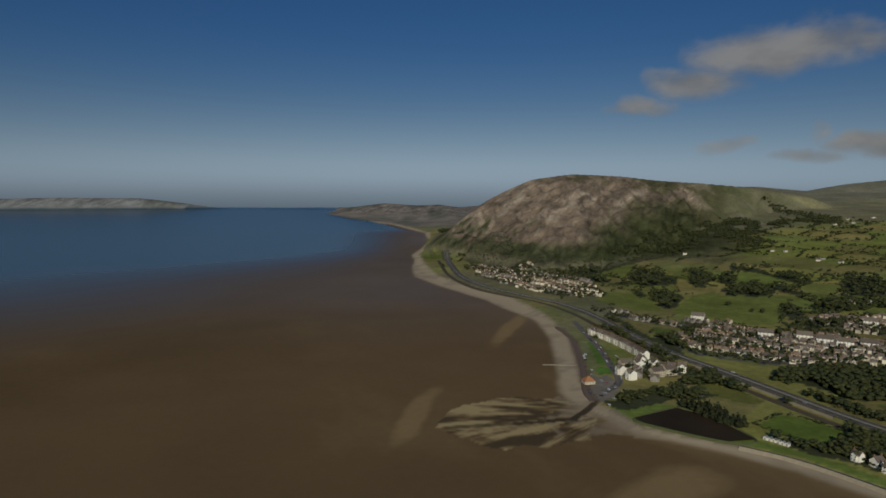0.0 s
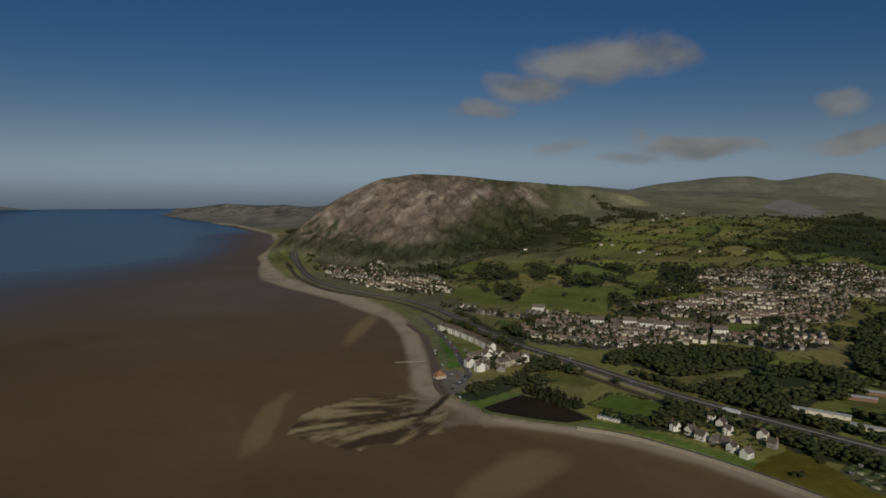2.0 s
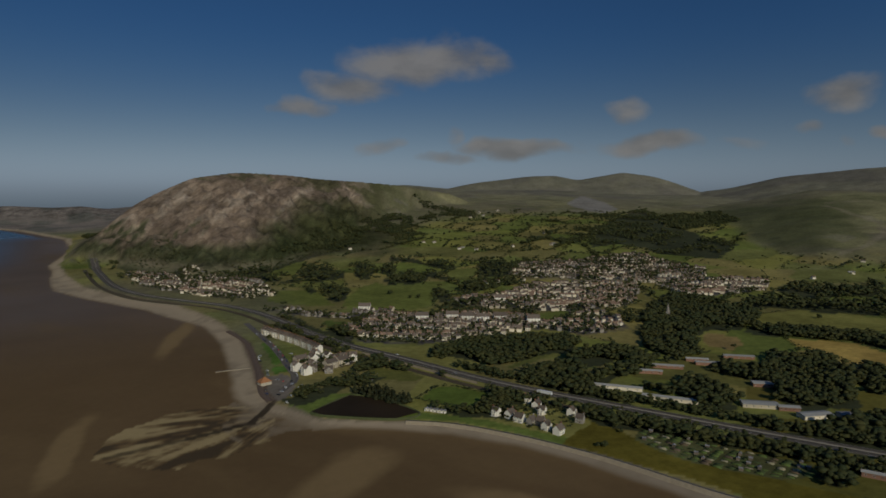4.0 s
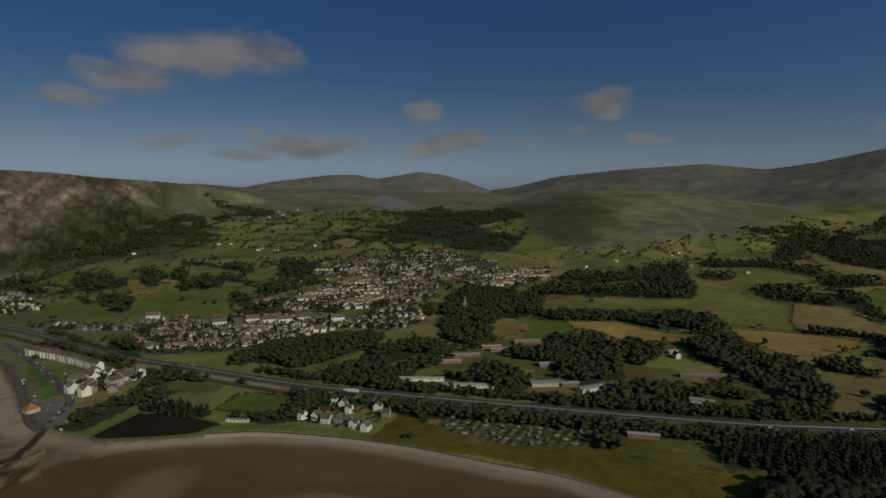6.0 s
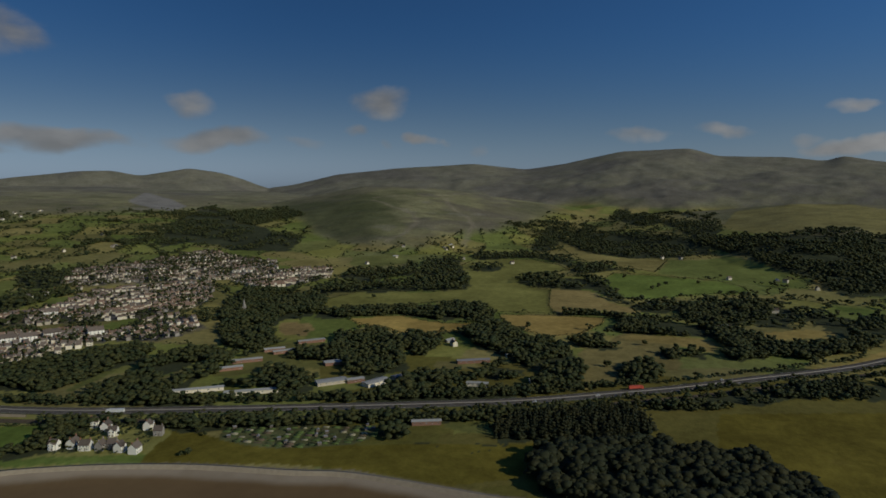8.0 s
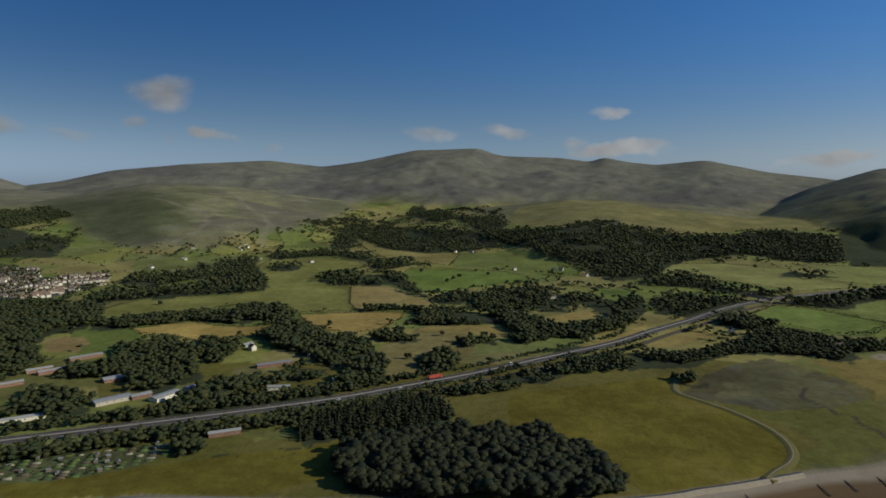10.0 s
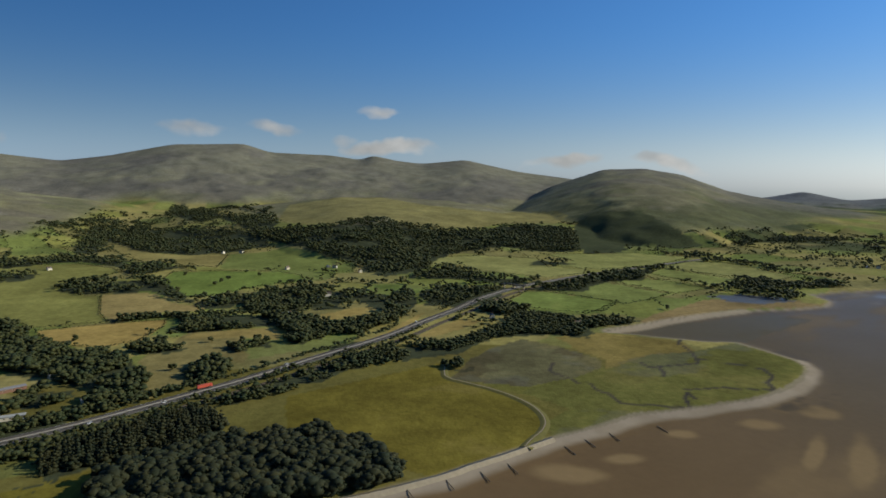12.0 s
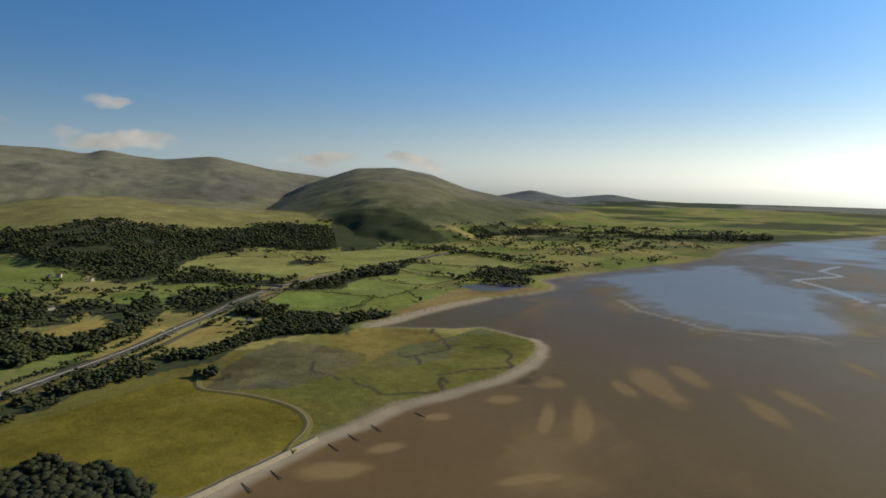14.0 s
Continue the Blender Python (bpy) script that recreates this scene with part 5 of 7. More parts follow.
def land_z(x, y):
    x, y = np.asarray(x, float), np.asarray(y, float)
    r = np.hypot(x, y)
    b = np.degrees(np.arctan2(x, y))
    b = np.where(b < -40, b + 360, b)
    i = np.clip(np.searchsorted(bearings, b) - 1, 0, len(bearings) - 2)
    j = np.clip(np.searchsorted(radii, r) - 1, 0, len(radii) - 2)
    u = np.clip((b - bearings[i]) / (bearings[i + 1] - bearings[i]), 0, 1)
    v = np.clip((r - radii[j]) / (radii[j + 1] - radii[j]), 0, 1)
    return (sheet[i, j] * (1 - u) + sheet[i + 1, j] * u) * (1 - v) + (sheet[i, j + 1] * (1 - u) + sheet[i + 1, j + 1] * u) * v
# ---- trees ----
LEAF = leaf_material("broadleaf foliage", (.086, .098, .037))
NEEDLE = leaf_material("pine foliage", (.059, .065, .029), 0.2)
BARK = plain_material("bark", (.09, .07, .05), 0.9, 0.2, 2.0)
OCTA = np.array([(1, 0, 0), (-1, 0, 0), (0, 1, 0), (0, -1, 0), (0, 0, 1), (0, 0, -1)], float)
OCTA_F = np.array([(0, 2, 4), (2, 1, 4), (1, 3, 4), (3, 0, 4), (2, 0, 5), (1, 2, 5), (3, 1, 5), (0, 3, 5)])


_g5 = (1 + 5 ** .5) / 2
ICO = np.array([(-1, _g5, 0), (1, _g5, 0), (-1, -_g5, 0), (1, -_g5, 0), (0, -1, _g5), (0, 1, _g5), (0, -1, -_g5), (0, 1, -_g5), (_g5, 0, -1), (_g5, 0, 1), (-_g5, 0, -1), (-_g5, 0, 1)]) / 1.902
ICO_F = np.array([(0, 11, 5), (0, 5, 1), (0, 1, 7), (0, 7, 10), (0, 10, 11), (1, 5, 9), (5, 11, 4), (11, 10, 2), (10, 7, 6), (7, 1, 8),
                  (3, 9, 4), (3, 4, 2), (3, 2, 6), (3, 6, 8), (3, 8, 9), (4, 9, 5), (2, 4, 11), (6, 2, 10), (8, 6, 7), (9, 8, 1)])


def crown_shape(rng, lobes, clumps, size, conifer=False, low=0.2):
    """A crown one unit high: uneven boughs of leaf, with small ragged clumps and gaps between them."""
    vs, fs, n = [], [], 0
    heads = []
    for k in range(lobes):
        if conifer:
            h = 0.18 + 0.74 * k / max(1, lobes - 1)
            a, rad, big = rng.uniform(0, 6.283), (1 - h) * 0.10, (1.12 - h) * 0.24
        else:
            h = rng.uniform(.27, .78)
            a, rad = 6.283 * k / lobes + rng.uniform(-.5, .5), rng.uniform(.10, .27) * (1.15 - .5 * abs(h - .5))
            big = rng.uniform(.17, .25)
        c = np.array((rad * math.cos(a), rad * math.sin(a), h))
        turn = np.array(Euler([rng.uniform(0, 6.283) for _ in range(3)]).to_matrix())
        jag = np.array([rng.uniform(.72, 1.22) for _ in range(12)])[:, None]
        v = ((ICO * jag) @ turn.T) * (big, big, big * .85) + c
        v[:, 2] = np.maximum(v[:, 2], low * .6)
        vs.append(v)
        fs.append(ICO_F + n)
        n += 12
        heads.append((c, big))
    for k in range(clumps):
        c0, big = heads[k % lobes]
        w = np.array([rng.gauss(0, 1) for _ in range(3)])
        w /= np.linalg.norm(w)
        w[2] = abs(w[2]) * .9 - .25
        c = c0 + w * big * rng.uniform(.85, 1.15)
        turn = np.array(Euler([rng.uniform(0, 6.283) for _ in range(3)]).to_matrix())
        vs.append((OCTA * size * np.array([rng.uniform(.6, 1.4) for _ in range(3)])) @ turn.T + c)
        fs.append(OCTA_F + n)
        n += 6
    return np.concatenate(vs), np.concatenate(fs)


def trunk_shape(height_share=0.5, wide=0.022):
    """A tapered trunk with three limbs."""
    vs, fs = [], []
    for (x0, y0, z0), (x1, y1, z1), w0, w1 in (((0, 0, -.03), (0.01, 0, height_share), wide, wide * .6), ((0, 0, .28), (.14, .05, .55), wide * .5, wide * .2),
                                               ((0, 0, .32), (-.12, .09, .58), wide * .5, wide * .2), ((0, 0, .36), (0, -.15, .6), wide * .45, wide * .2)):
        n = sum(len(v) for v in vs)
        ring = np.array([(math.cos(a), math.sin(a), 0) for a in (0, 1.571, 3.142, 4.712)])
        vs.append(np.concatenate([ring * w0 + (x0, y0, z0), ring * w1 + (x1, y1, z1)]))
        for k in range(4):
            j = (k + 1) % 4
            fs += [(n + k, n + j, n + 4 + j), (n + k, n + 4 + j, n + 4 + k)]
    return np.concatenate(vs), np.array(fs)


def forest(name, px, py, tall, shapes, mat, label, category="trees"):
    """A wood as one mesh: a shape picked, turned and sized for each standing place."""
    if not len(px):
        return None
    rng = np.random.default_rng(len(px) + int(abs(px[0])))
    pz = land_z(px, py)
    pick = rng.integers(0, len(shapes), len(px))
    turn = rng.uniform(0, 6.283, len(px))
    wide = tall * rng.uniform(1.15, 1.65, len(px))
    vs, fs, mi, base = [], [], [], 0
    for k, (sv, sf) in enumerate(shapes):
        who = np.flatnonzero(pick == k)
        if not len(who):
            continue
        ca, sa = np.cos(turn[who])[:, None], np.sin(turn[who])[:, None]
        X = (sv[None, :, 0] * ca - sv[None, :, 1] * sa) * wide[who][:, None] + px[who][:, None]
        Y = (sv[None, :, 0] * sa + sv[None, :, 1] * ca) * wide[who][:, None] + py[who][:, None]
        Z = sv[None, :, 2] * tall[who][:, None] + pz[who][:, None]
        vs.append(np.stack([X, Y, Z], -1).reshape(-1, 3))
        fs.append((sf[None] + (np.arange(len(who)) * len(sv))[:, None, None]).reshape(-1, 3) + base)
        base += len(who) * len(sv)
    me = mesh_from(name, np.concatenate(vs), np.concatenate(fs), [mat])
    return tagged(new(name, me), label, category, kind="stuff")


def scatter(poly, gap, seed, jitter=0.45):
    rng = np.random.default_rng(seed)
    poly = np.array(poly, float)
    gx_, gy_ = np.meshgrid(np.arange(poly[:, 0].min(), poly[:, 0].max(), gap), np.arange(poly[:, 1].min(), poly[:, 1].max(), gap))
    px = gx_.ravel() + rng.uniform(-jitter, jitter, gx_.size) * gap
    py = gy_.ravel() + rng.uniform(-jitter, jitter, gx_.size) * gap
    k = inside(px, py, poly)
    return px[k], py[k]


_r = random.Random(5)
NEAR_TREES = [crown_shape(_r, 12, 34, 0.06) for _ in range(5)]
MID_TREES = [crown_shape(_r, 4, 4, 0.10) for _ in range(6)]
MID_PINES = [crown_shape(_r, 4, 5, 0.08, True) for _ in range(5)]
FAR_TREES = [crown_shape(_r, 2, 1, 0.15) for _ in range(6)]
BUSHES = [crown_shape(_r, 2, 0, 0.14, low=.1) for _ in range(4)]
DOTS = [crown_shape(_r, 1, 1, 0.16, low=.05) for _ in range(8)]
SHRUBS = [crown_shape(_r, 1, 0, 0.14, low=.05) for _ in range(6)]
PINES = [crown_shape(_r, 6, 14, 0.06, True) for _ in range(4)]



_road = np.array(LINES["road"], float)
_way = np.gradient(_road, axis=0)
LINES["rail"] = _road[3:-3] + 27 * np.column_stack([_way[:, 1], -_way[:, 0]])[3:-3] / np.hypot(_way[:, 0], _way[:, 1])[3:-3, None]


def off_ways(px, py, gap=12.5):
    return (off_line(px, py, LINES["road"]) > gap) & (off_line(px, py, LINES["rail"]) > min(gap, 5.5))


WOOD_LABELS = {"plantation": "dark dense conifer plantation beside the road", "shore_wood": "dense dark mixed wood above the sea wall",
               "pond_trees": "row of dark pines beside the boating pond", "hanger": "dark broadleaf wood hanging on the hill foot",
               "headland_scrub": "green scrub and low trees under the crags"}
for n, (name, poly) in enumerate(WOODS.items()):
    c = np.array(poly, float).mean(0)
    r = float(np.hypot(*c))
    if r < 520:
        gap, shapes, tall = 6.0, NEAR_TREES, (8, 13)
    elif r < 1150:
        gap, shapes, tall = 6.6, MID_TREES, (8, 13)
    else:
        gap, shapes, tall = 12.5 if r > 1500 else 10.5, FAR_TREES, (10, 16)
    mat = LEAF
    if name == "pond_trees":
        gap, shapes, tall, mat = 4.4, PINES, (9, 13), NEEDLE
    if name == "shore_wood":
        mat = NEEDLE
    if name == "plantation":
        gap, shapes, tall, mat = 4.6, MID_PINES, (9, 12), NEEDLE
    if name.startswith("far_wood"):
        gap, tall = 15.0, (6, 10)
    if name == "hanger":
        gap, tall = 10.5, (10, 17)
    if name == "headland_scrub":
        gap, shapes, tall = 11.0, FAR_TREES, (4, 8)
    if name in ("road_belt_sea", "road_belt_land", "coast_belt", "hospital_wood_d", "motor_trees", "land_belt", "terrace_trees", "rail_belt", "front_trees", "pond_scrub", "garden_trees", "pitch_trees"):
        gap, shapes, tall = 6.2, MID_TREES, (6, 10)
    px, py = scatter(poly, gap, 100 + n)
    k = off_ways(px, py)
    # ragged edges and glades
    warp = 38 if r > 900 else 14
    k &= inside(px + warp * fbm(px, py, 70, 3, 141), py + warp * fbm(px, py, 70, 3, 142), np.array(poly, float))
    if name not in ("pond_trees", "shore_wood", "plantation"):
        k &= fbm(px, py, 75 if r > 700 else 45, 3, 143) > (.02 if name in ("gorge_wood", "far_wood_a", "far_wood_c") else -.17)
    px, py = px[k], py[k]
    rng = np.random.default_rng(n)
    if r < 560:
        tall = (tall[0] * .8, tall[1] * 1.15)
    forest("wood", px, py, rng.uniform(*tall, len(px)) * (1 + .45 * fbm(px, py, 42, 3, 147)), shapes, mat,
           WOOD_LABELS.get(name, "dark green broadleaf trees in full summer leaf"), "wood")

# hedges, hedgerow trees and small woods among the fields
rng = np.random.default_rng(77)
hb, hr = radians(1) * rng.uniform(-4, 152, 900000), np.sqrt(rng.uniform(500 ** 2, 3000 ** 2, 900000))
hx, hy = hr * np.sin(hb), hr * np.cos(hb)
who, edge = parcels(hx, hy)
spinney = fbm(hx, hy, 330, 4, 144) + .35 * fbm(hx, hy, 900, 2, 145)
near_edge = edge < 3.6 + 9 * (spinney > .10)
valley = smooth(.35, .05, np.abs(np.degrees(hb) - 52) / 30) * smooth(1000, 1300, hr)
dense = (spinney > .165 - .12 * valley) & (rng.uniform(0, 1, len(hx)) < .20)
lone = (edge > 8) & (rng.uniform(0, 1, len(hx)) < 0.006) & (spinney > -.12)
some = np.flatnonzero((near_edge & (rng.uniform(0, 1, len(hx)) < .8)) | dense | lone)
hx, hy, edge, dense, lone, spinney = hx[some], hy[some], edge[some], dense[some], lone[some], spinney[some]
hz, hd = height(hx, hy)
moor, head = moorland(hx, hy, hz)
hk = (hd > 40) & (np.hypot(hx, hy) > 900) & (moor < .45 + .4 * (spinney > .05)) & (head < .5) & off_ways(hx, hy, 26) & (rise_over_sea(hx, hy, hz) < 150)
for poly in list(OPEN_FIELDS.values()):
    hk &= ~inside(hx, hy, poly)
for poly in list(TOWN_AREAS.values()) + list(WOOD_AREAS.values()):
    hk &= ~inside(hx, hy, poly)
low_hedge = hk & ~dense & ~lone & (rng.uniform(0, 1, len(hx)) < .5)
forest("hedge", hx[low_hedge], hy[low_hedge], rng.uniform(4.5, 8, low_hedge.sum()), SHRUBS, LEAF, "thick green hedges between the fields", "hedge")
rows_of = hk & ~dense & ~lone & ~low_hedge & (rng.uniform(0, 1, len(hx)) < .7) & ((fbm(hx, hy, 240, 3, 120) > -.10) | (spinney > .1))
forest("hedgerow", hx[rows_of], hy[rows_of], rng.uniform(7, 14, rows_of.sum()), FAR_TREES, LEAF, "scattered broadleaf trees along the field hedges", "trees")
k = hk & dense
forest("copse", hx[k], hy[k], rng.uniform(8, 15, k.sum()), DOTS, LEAF, "small dark copses and spinneys among the fields", "trees")
lone &= hk
# thin hedges and ditches between the level fields, and round the meadows
ex, ey = [], []
for n in ("flat_a", "flat_b", "flat_c", "flat_d", "flat_e", "flat_f", "flat_g", "flat_h", "pasture_c", "pasture_d", "pasture_e", "hay_a", "hay_b", "hay_d", "bright_a", "green_a", "pitch"):
    q = np.array(list(FIELDS[n]) + [FIELDS[n][0]], float)
    for (x0, y0), (x1, y1) in zip(q, q[1:]):
        m = int(math.dist((x0, y0), (x1, y1)) / 3.2)
        ex.append(np.linspace(x0, x1, m) + rng.normal(0, .8, m))
        ey.append(np.linspace(y0, y1, m) + rng.normal(0, .8, m))
ex, ey = np.concatenate(ex), np.concatenate(ey)
forest("field_hedge", ex, ey, np.where(np.hypot(ex, ey) > 950, rng.uniform(1.8, 3.2, len(ex)), rng.uniform(2.0, 4.0, len(ex))) * rng.choice([1, 1, 1, 1.6], len(ex)), BUSHES, LEAF, "low dark hedges round the level fields", "hedge")
forest("field_trees", hx[lone], hy[lone], rng.uniform(8, 14, lone.sum()), FAR_TREES, LEAF, "scattered broadleaf trees in the pastures", "trees")
for n, poly in TOWNS.items():
    px, py = scatter(poly, 8.0, len(n))
    k = fbm(px, py, 60, 3, 146) > -.08
    px, py = px[k], py[k]
    forest("garden_trees", px, py, rng.uniform(5, 10.5, len(px)), FAR_TREES, LEAF, "small trees in the gardens between houses", "trees")
px, py = scatter(FIELDS["gardens"], 4.2, 31)
k = rng.uniform(0, 1, len(px)) < .5
forest("garden_bushes", px[k], py[k], rng.uniform(2.0, 5.5, k.sum()), BUSHES, LEAF, "bushes and hedges in the cottage gardens", "bushes")
# ---- helpers for built things ----
def box(bm, x0, x1, y0, y1, z0, z1):
    v = [bm.verts.new(p) for p in ((x0, y0, z0), (x1, y0, z0), (x1, y1, z0), (x0, y1, z0), (x0, y0, z1), (x1, y0, z1), (x1, y1, z1), (x0, y1, z1))]
    for f in ((3, 2, 1, 0), (4, 5, 6, 7), (0, 1, 5, 4), (1, 2, 6, 5), (2, 3, 7, 6), (3, 0, 4, 7)):
        bm.faces.new([v[k] for k in f])
    return v


def prism(bm, outline, y0, y1):
    """An outline in x and z, drawn out along y."""
    a = [bm.verts.new((x, y0, z)) for x, z in outline]
    b = [bm.verts.new((x, y1, z)) for x, z in outline]
    bm.faces.new(a)
    bm.faces.new(b[::-1])
    for k in range(len(a)):
        j = (k + 1) % len(a)
        bm.faces.new((a[j], a[k], b[k], b[j]))


def part(name, bm, mat, parent, label=""):
    """A bmesh (or a finished mesh) as one part under a thing."""
    if isinstance(bm, bmesh.types.BMesh):
        bmesh.ops.recalc_face_normals(bm, faces=bm.faces)
        me = bpy.data.meshes.new(name)
        bm.to_mesh(me)
        bm.free()
        me.materials.append(mat)
    else:
        me = bm
    ob = new(name, me)
    ob.parent = parent
    return tagged(ob, label)


def fresh():
    return bmesh.new()


def ground_at(x, y):
    return float(land_z(np.array([float(x)]), np.array([float(y)]))[0])


def footing(x, y, reach):
    """The lowest ground under a building, so that nothing hangs in the air."""
    a = np.array([0, 1, 1, -1, -1], float) * reach
    b = np.array([0, 1, -1, 1, -1], float) * reach
    return float(land_z(x + a, y + b).min())


WHITE = plain_material("white render", (.74, .66, .51), 0.85, 0.16, 0.5)
CREAM = plain_material("cream render", (.58, .50, .37), 0.85, 0.10, 0.5)
STONE = plain_material("grey stone wall", (.30, .27, .23), 0.9, 0.18, 1.2)
BRICK = plain_material("red brown brick", (.27, .15, .10), 0.9, 0.15, 1.2)
SLATE = plain_material("brown grey slate", (.150, .118, .092), 0.85, 0.20, 0.8)
TILE = plain_material("brown roof tiles", (.215, .145, .10), 0.75, 0.2, 0.8)
ORANGE = plain_material("orange clay tiles", (.42, .19, .08), 0.75, 0.12, 0.8)
SHEET = plain_material("pale roofing sheet", (.38, .37, .34), 0.5, 0.12, 0.4)
FELT = plain_material("grey flat roof felt", (.22, .21, .21), 0.85, 0.15, 0.4)
BANK = plain_material("rank bank grass", (.115, .100, .024), 0.95, 0.25, 0.2)
PROM = plain_material("worn brown paving", (.17, .12, .088), 0.95, 0.15, 0.4)
# sun on house fronts put into the colour: a lighter white than WHITE
LIT_WHITE = plain_material("sun-lightened white paint", (.84, .79, .68), 0.8, 0.05, 0.5)
GLASS = plain_material("dark window glass", (.03, .035, .04), 0.12, 0.1, 0.5, spec=0.6)
PAINT = plain_material("white paint", (.75, .75, .72), 0.5, 0.05, 1.0)
WORN = plain_material("worn road paint", (.42, .40, .36), 0.8, 0.15, 1.0)
WOOD = plain_material("weathered timber", (.19, .155, .115), 0.9, 0.2, 2.0)
STREET_GREY = plain_material("pale street asphalt", (.16, .14, .12), 0.9, 0.15, 0.3)
TARMAC = plain_material("worn asphalt", (.155, .136, .113), 0.95, 0.18, 0.15, spec=.08)
CONCRETE = plain_material("weathered concrete", (.36, .295, .20), 0.9, 0.18, 0.3)
BALLAST = plain_material("railway ballast", (.085, .074, .048), 0.95, 0.2, 0.6, spec=.05)
STEEL = plain_material("worn steel", (.35, .33, .31), 0.4, 0.1, 1.0, metal=0.8)
RUST = plain_material("rusty rail steel", (.14, .095, .065), 0.7, 0.2, 1.0)
RUBBER = plain_material("black rubber", (.02, .02, .02), 0.8, 0.1, 1.0)
VERGE = plain_material("rough verge grass", (.085, .095, .034), 0.95, 0.25, 0.2)
PATH = plain_material("pale gravel path", (.36, .285, .19), 0.95, 0.15, 0.4)
POND = plain_material("dark pond water", (.048, .034, .020), 0.6, 0.3, 0.03, spec=0.03)


def window_mesh(w, h):
    """A window in one piece: a painted frame round a sunken pane."""
    me = bpy.data.meshes.new("window")
    bm = fresh()
    box(bm, -w / 2, w / 2, -.06, .03, 0, h)
    bm.normal_update()
    face = min(bm.faces, key=lambda f: f.calc_center_median().y)
    bmesh.ops.inset_region(bm, faces=[face], thickness=.11, depth=-.04)
    face.material_index = 1
    bm.to_mesh(me)
    bm.free()
    me.materials.append(PAINT)
    me.materials.append(GLASS)
    return me


WINDOW, TALL_WINDOW = window_mesh(1.15, 1.2), window_mesh(1.0, 1.5)


def door_mesh():
    me = bpy.data.meshes.new("door")
    bm = fresh()
    box(bm, -.45, .45, -.05, .03, 0, 2.0)
    box(bm, -.32, .32, -.07, -.05, 1.1, 1.8)
    bm.to_mesh(me)
    bm.free()
    me.materials.append(WOOD)
    return me


DOOR = door_mesh()


def pot_mesh():
    me = bpy.data.meshes.new("chimney_pot")
    bm = fresh()
    bmesh.ops.create_cone(bm, cap_ends=True, segments=7, radius1=.15, radius2=.11, depth=.5, matrix=Matrix.Translation((0, 0, .25)))
    bm.to_mesh(me)
    bm.free()
    me.materials.append(ORANGE)
    return me


CHIMNEY_POT = pot_mesh()


def house(w, d, storeys, wall_mat, roof_mat, label, category="house", group="", pitch=0.75, windows=2, chimneys=1, gable_front=False, bay=False, door=True):
    """A house on an empty at its base: walls with gables, a slated roof with eaves, chimneys, windows and a door."""
    root = tagged(new("house"), label, category, group)
    w, d, storey = w * .8, d * .8, 2.35
    h = storey * storeys
    top = h + pitch * d / 2
    bm = fresh()
    # gables stand at the two ends, along x
    prism(bm, [(-d / 2, -2.5), (d / 2, -2.5), (d / 2, h), (0, top), (-d / 2, h)], -w / 2, w / 2)
    bmesh.ops.rotate(bm, verts=bm.verts, matrix=Matrix.Rotation(radians(90), 3, "Z"))
    if bay:
        box(bm, -w * .40, -w * .06, -d / 2 - 1.0, -d / 2, -2.0, h - .4)
    if gable_front:
        g = w * .30
        prism(bm, [(-g, -2), (g, -2), (g, h + .2), (0, h + .2 + g * .9), (-g, h + .2)], -d / 2 - 1.4, 0)
    part("wall", bm, wall_mat, root)
    bm = fresh()
    o, t = 0.35, 0.22
    s = pitch
    prism(bm, [(-d / 2 - o, h - o * s), (0, top), (d / 2 + o, h - o * s), (d / 2 + o, h - o * s + t), (0, top + t * 1.25), (-d / 2 - o, h - o * s + t)], -w / 2 - .2, w / 2 + .2)
    bmesh.ops.rotate(bm, verts=bm.verts, matrix=Matrix.Rotation(radians(90), 3, "Z"))
    if gable_front:
        g = w * .30
        prism(bm, [(-g - .3, h - .07), (0, h + .2 + g * .9), (g + .3, h - .07), (g + .3, h + .15), (0, h + .46 + g * .9), (-g - .3, h + .15)], -d / 2 - 1.7, -.3)
    part("roof", bm, roof_mat, root)
    for k in range(chimneys):
        x = (-1 if k == 0 else 1) * (w / 2 - .55)
        bm = fresh()
        box(bm, x - .5, x + .5, -.35, .35, top - .8, top + 1.1)
        box(bm, x - .58, x + .58, -.43, .43, top + 1.1, top + 1.25)
        stack = part("chimney", bm, BRICK if wall_mat is not STONE else STONE, root)
        for px in (-.25, .25):
            part("chimney_pot", CHIMNEY_POT, None, stack).matrix_basis = pose(x + px, 0, top + 1.25)
    for floor in range(storeys):
        for k in range(windows):
            x = (k + .5) / windows * (w - 1.0) - (w - 1.0) / 2
            if floor == 0 and door and k == windows // 2 and windows > 1:
                continue
            for side in (-1, 1) if windows < 3 else (-1,):
                ob = part("window", WINDOW if storeys < 3 else TALL_WINDOW, None, root)
                y = -d / 2 - .05 if side < 0 else d / 2 + .05
                if bay and side < 0 and -w * .38 < x < -w * .08:
                    y -= 1.0
                if gable_front and side < 0 and abs(x) < w * .3:
                    y -= 1.4
                ob.matrix_basis = pose(x, y, floor * storey + .75, 0, 0, 0 if side < 0 else 180)
    if door:
        ob = part("door", DOOR, None, root)
        ob.matrix_basis = pose(w * .12 if windows > 1 else 0, -d / 2 - .05 - (1.4 if gable_front else 0), 0.05)
    return root


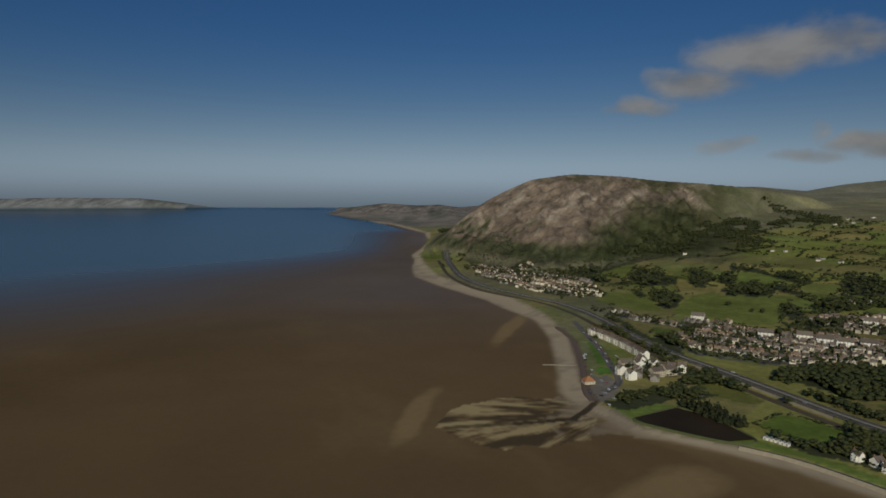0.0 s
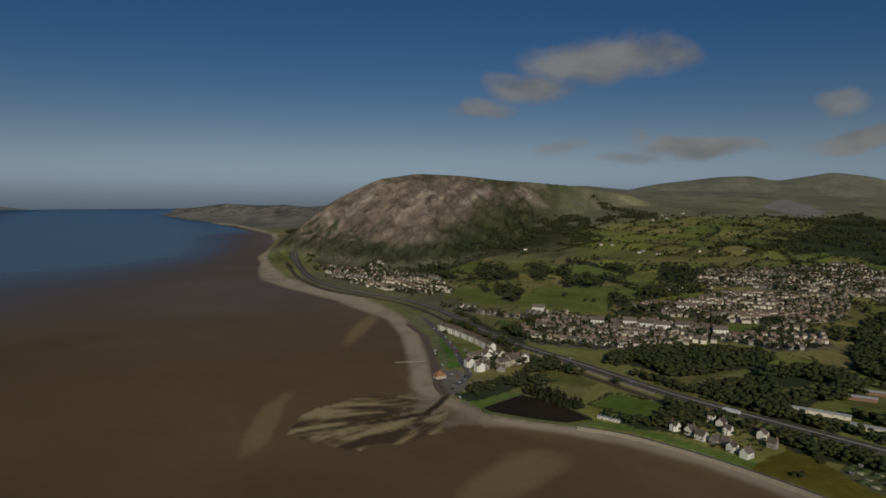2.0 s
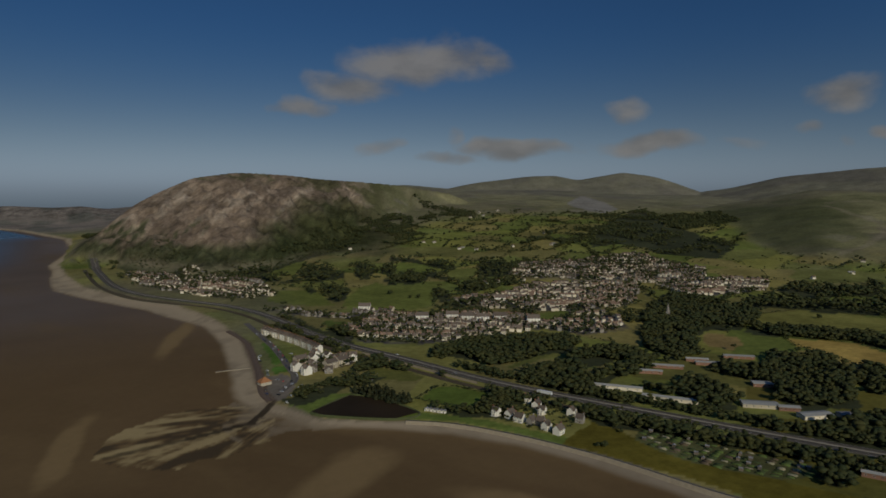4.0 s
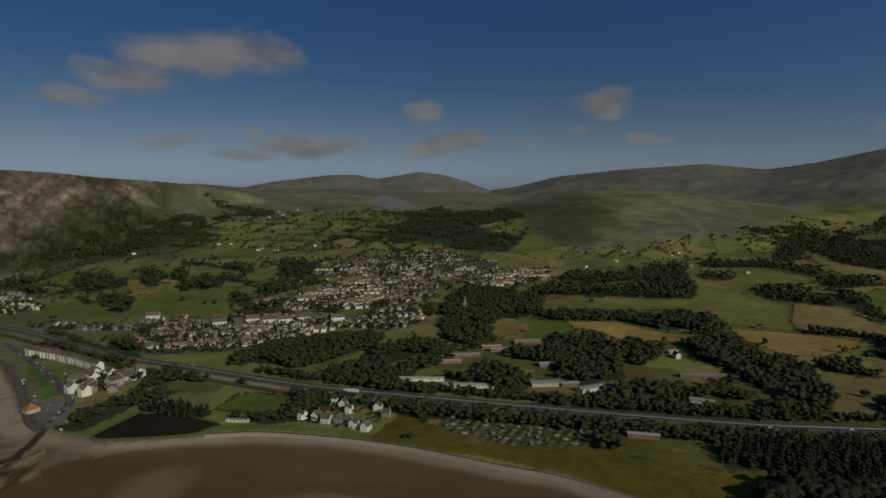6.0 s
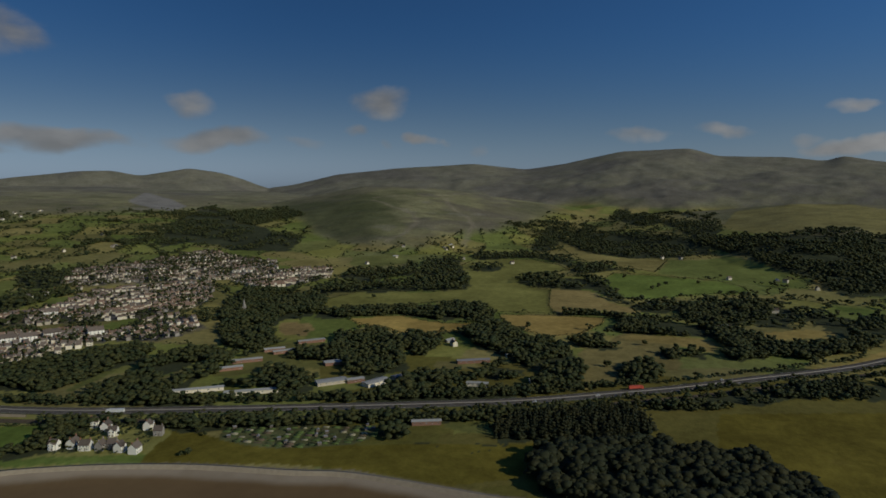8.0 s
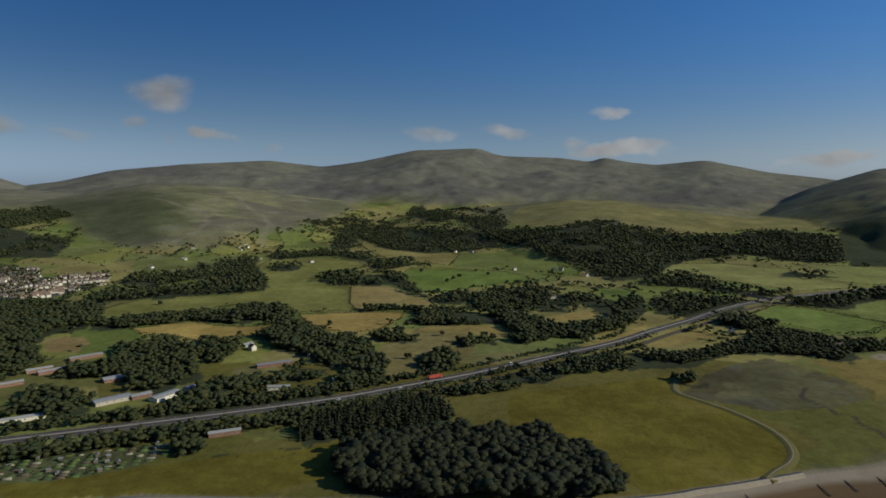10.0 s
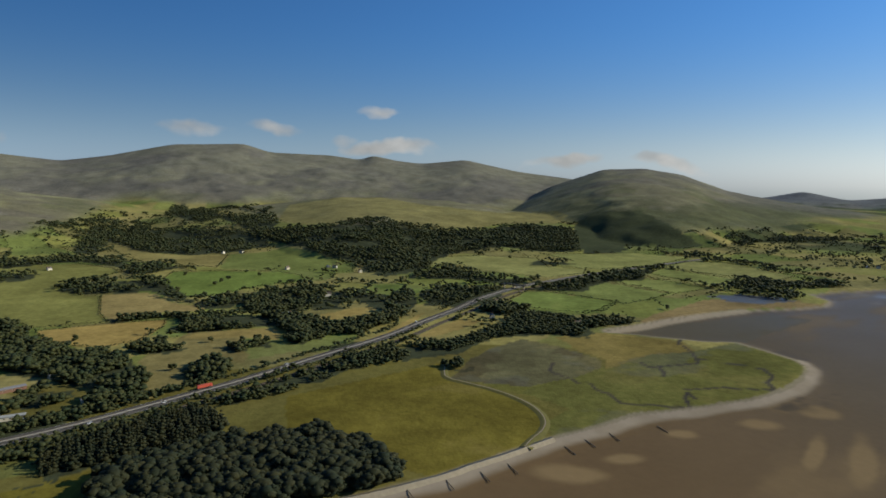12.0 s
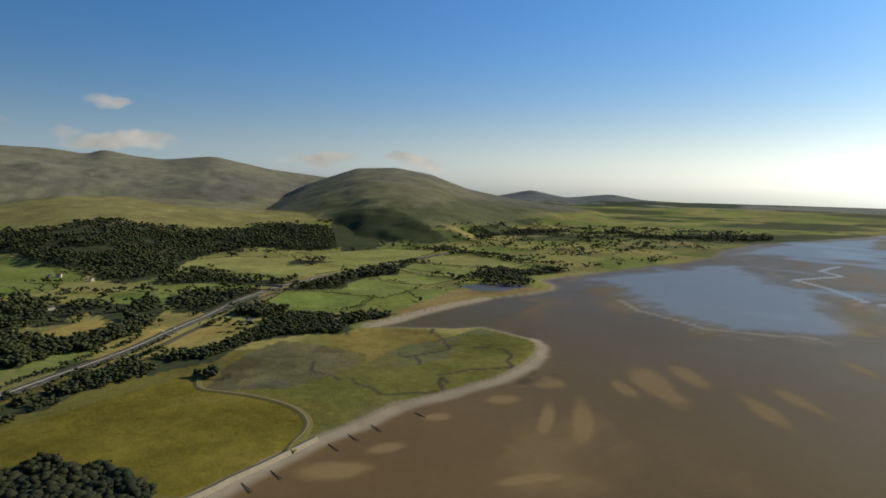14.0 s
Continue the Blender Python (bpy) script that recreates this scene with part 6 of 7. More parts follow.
class Kind:
    """Builds a thing once and copies it for every further place."""
    def __init__(self, make):
        self.make, self.made = make, None

    def put(self, m):
        if self.made is None:
            self.made = self.make()
            self.made.matrix_basis = m
            self.parts = [(o, list(o.children)) for o in self.made.children]
            return self.made
        twin = self.made.copy()
        scene.collection.objects.link(twin)
        twin.matrix_basis = m
        for o, under in self.parts:
            c = o.copy()
            scene.collection.objects.link(c)
            c.parent = twin
            for q in under:
                e = q.copy()
                scene.collection.objects.link(e)
                e.parent = c
        return twin


def bearing_to_sea(x, y):
    return math.degrees(math.atan2(y, x)) - 90


_g = "houses of the town"
FAR_HOUSES = [Kind(lambda: house(9, 8, 2, WHITE, SLATE, "white rendered house with a grey slate roof", group=_g, windows=2, door=False)),
              Kind(lambda: house(8, 8, 2, STONE, SLATE, "grey stone terraced house with a slate roof", group=_g, windows=1, chimneys=2, door=False)),
              Kind(lambda: house(10, 8, 2, CREAM, TILE, "cream rendered house with a brown tiled roof", group=_g, windows=2, door=False)),
              Kind(lambda: house(8.5, 8, 2, WHITE, TILE, "white gabled house with a brown tiled roof", group=_g, windows=2, gable_front=True, door=False)),
              Kind(lambda: house(8, 7.5, 2, BRICK, SLATE, "red brick terraced house with a slate roof", group=_g, windows=1, chimneys=2, door=False))]
BUNGALOW = Kind(lambda: house(12, 8, 1, WHITE, TILE, "low white bungalow with a brown tiled roof", "bungalow", "bungalows", windows=2, door=False))
NEAR_HOUSES = [Kind(lambda: house(9, 8.5, 2, WHITE, SLATE, "white rendered house with bay and slate roof", group=_g, windows=3, bay=True)),
               Kind(lambda: house(8, 8.5, 2, STONE, SLATE, "grey stone terraced house with tall chimneys", group=_g, windows=2, chimneys=2)),
               Kind(lambda: house(10, 8.5, 2, CREAM, SLATE, "cream rendered house with a slate roof", group=_g, windows=3, gable_front=True)),
               Kind(lambda: house(8, 8, 2, BRICK, TILE, "red brick house with a brown tiled roof", group=_g, windows=2))]

# ---- the road and the railway ----
def along(line, step=8.0):
    """Places and headings along a rounded line."""
    p = np.array(line, float)
    p = np.concatenate([[2 * p[0] - p[1]], p, [2 * p[-1] - p[-2]]])
    out = []
    for k in range(1, len(p) - 2):
        n = max(2, int(np.hypot(*(p[k + 1] - p[k])) / step))
        for j in range(n):
            u = j / n
            a, b, c, d = p[k - 1:k + 3]
            out.append(0.5 * (2 * b + (c - a) * u + (2 * a - 5 * b + 4 * c - d) * u * u + (3 * b - a - 3 * c + d) * u ** 3))
    out.append(p[-2])
    out = np.array(out)
    way = np.gradient(out, axis=0)
    way /= np.hypot(way[:, 0], way[:, 1])[:, None]
    return out, np.column_stack([way[:, 1], -way[:, 0]])


def levels(pts, side, half, smooth_n=9):
    """An even grade for a way along the ground, no lower than the ground beside it."""
    z = np.max([height(pts[:, 0] + side[:, 0] * o, pts[:, 1] + side[:, 1] * o)[0] for o in (-half, 0, half)], axis=0)
    bell = np.hanning(smooth_n + 2)[1:-1]
    pad = np.concatenate([np.full(smooth_n // 2, z[0]), z, np.full(smooth_n // 2, z[-1])])
    return np.maximum(np.convolve(pad, bell / bell.sum(), "valid"), z - 0.2)


def ribbon(name, pts, side, z, profile, mat, label="", category="", parent=None, kind="structure"):
    """A profile of (offset, height) drawn along a way."""
    prof = np.array(profile, float)
    co = np.concatenate([np.column_stack([pts + side * o, z + h]) for o, h in prof])
    n, m = len(pts), len(prof)
    q = []
    for a in range(m - 1):
        i = np.arange(n - 1)
        q.append(np.stack([a * n + i, a * n + i + 1, (a + 1) * n + i + 1, (a + 1) * n + i], -1))
    me = mesh_from(name, co, np.concatenate(q), [mat], smooth_faces=False)
    ob = new(name, me)
    if parent:
        ob.parent = parent
        return tagged(ob, label)
    return tagged(ob, label, category, kind=kind)


road_pts, road_side = along(LINES["road"])
road_z = levels(road_pts, road_side, 14, 15) + 0.5
road = ribbon("road", road_pts, road_side, road_z, [(-13, -2.6), (-9.0, 0), (-1.3, .12), (-1.2, .05), (1.2, .05), (1.3, .12), (9.0, 0), (13, -2.6)], TARMAC,
              "grey dual carriageway on a low embankment", "road")
ribbon("verge", road_pts, road_side, road_z, [(-15.5, -3.0), (-12.4, -1.9), (-8.8, .08)], VERGE, "rough grass bank", parent=road)
ribbon("verge", road_pts, road_side, road_z, [(8.8, .08), (12.4, -1.9), (15.5, -3.0)], VERGE, "rough grass bank", parent=road)
ribbon("central_barrier", road_pts, road_side, road_z, [(-.25, .06), (-.15, .8), (.15, .8), (.25, .06)], STONE, "pale barrier between the carriageways", parent=road)
for o in (-8.4, -1.9, 1.9, 8.4):
    ribbon("edge_line", road_pts, road_side, road_z + .13, [(o - .08, .03), (o + .08, .03)], WORN, "worn white edge line", parent=road)
dv, df = [], []
for o in (-5.5, 5.5):
    for k in range(0, len(road_pts) - 1, 2):
        a, b = road_pts[k], road_pts[k] + (road_pts[k + 1] - road_pts[k]) * .45
        s = road_side[k] * .1
        n = len(dv)
        for q, w in ((a - s, k), (b - s, k), (b + s, k), (a + s, k)):
            dv.append((*(q + road_side[k] * o), road_z[w] + .16))
        df.append((n, n + 1, n + 2, n + 3))
ob = new("lane_marking", mesh_from("lane_marking", np.array(dv), np.array(df), [WORN], False))
ob.parent = road
tagged(ob, "dashed white lane lines", kind="stuff")

# the railway runs between the road and the shore
rail_pts = road_pts[14:-40] - road_side[14:-40] * -27
rail_side = road_side[14:-40]
rail_z = levels(rail_pts, rail_side, 4, 15) + 0.3
railway = ribbon("railway", rail_pts, rail_side, rail_z, [(-7, -2), (-4.6, 0), (4.6, 0), (7, -2)], BALLAST, "double railway track on pale ballast", "railway")
for o in (-2.9, -1.45, 1.45, 2.9):
    ribbon("rail", rail_pts, rail_side, rail_z, [(o - .06, .05), (o - .05, .25), (o + .05, .25), (o + .06, .05)], RUST, parent=railway)

# tree belts that hug the road and the railway
brng = np.random.default_rng(8)
for lo, hi, n, tall, y0, y1 in ((-29, -15, 1500, (6, 10), 90, 640), (14.5, 20, 700, (3.5, 6.5), -300, 560), (33, 47, 1500, (7, 11), 110, 545), (33, 41, 500, (5, 9), -260, 110), (-24, -15, 500, (4, 8), -420, 90)):
    i = brng.integers(6, len(road_pts) - 30, n * 2)
    o = brng.uniform(lo, hi, n * 2)
    px, py = (road_pts[i] + road_side[i] * o[:, None] + brng.uniform(-3, 3, (n * 2, 2))).T
    k = (fbm(px, py, 110, 3, 160) > -.2) & (py < y1) & (py > y0) & off_ways(px, py, 13.5)
    for f in ("pitch", "carpark", "allot", "gardens", "hay_e", "hay_f"):
        k &= ~inside(px, py, np.array(FIELDS[f], float))
    px, py = px[k], py[k]
    forest("roadside_trees", px, py, brng.uniform(*tall, len(px)), MID_TREES if lo > 30 else FAR_TREES, LEAF, "dark belt of trees beside the dual carriageway", "trees")

# the yard wall of pale concrete where the railway passes the fields
_w = np.flatnonzero((road_pts[:, 1] > 575) & (road_pts[:, 1] < 760))
wall_pts, wall_side = road_pts[_w] + road_side[_w] * 16.5, road_side[_w]
ribbon("retaining_wall", wall_pts, wall_side, levels(wall_pts, wall_side, 2) , [(-.6, -1), (-.5, 2.4), (.5, 2.4), (.6, -3)], CONCRETE, "pale concrete retaining wall beside the railway", "wall")

# ---- sea wall, path, flood bank and groynes ----
shore = [p for p in WEST_SHORE if -215 < p[1] < 520]
sw_pts, sw_side = along(shore, 9.0)
sw_z = np.full(len(sw_pts), 4.0)
inland = -sw_side if (sw_side[len(sw_side) // 2] @ np.array([1.0, 0])) < 0 else sw_side
sea_wall = ribbon("sea_wall", sw_pts, inland, sw_z, [(-4, -2.4), (-1.6, .1), (-1.1, .6), (-.6, .6), (-.5, .3), (1.8, .25), (2.0, -1.2)], CONCRETE,
                  "weathered concrete sea wall with a path behind", "sea wall")
bank_pts, bank_side = along(LINES["bank"], 7.0)
ribbon("flood_bank", bank_pts, bank_side, levels(bank_pts, bank_side, 5), [(-6, -.6), (-1.4, 1.1), (1.4, 1.1), (6, -.6)], BANK, "curved grassy flood bank round the pasture", "bank")
ribbon("bank_path", bank_pts, bank_side, levels(bank_pts, bank_side, 5), [(-.5, 1.14), (.5, 1.14)], PATH, "pale worn path along the bank", "path")
prom_pts, prom_side = along(LINES["prom"], 9.0)
ribbon("promenade", prom_pts, prom_side, levels(prom_pts, prom_side, 5) + .3, [(-3.4, -1.5), (-2.6, .1), (2.6, .1), (3.4, -1.5)], PROM, "broad paved promenade above the shingle", "promenade")


STREET = [(217, 1012), (215, 908), (213, 828), (206, 749), (198, 686), (173, 649)]
street_pts, street_side = along(STREET, 9.0)
ribbon("street", street_pts, street_side, levels(street_pts, street_side, 4) + .25, [(-5, -1.2), (-4.2, .05), (-3.0, .12), (-2.9, 0), (2.9, 0), (3.0, .12), (4.2, .05), (5, -1.2)], STREET_GREY, "grey seafront street between lawns and terrace", "street")


def groyne():
    root = tagged(new("groyne"), "low weathered timber groyne across the shingle", "groyne", "groynes")
    for k in range(9):
        bm = fresh()
        box(bm, -.16, .16, k * 1.9 - .16, k * 1.9 + .16, -1.5, .75 - k * .06)
        part("post", bm, WOOD, root)
    for k in range(2):
        bm = fresh()
        v = box(bm, .16, .28, -.2, 15.6, -.05 + k * .32, .22 + k * .32)
        for q in v:
            if q.co.y > 0:
                q.co.z -= .5
        part("plank", bm, WOOD, root)
    return root


groynes = Kind(groyne)
for gx_, gy_, turn in ((431, -106, 100), (438, -134, 100), (446, -158, 100), (468, -214, 98), (477, -236, 98), (485, -262, 96), (492, -312, 94), (424, -76, 102), (418, -48, 102)):
    groynes.put(pose(gx_ - 4, gy_, ground_at(gx_ - 9, gy_) + .3, 0, 0, turn))

# ---- the boating pond ----
pond_line = FIELDS["pond"]
pc = np.array(pond_line, float).mean(0)
pond = tagged(new("pond"), "dark still boating pond in a grass bank", "pond")
bm = fresh()
bm.faces.new([bm.verts.new((x, y, 5.0)) for x, y in pond_line])
part("pond_water", bm, POND, pond, "dark still water")
kerb_pts = np.array(list(pond_line) + [pond_line[0]], float)
kp, ks = along(kerb_pts, 6.0)
ribbon("kerb", kp, ks, np.full(len(kp), 5.0), [(-2.0, -1.5), (-.25, .15), (.25, .15), (2.0, -1.5)], VERGE, "low grassy bank", parent=pond)

# ---- houses ----
rng = random.Random(21)


def rows(area, kinds, angle, row_gap, unit_gap, skip=0.15, bend=0.0, loose=2.0):
    poly = TOWN_AREAS[area]
    c = poly.mean(0)
    ca, sa = math.cos(radians(angle)), math.sin(radians(angle))
    span = float(np.ptp(poly, axis=0).max())
    k = -span
    while k < span:
        j = -span
        style = rng.choice(kinds)
        while j < span:
            x = c[0] + ca * j - sa * (k + bend * math.sin(j / 60)) + rng.uniform(-loose, loose) * .4
            y = c[1] + sa * j + ca * (k + bend * math.sin(j / 60)) + rng.uniform(-loose, loose) * .4
            swing = 170 * float(fbm(np.array([x]), np.array([y]), 170, 2, 151)[0])
            x, y = x + 10 * math.sin(y / 37 + k), y + 10 * math.sin(x / 43 + k)
            if rng.random() < 0.3:
                style = rng.choice(kinds)
            j += unit_gap * rng.uniform(.95, 1.2)
            if rng.random() < skip or not inside(np.array([x]), np.array([y]), poly)[0] or not off_ways(np.array([x]), np.array([y]), 30)[0]:
                continue
            style.put(pose(x, y, footing(x, y, 4.5) + .4, 0, 0, angle + swing + rng.uniform(-6, 6) + (180 if rng.random() < .25 else 0)))
        k += row_gap * rng.uniform(.9, 1.1)


rows("lower_town", [NEAR_HOUSES[0], NEAR_HOUSES[0], NEAR_HOUSES[1], NEAR_HOUSES[2], FAR_HOUSES[3], FAR_HOUSES[2], FAR_HOUSES[0]], -42, 21, 9.2, 0.16, 6, loose=5)
FAR_PLACES = []


class Afar:
    """Stands in for a kind whose houses are too far off to be told apart: notes the place only."""
    def __init__(self, wall, roof, w, d, h):
        self.spec = (wall, roof, w, d, h)

    def put(self, m):
        FAR_PLACES.append((self.spec, m))


AFAR = [Afar(0, 4, 7.5, 6.5, 4.7), Afar(0, 4, 6.5, 6.5, 4.7), Afar(2, 5, 8, 6.5, 4.6), Afar(0, 5, 7.5, 6.5, 4.6), Afar(2, 4, 6.5, 7, 4.8), Afar(1, 4, 6.5, 6.5, 4.6), Afar(0, 5, 9.5, 6.5, 2.6), Afar(2, 4, 7, 6.5, 4.7)]
rows("upper_town", AFAR, -48, 27, 9.0, 0.2, 10, loose=6)
rows("mid_town", AFAR, -35, 25, 11, 0.3, 6, loose=8)
rows("church_town", AFAR, -40, 22, 9.5, 0.25, 6, loose=6)
rows("east_town", AFAR, -40, 22, 8.8, 0.2, 6, loose=5)
rows("north_village", AFAR, -62, 24, 9.5, 0.33, 8, loose=8)
rows("station_row", FAR_HOUSES[:3], -46, 22, 9, 0.2, 4)

fv, fq, fm = [], [], []
for (wall, roof, w, d, h), m in FAR_PLACES:
    top = h + d * .36
    local = [(-w / 2, -d / 2, -2), (w / 2, -d / 2, -2), (w / 2, d / 2, -2), (-w / 2, d / 2, -2), (-w / 2, -d / 2, h), (w / 2, -d / 2, h), (w / 2, d / 2, h), (-w / 2, d / 2, h),
             (-w / 2, 0, top), (w / 2, 0, top), (-w / 2 - .3, -d / 2 - .4, h - .2), (w / 2 + .3, -d / 2 - .4, h - .2), (w / 2 + .3, 0, top + .2), (-w / 2 - .3, 0, top + .2),
             (w / 2 + .3, d / 2 + .4, h - .2), (-w / 2 - .3, d / 2 + .4, h - .2),
             (w / 2 - 1.1, -.4, top - .6), (w / 2 - .1, -.4, top - .6), (w / 2 - .1, .4, top - .6), (w / 2 - 1.1, .4, top - .6),
             (w / 2 - 1.1, -.4, top + 1.3), (w / 2 - .1, -.4, top + 1.3), (w / 2 - .1, .4, top + 1.3), (w / 2 - 1.1, .4, top + 1.3)]
    n = len(fv)
    fv += [tuple(m @ Vector(p)) for p in local]
    for f, k in (((0, 1, 5, 4), wall), ((1, 2, 6, 5), wall), ((2, 3, 7, 6), wall), ((3, 0, 4, 7), wall), ((4, 5, 9, 8), wall), ((6, 7, 8, 9), wall), ((5, 6, 9, 9), wall), ((7, 4, 8, 8), wall),
                 ((10, 11, 12, 13), roof), ((13, 12, 14, 15), roof), ((16, 17, 21, 20), 3), ((17, 18, 22, 21), 3), ((18, 19, 23, 22), 3), ((19, 16, 20, 23), 3), ((20, 21, 22, 23), 3)):
        fq.append([n + i for i in f])
        fm.append(k)
me = bpy.data.meshes.new("far_houses")
me.from_pydata(fv, [], [tuple(dict.fromkeys(f)) for f in fq])
for m in (WHITE, STONE, CREAM, BRICK, SLATE, TILE):
    me.materials.append(m)
me.polygons.foreach_set("material_index", fm)
tagged(new("far_houses", me), "crowded white and stone houses of the upper town", "houses", kind="stuff")

# the tall terrace along the green, and the hotels
TERRACE = [Kind(lambda: house(7.6, 11, 3, CREAM, SLATE, "tall cream seafront terrace house with bay windows", "house", "seafront terrace", 0.8, 2, 2, True)),
           Kind(lambda: house(7.6, 11, 3, LIT_WHITE, SLATE, "tall white seafront terrace house with bay windows", "house", "seafront terrace", 0.8, 2, 2, True))]
for k in range(23):
    u = k / 22
    x, y = 224 + 33 * u + 5 * math.sin(u * 3), 923 - 138 * u
    TERRACE[1 if k % 3 else 0].put(pose(x, y, footing(x, y, 4) + .4, 0, 0, -76))
HOTEL = Kind(lambda: house(19, 12, 3, CREAM, SLATE, "large cream seafront hotel with rows of windows", "hotel", "seafront hotels", 0.7, 5, 2))
WHITE_BLOCK = Kind(lambda: house(25, 15, 4, LIT_WHITE, SLATE, "tall white guest house with a slate roof", "guest house", "guest houses", 0.75, 4, 2))
for x, y, a in ((221, 742, 15), (246, 708, 20), (263, 716, 20)):
    HOTEL.put(pose(x, y, footing(x, y, 7) + .4, 0, 0, a))
for x, y, a in ((465, 898, -28), (512, 884, -28), (527, 862, -28), (545, 846, -28), (572, 838, -28), (606, 796, -28),
                (417, 1019, -30), (667, 976, -35)):
    WHITE_BLOCK.put(pose(x, y, footing(x, y, 7) + .4, 0, 0, a))
GUEST = Kind(lambda: house(12, 11, 3, LIT_WHITE, SLATE, "white seafront guest house with a slate roof", "guest house", "guest houses", 0.8, 3, 2, gable_front=True))
for x, y, a in ((214, 696, -70), (243, 757, -75), (255, 744, -70), (236, 742, -70), (270, 728, -20), (282, 728, -20), (208, 716, -75)):
    GUEST.put(pose(x, y, footing(x, y, 5) + .4, 0, 0, a))
VILLA = Kind(lambda: house(12, 9, 2, STONE, SLATE, "grey stone villa with tall chimneys", "villa", "villas", 0.8, 3, 2, gable_front=True))
for x, y, a in ((578, 822, -30), (593, 815, -30), (640, 779, -30), (647, 1057, -30), (250, 772, -75), (262, 738, -20), (230, 726, -75), (224, 704, -20), (238, 690, -20)):
    VILLA.put(pose(x, y, footing(x, y, 5) + .4, 0, 0, a))

# the row of cottages by the shore
COTTAGES = [Kind(lambda: house(11, 8.5, 2, LIT_WHITE, SLATE, "white gabled shore cottage with a slate roof", "cottage", "shore cottages", 0.95, 3, 2)),
            Kind(lambda: house(9, 8, 2, LIT_WHITE, SLATE, "white shore cottage with a gabled front", "cottage", "shore cottages", 0.95, 2, 1, True)),
            Kind(lambda: house(9, 8, 2, STONE, SLATE, "grey pebbledashed shore cottage with two chimneys", "cottage", "shore cottages", 0.95, 2, 2))]
for n, (x, y, a, kind) in enumerate(((326, 482, 20, 1), (334, 471, 110, 0), (335, 458, 25, 0), (340, 447, 110, 2), (346, 441, 20, 2), (344, 431, 110, 1), (347, 418, 110, 0),
                                     (373, 496, 30, 1), (371, 480, 120, 0), (365, 464, 30, 1), (387, 449, 120, 1), (381, 430, 30, 2))):
    COTTAGES[kind].put(pose(x, y, footing(x, y, 4) + .3, 0, 0, a - 90))
FARM = Kind(lambda: house(13, 8, 2, WHITE, SLATE, "white farmhouse with a slate roof among fields", "farmhouse", "farmhouses", 0.8, 3, 2))
BARN = Kind(lambda: house(18, 9, 1, STONE, SHEET, "low stone barn with a pale sheet roof", "barn", "barns", 0.5, 1, 0, door=False))
for n, (x, y) in enumerate(((762, 325), (951, 4), (936, -305), (1565, 839), (1584, 513), (1717, 898), (1768, 779), (720, 1874), (980, 1810), (986, 1661), (1020, 1620),
                            (1137, 1599), (1610, 2388), (1385, 2248), (1383, 1764), (1250, 1555), (769, 1182), (795, 1175), (826, 1190), (860, 1170), (950, 1826), (1570, 1719),
                            (1515, 2385), (1475, 2290), (1307, -1439), (1177, -70), (1536, 1), (1544, -109), (988, 12), (946, 4), (1006, -7), (975, -11), (1463, -160), (1159, 118), (1869, 173), (1868, 124), (1410, -312), (859, -411), (865, 681), (883, 677), (726, 469), (1425, 850), (1816, 781), (1610, 659))):
    FARM.put(pose(x, y, footing(x, y, 5) + .3, 0, 0, rng.uniform(0, 180)))
    if n % 3 == 0:
        BARN.put(pose(x + 18, y + 14, footing(x + 18, y + 14, 6) + .3, 0, 0, rng.uniform(0, 180)))


def shed(w, d, h, wall_mat, roof_mat, label, bays=5):
    """A long low block with a shallow roof, a row of windows and roof lights."""
    root = tagged(new("building"), label, "building", "hospital blocks")
    bm = fresh()
    box(bm, -w / 2, w / 2, -d / 2, d / 2, -2, h)
    part("wall", bm, wall_mat, root)
    bm = fresh()
    prism(bm, [(-d / 2 - .5, h), (d / 2 + .5, h), (d / 2 + .5, h + .25), (0, h + 1.3), (-d / 2 - .5, h + .25)], -w / 2 - .5, w / 2 + .5)
    bmesh.ops.rotate(bm, verts=bm.verts, matrix=Matrix.Rotation(radians(90), 3, "Z"))
    part("roof", bm, roof_mat, root)
    for k in range(bays):
        for s in (-1, 1):
            ob = part("window", WINDOW, None, root)
            ob.matrix_basis = pose((k + .5) / bays * w - w / 2, s * (d / 2 + .05), 1.1, 0, 0, 0 if s < 0 else 180)
    return root


for x, y, w, d, a, wm, rm in ((703, 507, 42, 12, -40, BRICK, SHEET), (646, 503, 40, 11, -38, BRICK, SHEET), (625, 420, 26, 18, -40, BRICK, SHEET), (561, 380, 38, 20, -40, CREAM, SHEET),
                              (576, 360, 22, 12, -40, BRICK, SHEET), (578, 336, 34, 18, -20, WHITE, SHEET), (607, 321, 24, 14, -30, CREAM, FELT), (699, 273, 46, 12, -55, BRICK, FELT),
                              (747, 234, 34, 11, -50, CREAM, SHEET), (654, 178, 30, 10, -62, WHITE, SHEET), (616, 236, 26, 9, -75, WHITE, SHEET), (495, 237, 30, 8, -60, BRICK, SHEET),
                              (552, 516, 44, 10, -42, BRICK, SHEET), (591, 518, 40, 10, -42, BRICK, SHEET), (646, 522, 30, 10, -42, BRICK, SHEET), (481, 486, 58, 10, -48, WHITE, SHEET), (499, 433, 62, 10, -52, WHITE, SHEET)):
    shed(w * .85, d * .65, 3.1, wm, rm, {BRICK: "long low brick block with a pale roof", WHITE: "long low white block with a pale sheet roof", CREAM: "low cream hospital block with a pale roof"}[wm]).matrix_basis = pose(x, y, footing(x, y, 8) + .5, 0, 0, a)

# church with a stone spire
church = tagged(new("church"), "grey stone church with a tall spire among trees", "church")
bm = fresh()
box(bm, -4, 4, -4, 4, -2, 18)
part("tower", bm, STONE, church)
bm = fresh()
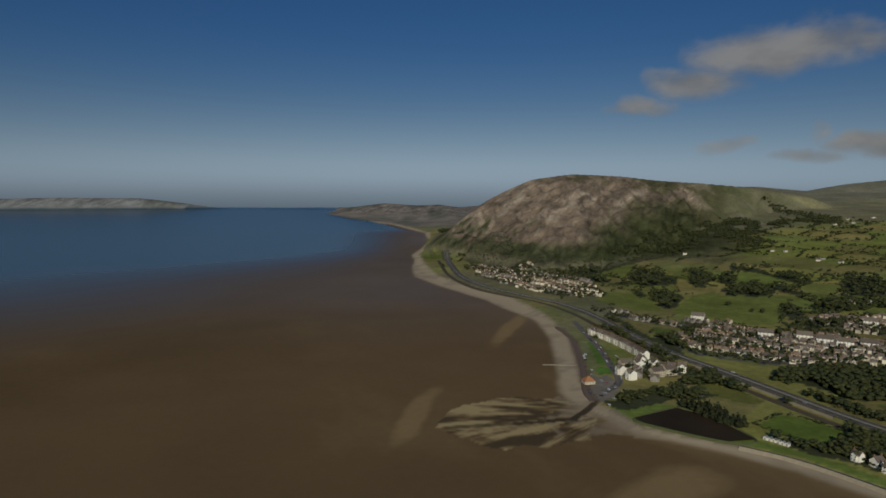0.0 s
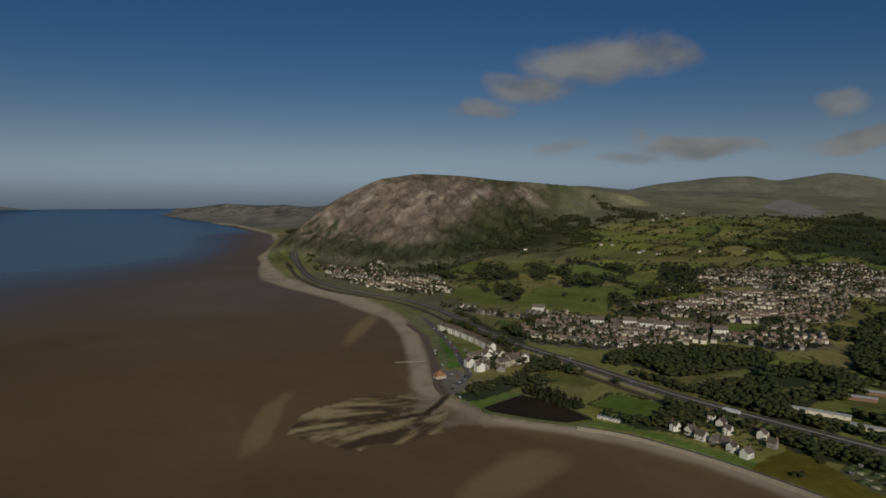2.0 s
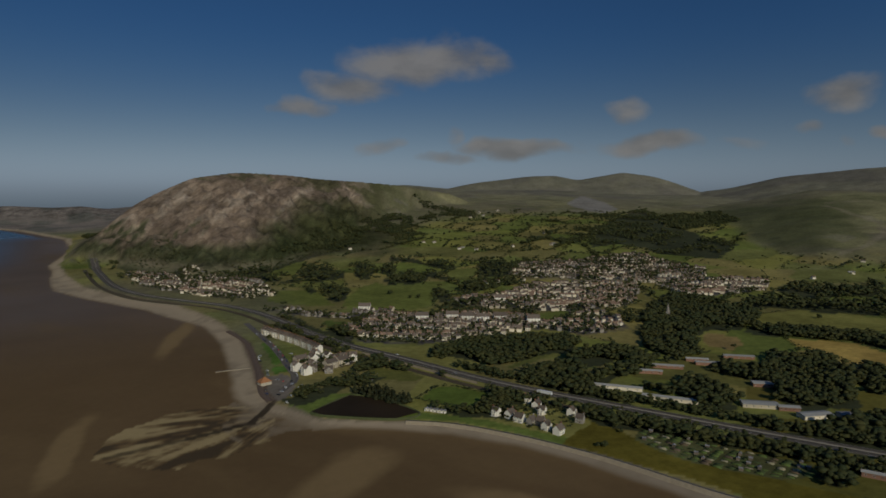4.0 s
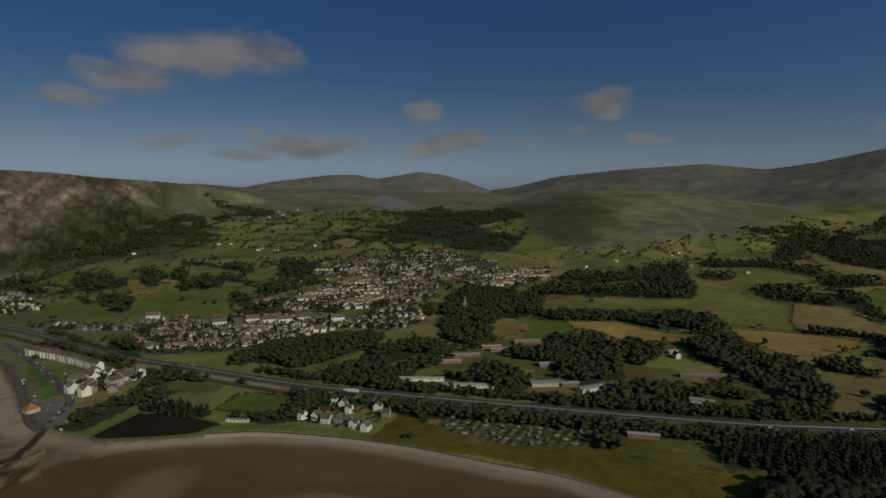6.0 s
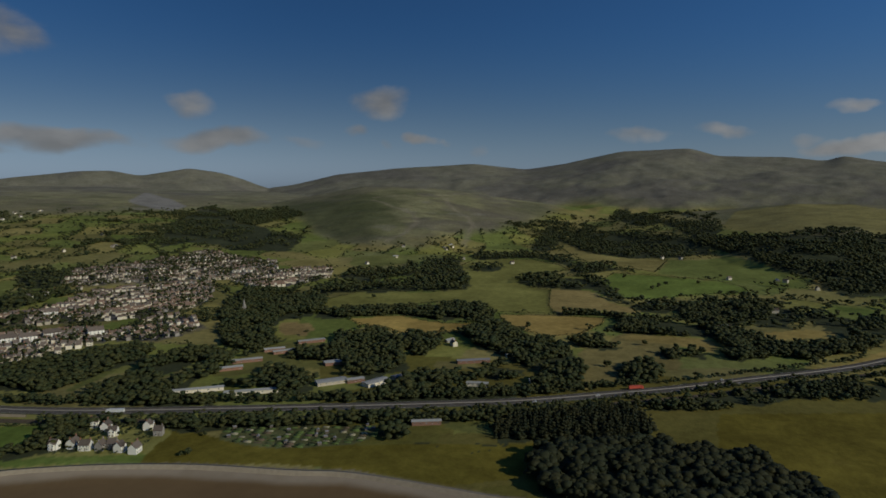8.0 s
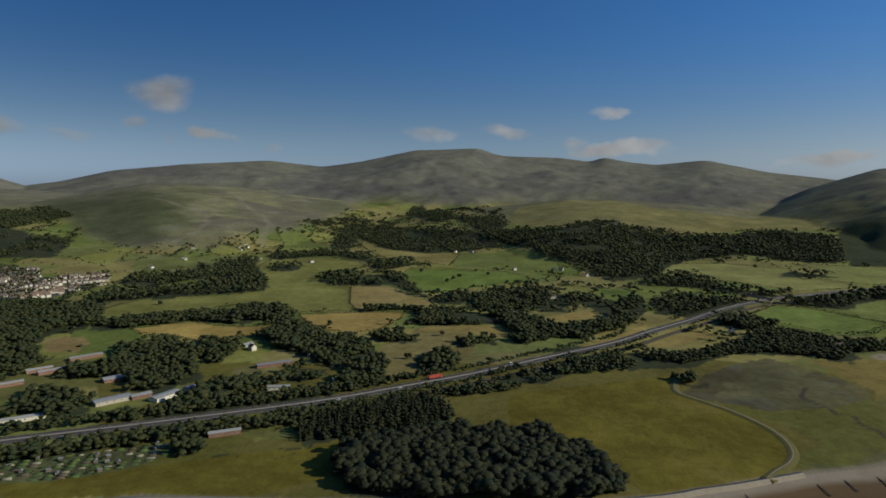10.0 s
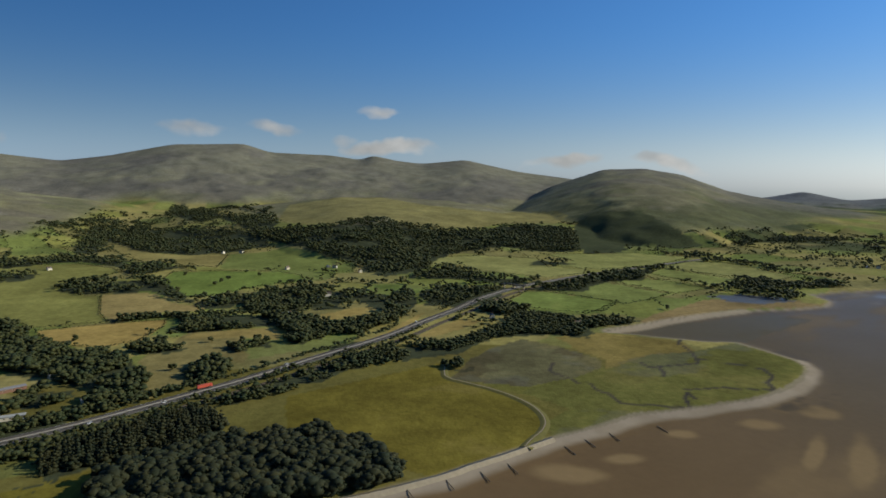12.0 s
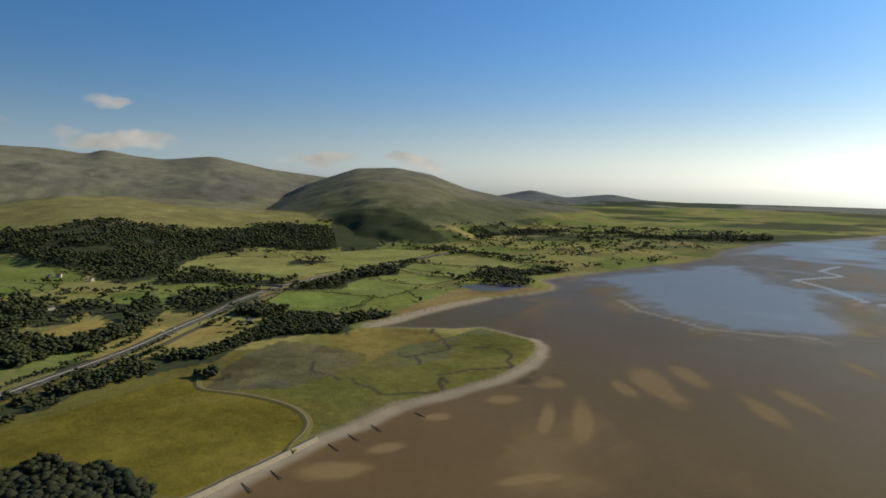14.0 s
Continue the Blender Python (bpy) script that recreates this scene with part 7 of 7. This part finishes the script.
bmesh.ops.create_cone(bm, cap_ends=True, segments=8, radius1=4.6, radius2=.1, depth=22, matrix=Matrix.Translation((0, 0, 29)))
part("spire", bm, STONE, church)
bm = fresh()
prism(bm, [(-5, -2), (5, -2), (5, 8), (0, 13), (-5, 8)], 4, 30)
part("nave", bm, STONE, church)
bm = fresh()
prism(bm, [(-5.5, 7.6), (0, 13.1), (5.5, 7.6), (5.5, 7.9), (0, 13.5), (-5.5, 7.9)], 4, 30.5)
part("roof", bm, SLATE, church)
church.matrix_basis = pose(813, 716, footing(813, 716, 6) + .5, 0, 0, -60) @ Matrix.Scale(.62, 4)
qa, qr = brng.uniform(0, 6.283, 170), np.sqrt(brng.uniform(11 ** 2, 75 ** 2, 170))
forest("churchyard_trees", 813 + qr * np.cos(qa), 716 + qr * np.sin(qa), brng.uniform(6, 11, 170), MID_TREES, LEAF, "dark trees round the stone church", "trees")

# the kiosk on the promenade
kiosk = tagged(new("kiosk"), "cream beach kiosk with a steep orange tiled roof", "kiosk")
bm = fresh()
box(bm, -6, 6, -4.5, 4.5, -1.5, 3.2)
part("wall", bm, CREAM, kiosk)
bm = fresh()
v = [bm.verts.new(p) for p in ((-6.8, -5.3, 3.1), (6.8, -5.3, 3.1), (6.8, 5.3, 3.1), (-6.8, 5.3, 3.1), (0, 0, 8.2))]
for f in ((3, 2, 1, 0), (0, 1, 4), (1, 2, 4), (2, 3, 4), (3, 0, 4)):
    bm.faces.new([v[k] for k in f])
part("roof", bm, ORANGE, kiosk)
for x in (-3.5, 0, 3.5):
    part("window", WINDOW, None, kiosk).matrix_basis = pose(x, -4.55, 1)
kiosk.matrix_basis = pose(163, 680, ground_at(163, 680) + .4, 0, 0, 12)

# footbridge where a lane crosses the road
over = tagged(new("bridge"), "grey concrete lane bridge over the dual carriageway", "bridge")
bm = fresh()
box(bm, -27, 27, -4, 4, 5.6, 6.6)
part("deck", bm, CONCRETE, over)
for s in (-1, 1):
    bm = fresh()
    box(bm, -27, 27, s * 4 - .2, s * 4 + .2, 6.6, 7.8)
    part("parapet", bm, CONCRETE, over)
for x in (-22, 0, 22):
    bm = fresh()
    box(bm, x - .6, x + .6, -3, 3, -3, 5.6)
    part("pier", bm, CONCRETE, over)
_k = int(np.argmin(np.hypot(road_pts[:, 0] - 1195, road_pts[:, 1] + 446)))
over.matrix_basis = pose(road_pts[_k, 0], road_pts[_k, 1], road_z[_k], 0, 0, math.degrees(math.atan2(road_side[_k, 1], road_side[_k, 0])))

# ---- vehicles ----
CAR_PAINTS = [plain_material(n + " car paint", c, 0.3, 0.03, 1.0, spec=0.5) for n, c in (("white", (.75, .75, .74)), ("silver", (.45, .46, .47)), ("red", (.45, .04, .03)),
                                                                                       ("dark blue", (.04, .06, .13)), ("black", (.03, .03, .03)))]
CAR_NAMES = ["white", "silver", "red", "dark blue", "black"]


def wheel(parent, x, y, rad):
    bm = fresh()
    bmesh.ops.create_cone(bm, cap_ends=True, segments=12, radius1=rad, radius2=rad, depth=.24, matrix=Matrix.Translation((x, y, rad)) @ Matrix.Rotation(radians(90), 4, "X"))
    tyre = part("wheel", bm, RUBBER, parent)
    bm = fresh()
    bmesh.ops.create_cone(bm, cap_ends=True, segments=10, radius1=rad * .6, radius2=rad * .5, depth=.28, matrix=Matrix.Translation((x, y, rad)) @ Matrix.Rotation(radians(90), 4, "X"))
    part("rim", bm, STEEL, tyre, "grey metal rim")


def car(n):
    root = tagged(new("car"), CAR_NAMES[n] + " parked car with dark windows", "car", "cars")
    bm = fresh()
    prism(bm, [(-2.1, .35), (2.1, .35), (2.15, .75), (1.2, .95), (-2.05, 1.0), (-2.15, .7)], -.85, .85)
    part("body", bm, CAR_PAINTS[n], root)
    bm = fresh()
    prism(bm, [(-1.95, .98), (1.15, .95), (.45, 1.45), (-1.5, 1.48)], -.74, .74)
    part("cabin", bm, GLASS, root, "dark glass")
    bm = fresh()
    prism(bm, [(.42, 1.46), (-1.48, 1.49), (-1.4, 1.54), (.35, 1.51)], -.72, .72)
    part("roof", bm, CAR_PAINTS[n], root)
    for x in (-1.35, 1.35):
        for y in (-.82, .82):
            wheel(root, x, y, .33)
    return root


CARS = [Kind(lambda n=n: car(n)) for n in range(5)]


def lorry(box_mat, label):
    root = tagged(new("lorry"), label, "lorry")
    bm = fresh()
    box(bm, -8, 5.4, -1.27, 1.27, 1.15, 4.0)
    part("trailer", bm, box_mat, root)
    bm = fresh()
    prism(bm, [(6.0, .6), (8.2, .6), (8.2, 2.2), (7.9, 3.6), (6.0, 3.7)], -1.22, 1.22)
    part("cab", bm, CAR_PAINTS[0] if box_mat is CAR_PAINTS[0] else box_mat, root)
    bm = fresh()
    box(bm, 8.15, 8.24, -1.05, 1.05, 2.1, 2.9)
    part("windscreen", bm, GLASS, root)
    bm = fresh()
    box(bm, -7.8, 7.6, -.5, .5, .7, 1.1)
    part("chassis", bm, RUBBER, root)
    for x in (-6.8, -5.5, -4.2, 5.0, 7.1):
        for y in (-1.05, 1.05):
            wheel(root, x, y, .5)
    return root


def on_road(ob_m, x, y, lane):
    k = int(np.argmin(np.hypot(road_pts[:, 0] - x, road_pts[:, 1] - y)))
    p = road_pts[k] + road_side[k] * lane
    d = road_pts[min(k + 1, len(road_pts) - 1)] - road_pts[max(k - 1, 0)]
    a = math.degrees(math.atan2(d[1], d[0]))
    return pose(p[0], p[1], road_z[k] + .15, 0, 0, a if lane < 0 else a + 180)


lorry(CAR_PAINTS[0], "long white articulated lorry on the dual carriageway").matrix_basis = on_road(None, 415, 513, 7)
lorry(plain_material("orange red curtain", (.50, .09, .05), .5, .05, 1.0), "orange red articulated lorry on the dual carriageway").matrix_basis = on_road(None, 654, 66, -7)
for n, (x, y, lane) in enumerate(((591, 170, 7), (627, 107, 3.8), (717, -13, -7), (912, -199, -7), (933, -214, -3.8), (1277, -553, 7), (330, 720, -7), (290, 830, 7), (365, 620, 3.8))):
    CARS[(0, 0, 0, 0, 1, 0, 0, 0, 1)[n]].put(on_road(None, x, y, lane))
for n, (x, y) in enumerate(((182, 783), (178, 729), (174, 711), (159, 659), (157, 647), (179, 688), (183, 680), (179, 657), (166, 636), (187, 640), (167, 610), (172, 645), (211, 720), (216, 728),
                            (187, 800), (184, 795), (176, 628), (181, 775), (176, 720), (214, 740), (218, 752), (220, 765), (222, 778), (224, 792), (190, 648), (196, 655))):
    CARS[(0, 0, 1, 4, 3, 1, 2, 0, 4, 0, 0, 1, 3, 1)[n % 14]].put(pose(x, y, ground_at(x, y) + .25, 0, 0, 75 + 25 * (n % 3)))

for k in range(4, len(street_pts) - 2):
    if rng.random() < .75:
        p = street_pts[k] + street_side[k] * rng.choice((-2.2, 2.2))
        d = street_pts[k + 1] - street_pts[k]
        CARS[rng.choice((0, 0, 1, 3, 4, 2))].put(pose(p[0], p[1], ground_at(*p) + .35, 0, 0, math.degrees(math.atan2(d[1], d[0]))))

# ---- single trees ----
def tree(shape, label):
    root = tagged(new("tree"), label, "tree", "field trees")
    part("crown", mesh_from("crown", shape[0], shape[1], [LEAF], False), None, root)
    tv, tf = trunk_shape()
    part("trunk", mesh_from("trunk", tv, tf, [BARK], False), None, root)
    return root


OAKS = [Kind(lambda s=s: tree(s, "round broadleaf tree alone in a pasture")) for s in (crown_shape(_r, 12, 40, .06) for _ in range(3))]
for n, (x, y) in enumerate(((1246, 357), (1019, 594), (864, 98), (856, 59), (863, 40), (1004, 36), (903, 267), (746, 125), (1461, 213), (1365, 131), (1575, 19), (1546, 284), (823, 62), (827, 42), (849, 3),
                            (697, -180), (696, -171), (1732, -522), (1660, -589), (531, 1163), (544, 1100), (558, 1093), (361, 377), (398, 404), (395, 394), (357, 381), (700, -186), (1330, 140), (1400, 120), (1440, 60), (1500, 90))):
    tall = rng.uniform(7, 11)
    if y > 370 and x < 420:
        tall *= .6
    t = OAKS[n % 3].put(pose(x, y, ground_at(x, y), 0, 0, rng.uniform(0, 360)))
    t.scale = (tall * 1.15, tall * 1.15, tall)

# ---- by the pond: the fenced court, a row of white beach huts; a stone slipway on the shingle ----
court = tagged(new("sports_court"), "fenced hard sports court with tall posts beside the pond", "sports court")
bm = fresh()
box(bm, -17, 17, -9, 9, -1.5, .12)
part("court_surface", bm, plain_material("worn green court", (.16, .165, .12), .9, .15, .3), court, "worn grey green hard court")
for k in range(9):
    for side in (-1, 1):
        bm = fresh()
        box(bm, k * 4.25 - 17.08, k * 4.25 - 16.92, side * 9 - .08, side * 9 + .08, 0, 4.2)
        part("fence_post", bm, STEEL, court)
for k in range(1, 4):
    for side in (-1, 1):
        bm = fresh()
        box(bm, side * 17 - .08, side * 17 + .08, k * 4.5 - 9.08, k * 4.5 - 8.92, 0, 4.2)
        part("fence_post", bm, STEEL, court)
for h in (1.4, 2.8, 4.15):
    for side in (-1, 1):
        bm = fresh()
        box(bm, -17, 17, side * 9 - .05, side * 9 + .05, h, h + .08)
        part("fence_rail", bm, STEEL, court)
        bm = fresh()
        box(bm, side * 17 - .05, side * 17 + .05, -9, 9, h, h + .08)
        part("fence_rail", bm, STEEL, court)
court.matrix_basis = pose(261, 653, ground_at(261, 653) + .3, 0, 0, -44)


def beach_hut():
    root = tagged(new("beach_hut"), "small white painted beach hut on the grass", "beach hut", "row of beach huts")
    bm = fresh()
    prism(bm, [(-1.5, -.5), (1.5, -.5), (1.5, 2.1), (0, 3.0), (-1.5, 2.1)], -1.8, 1.8)
    part("wall", bm, LIT_WHITE, root)
    bm = fresh()
    prism(bm, [(-1.75, 1.98), (0, 3.05), (1.75, 1.98), (1.75, 2.1), (0, 3.18), (-1.75, 2.1)], -2.0, 2.0)
    part("roof", bm, FELT, root, "dark felt roof")
    part("door", DOOR, None, root).matrix_basis = pose(0, -1.82, 0)
    return root


BEACH_HUT = Kind(beach_hut)
for k in range(6):
    x, y = 276 + (11) * k / 5, 524 + (-14) * k / 5
    BEACH_HUT.put(pose(x, y, ground_at(x, y) + .1, 0, 0, -50))

slip_pts, slip_side = along([(167, 756), (148, 767), (128, 768)], 5.0)
ribbon("slipway", slip_pts, slip_side, levels(slip_pts, slip_side, 3, 5) + .2, [(-2.2, -1.4), (-1.6, .35), (1.6, .35), (2.2, -1.4)], CONCRETE, "pale concrete slipway running out over the shingle", "slipway")

# ---- allotments: beds and low fruit bushes in rows ----
poly = OPEN_FIELDS["allot"]
ax, ay = scatter(poly, 4.6, 9, 0.1)
az, _ = height(ax, ay)
far_end, near_end = poly[np.argmax(poly[:, 1])], poly[np.argmin(poly[:, 1])]
run = (near_end - far_end) / np.hypot(*(near_end - far_end))
cross = np.array((-run[1], run[0]))
BED_MATS = [plain_material("dug soil", (.13, .095, .06), .95, .15, 1.0), plain_material("bean rows", (.10, .14, .035), .9, .2, 1.0),
            plain_material("pale straw and netting", (.30, .27, .17), .9, .15, 1.0), plain_material("dark crop leaves", (.055, .075, .025), .9, .2, 1.0)]
beds = [[], [], [], []]
arng = random.Random(12)
span = int(np.hypot(*(near_end - far_end)))
for u in range(0, span + 40, 9):
    for v in range(-90, 91, 5):
        c = far_end + run * (u - 15) + cross * v
        if arng.random() < .82 and inside(c[:1], c[1:], poly)[0]:
            beds[arng.choice((0, 1, 1, 2, 3, 3))].append((c, arng.uniform(2.6, 3.9), arng.uniform(.8, 1.6), arng.uniform(.25, 1.3)))
allotment = tagged(new("allotment"), "allotment plots with rows of beds and crops", "allotment")
for mat, lot in zip(BED_MATS, beds):
    vs, fs = [], []
    for c, long, wide_, tall in lot:
        z = ground_at(*c)
        n = len(vs)
        for h in (-.4, tall):
            for a, b in ((-1, -1), (1, -1), (1, 1), (-1, 1)):
                k = (1 if h < 0 else .8)
                q = c + run * a * long * k + cross * b * wide_ * k
                vs.append((q[0], q[1], z + h))
        fs += [(n + 4, n + 5, n + 6, n + 7), (n, n + 1, n + 5, n + 4), (n + 1, n + 2, n + 6, n + 5), (n + 2, n + 3, n + 7, n + 6), (n + 3, n, n + 4, n + 7)]
    if vs:
        ob = new("crop_bed", mesh_from("crop_bed", np.array(vs), np.array(fs), [mat], False))
        ob.parent = allotment
        tagged(ob, "rows of planted beds", kind="stuff")
forest("allotment_plants", ax[::4], ay[::4], np.random.default_rng(4).uniform(1.0, 3.2, len(ax[::4])), SHRUBS, LEAF, "fruit bushes and small trees on allotment plots", "plants")


def hut():
    root = tagged(new("shed"), "small weathered wooden allotment shed", "shed", "allotment sheds")
    bm = fresh()
    prism(bm, [(-1.2, -.4), (1.2, -.4), (1.2, 2.0), (0, 2.6), (-1.2, 2.0)], -1.5, 1.5)
    part("wall", bm, WOOD, root)
    bm = fresh()
    prism(bm, [(-1.4, 1.95), (0, 2.62), (1.4, 1.95), (1.4, 2.05), (0, 2.74), (-1.4, 2.05)], -1.7, 1.7)
    part("roof", bm, FELT, root)
    return root


HUT = Kind(hut)
for n in range(16):
    i = (n * 37 + 11) % len(ax)
    HUT.put(pose(ax[i], ay[i], az[i], 0, 0, 30 + 90 * (n % 2)))
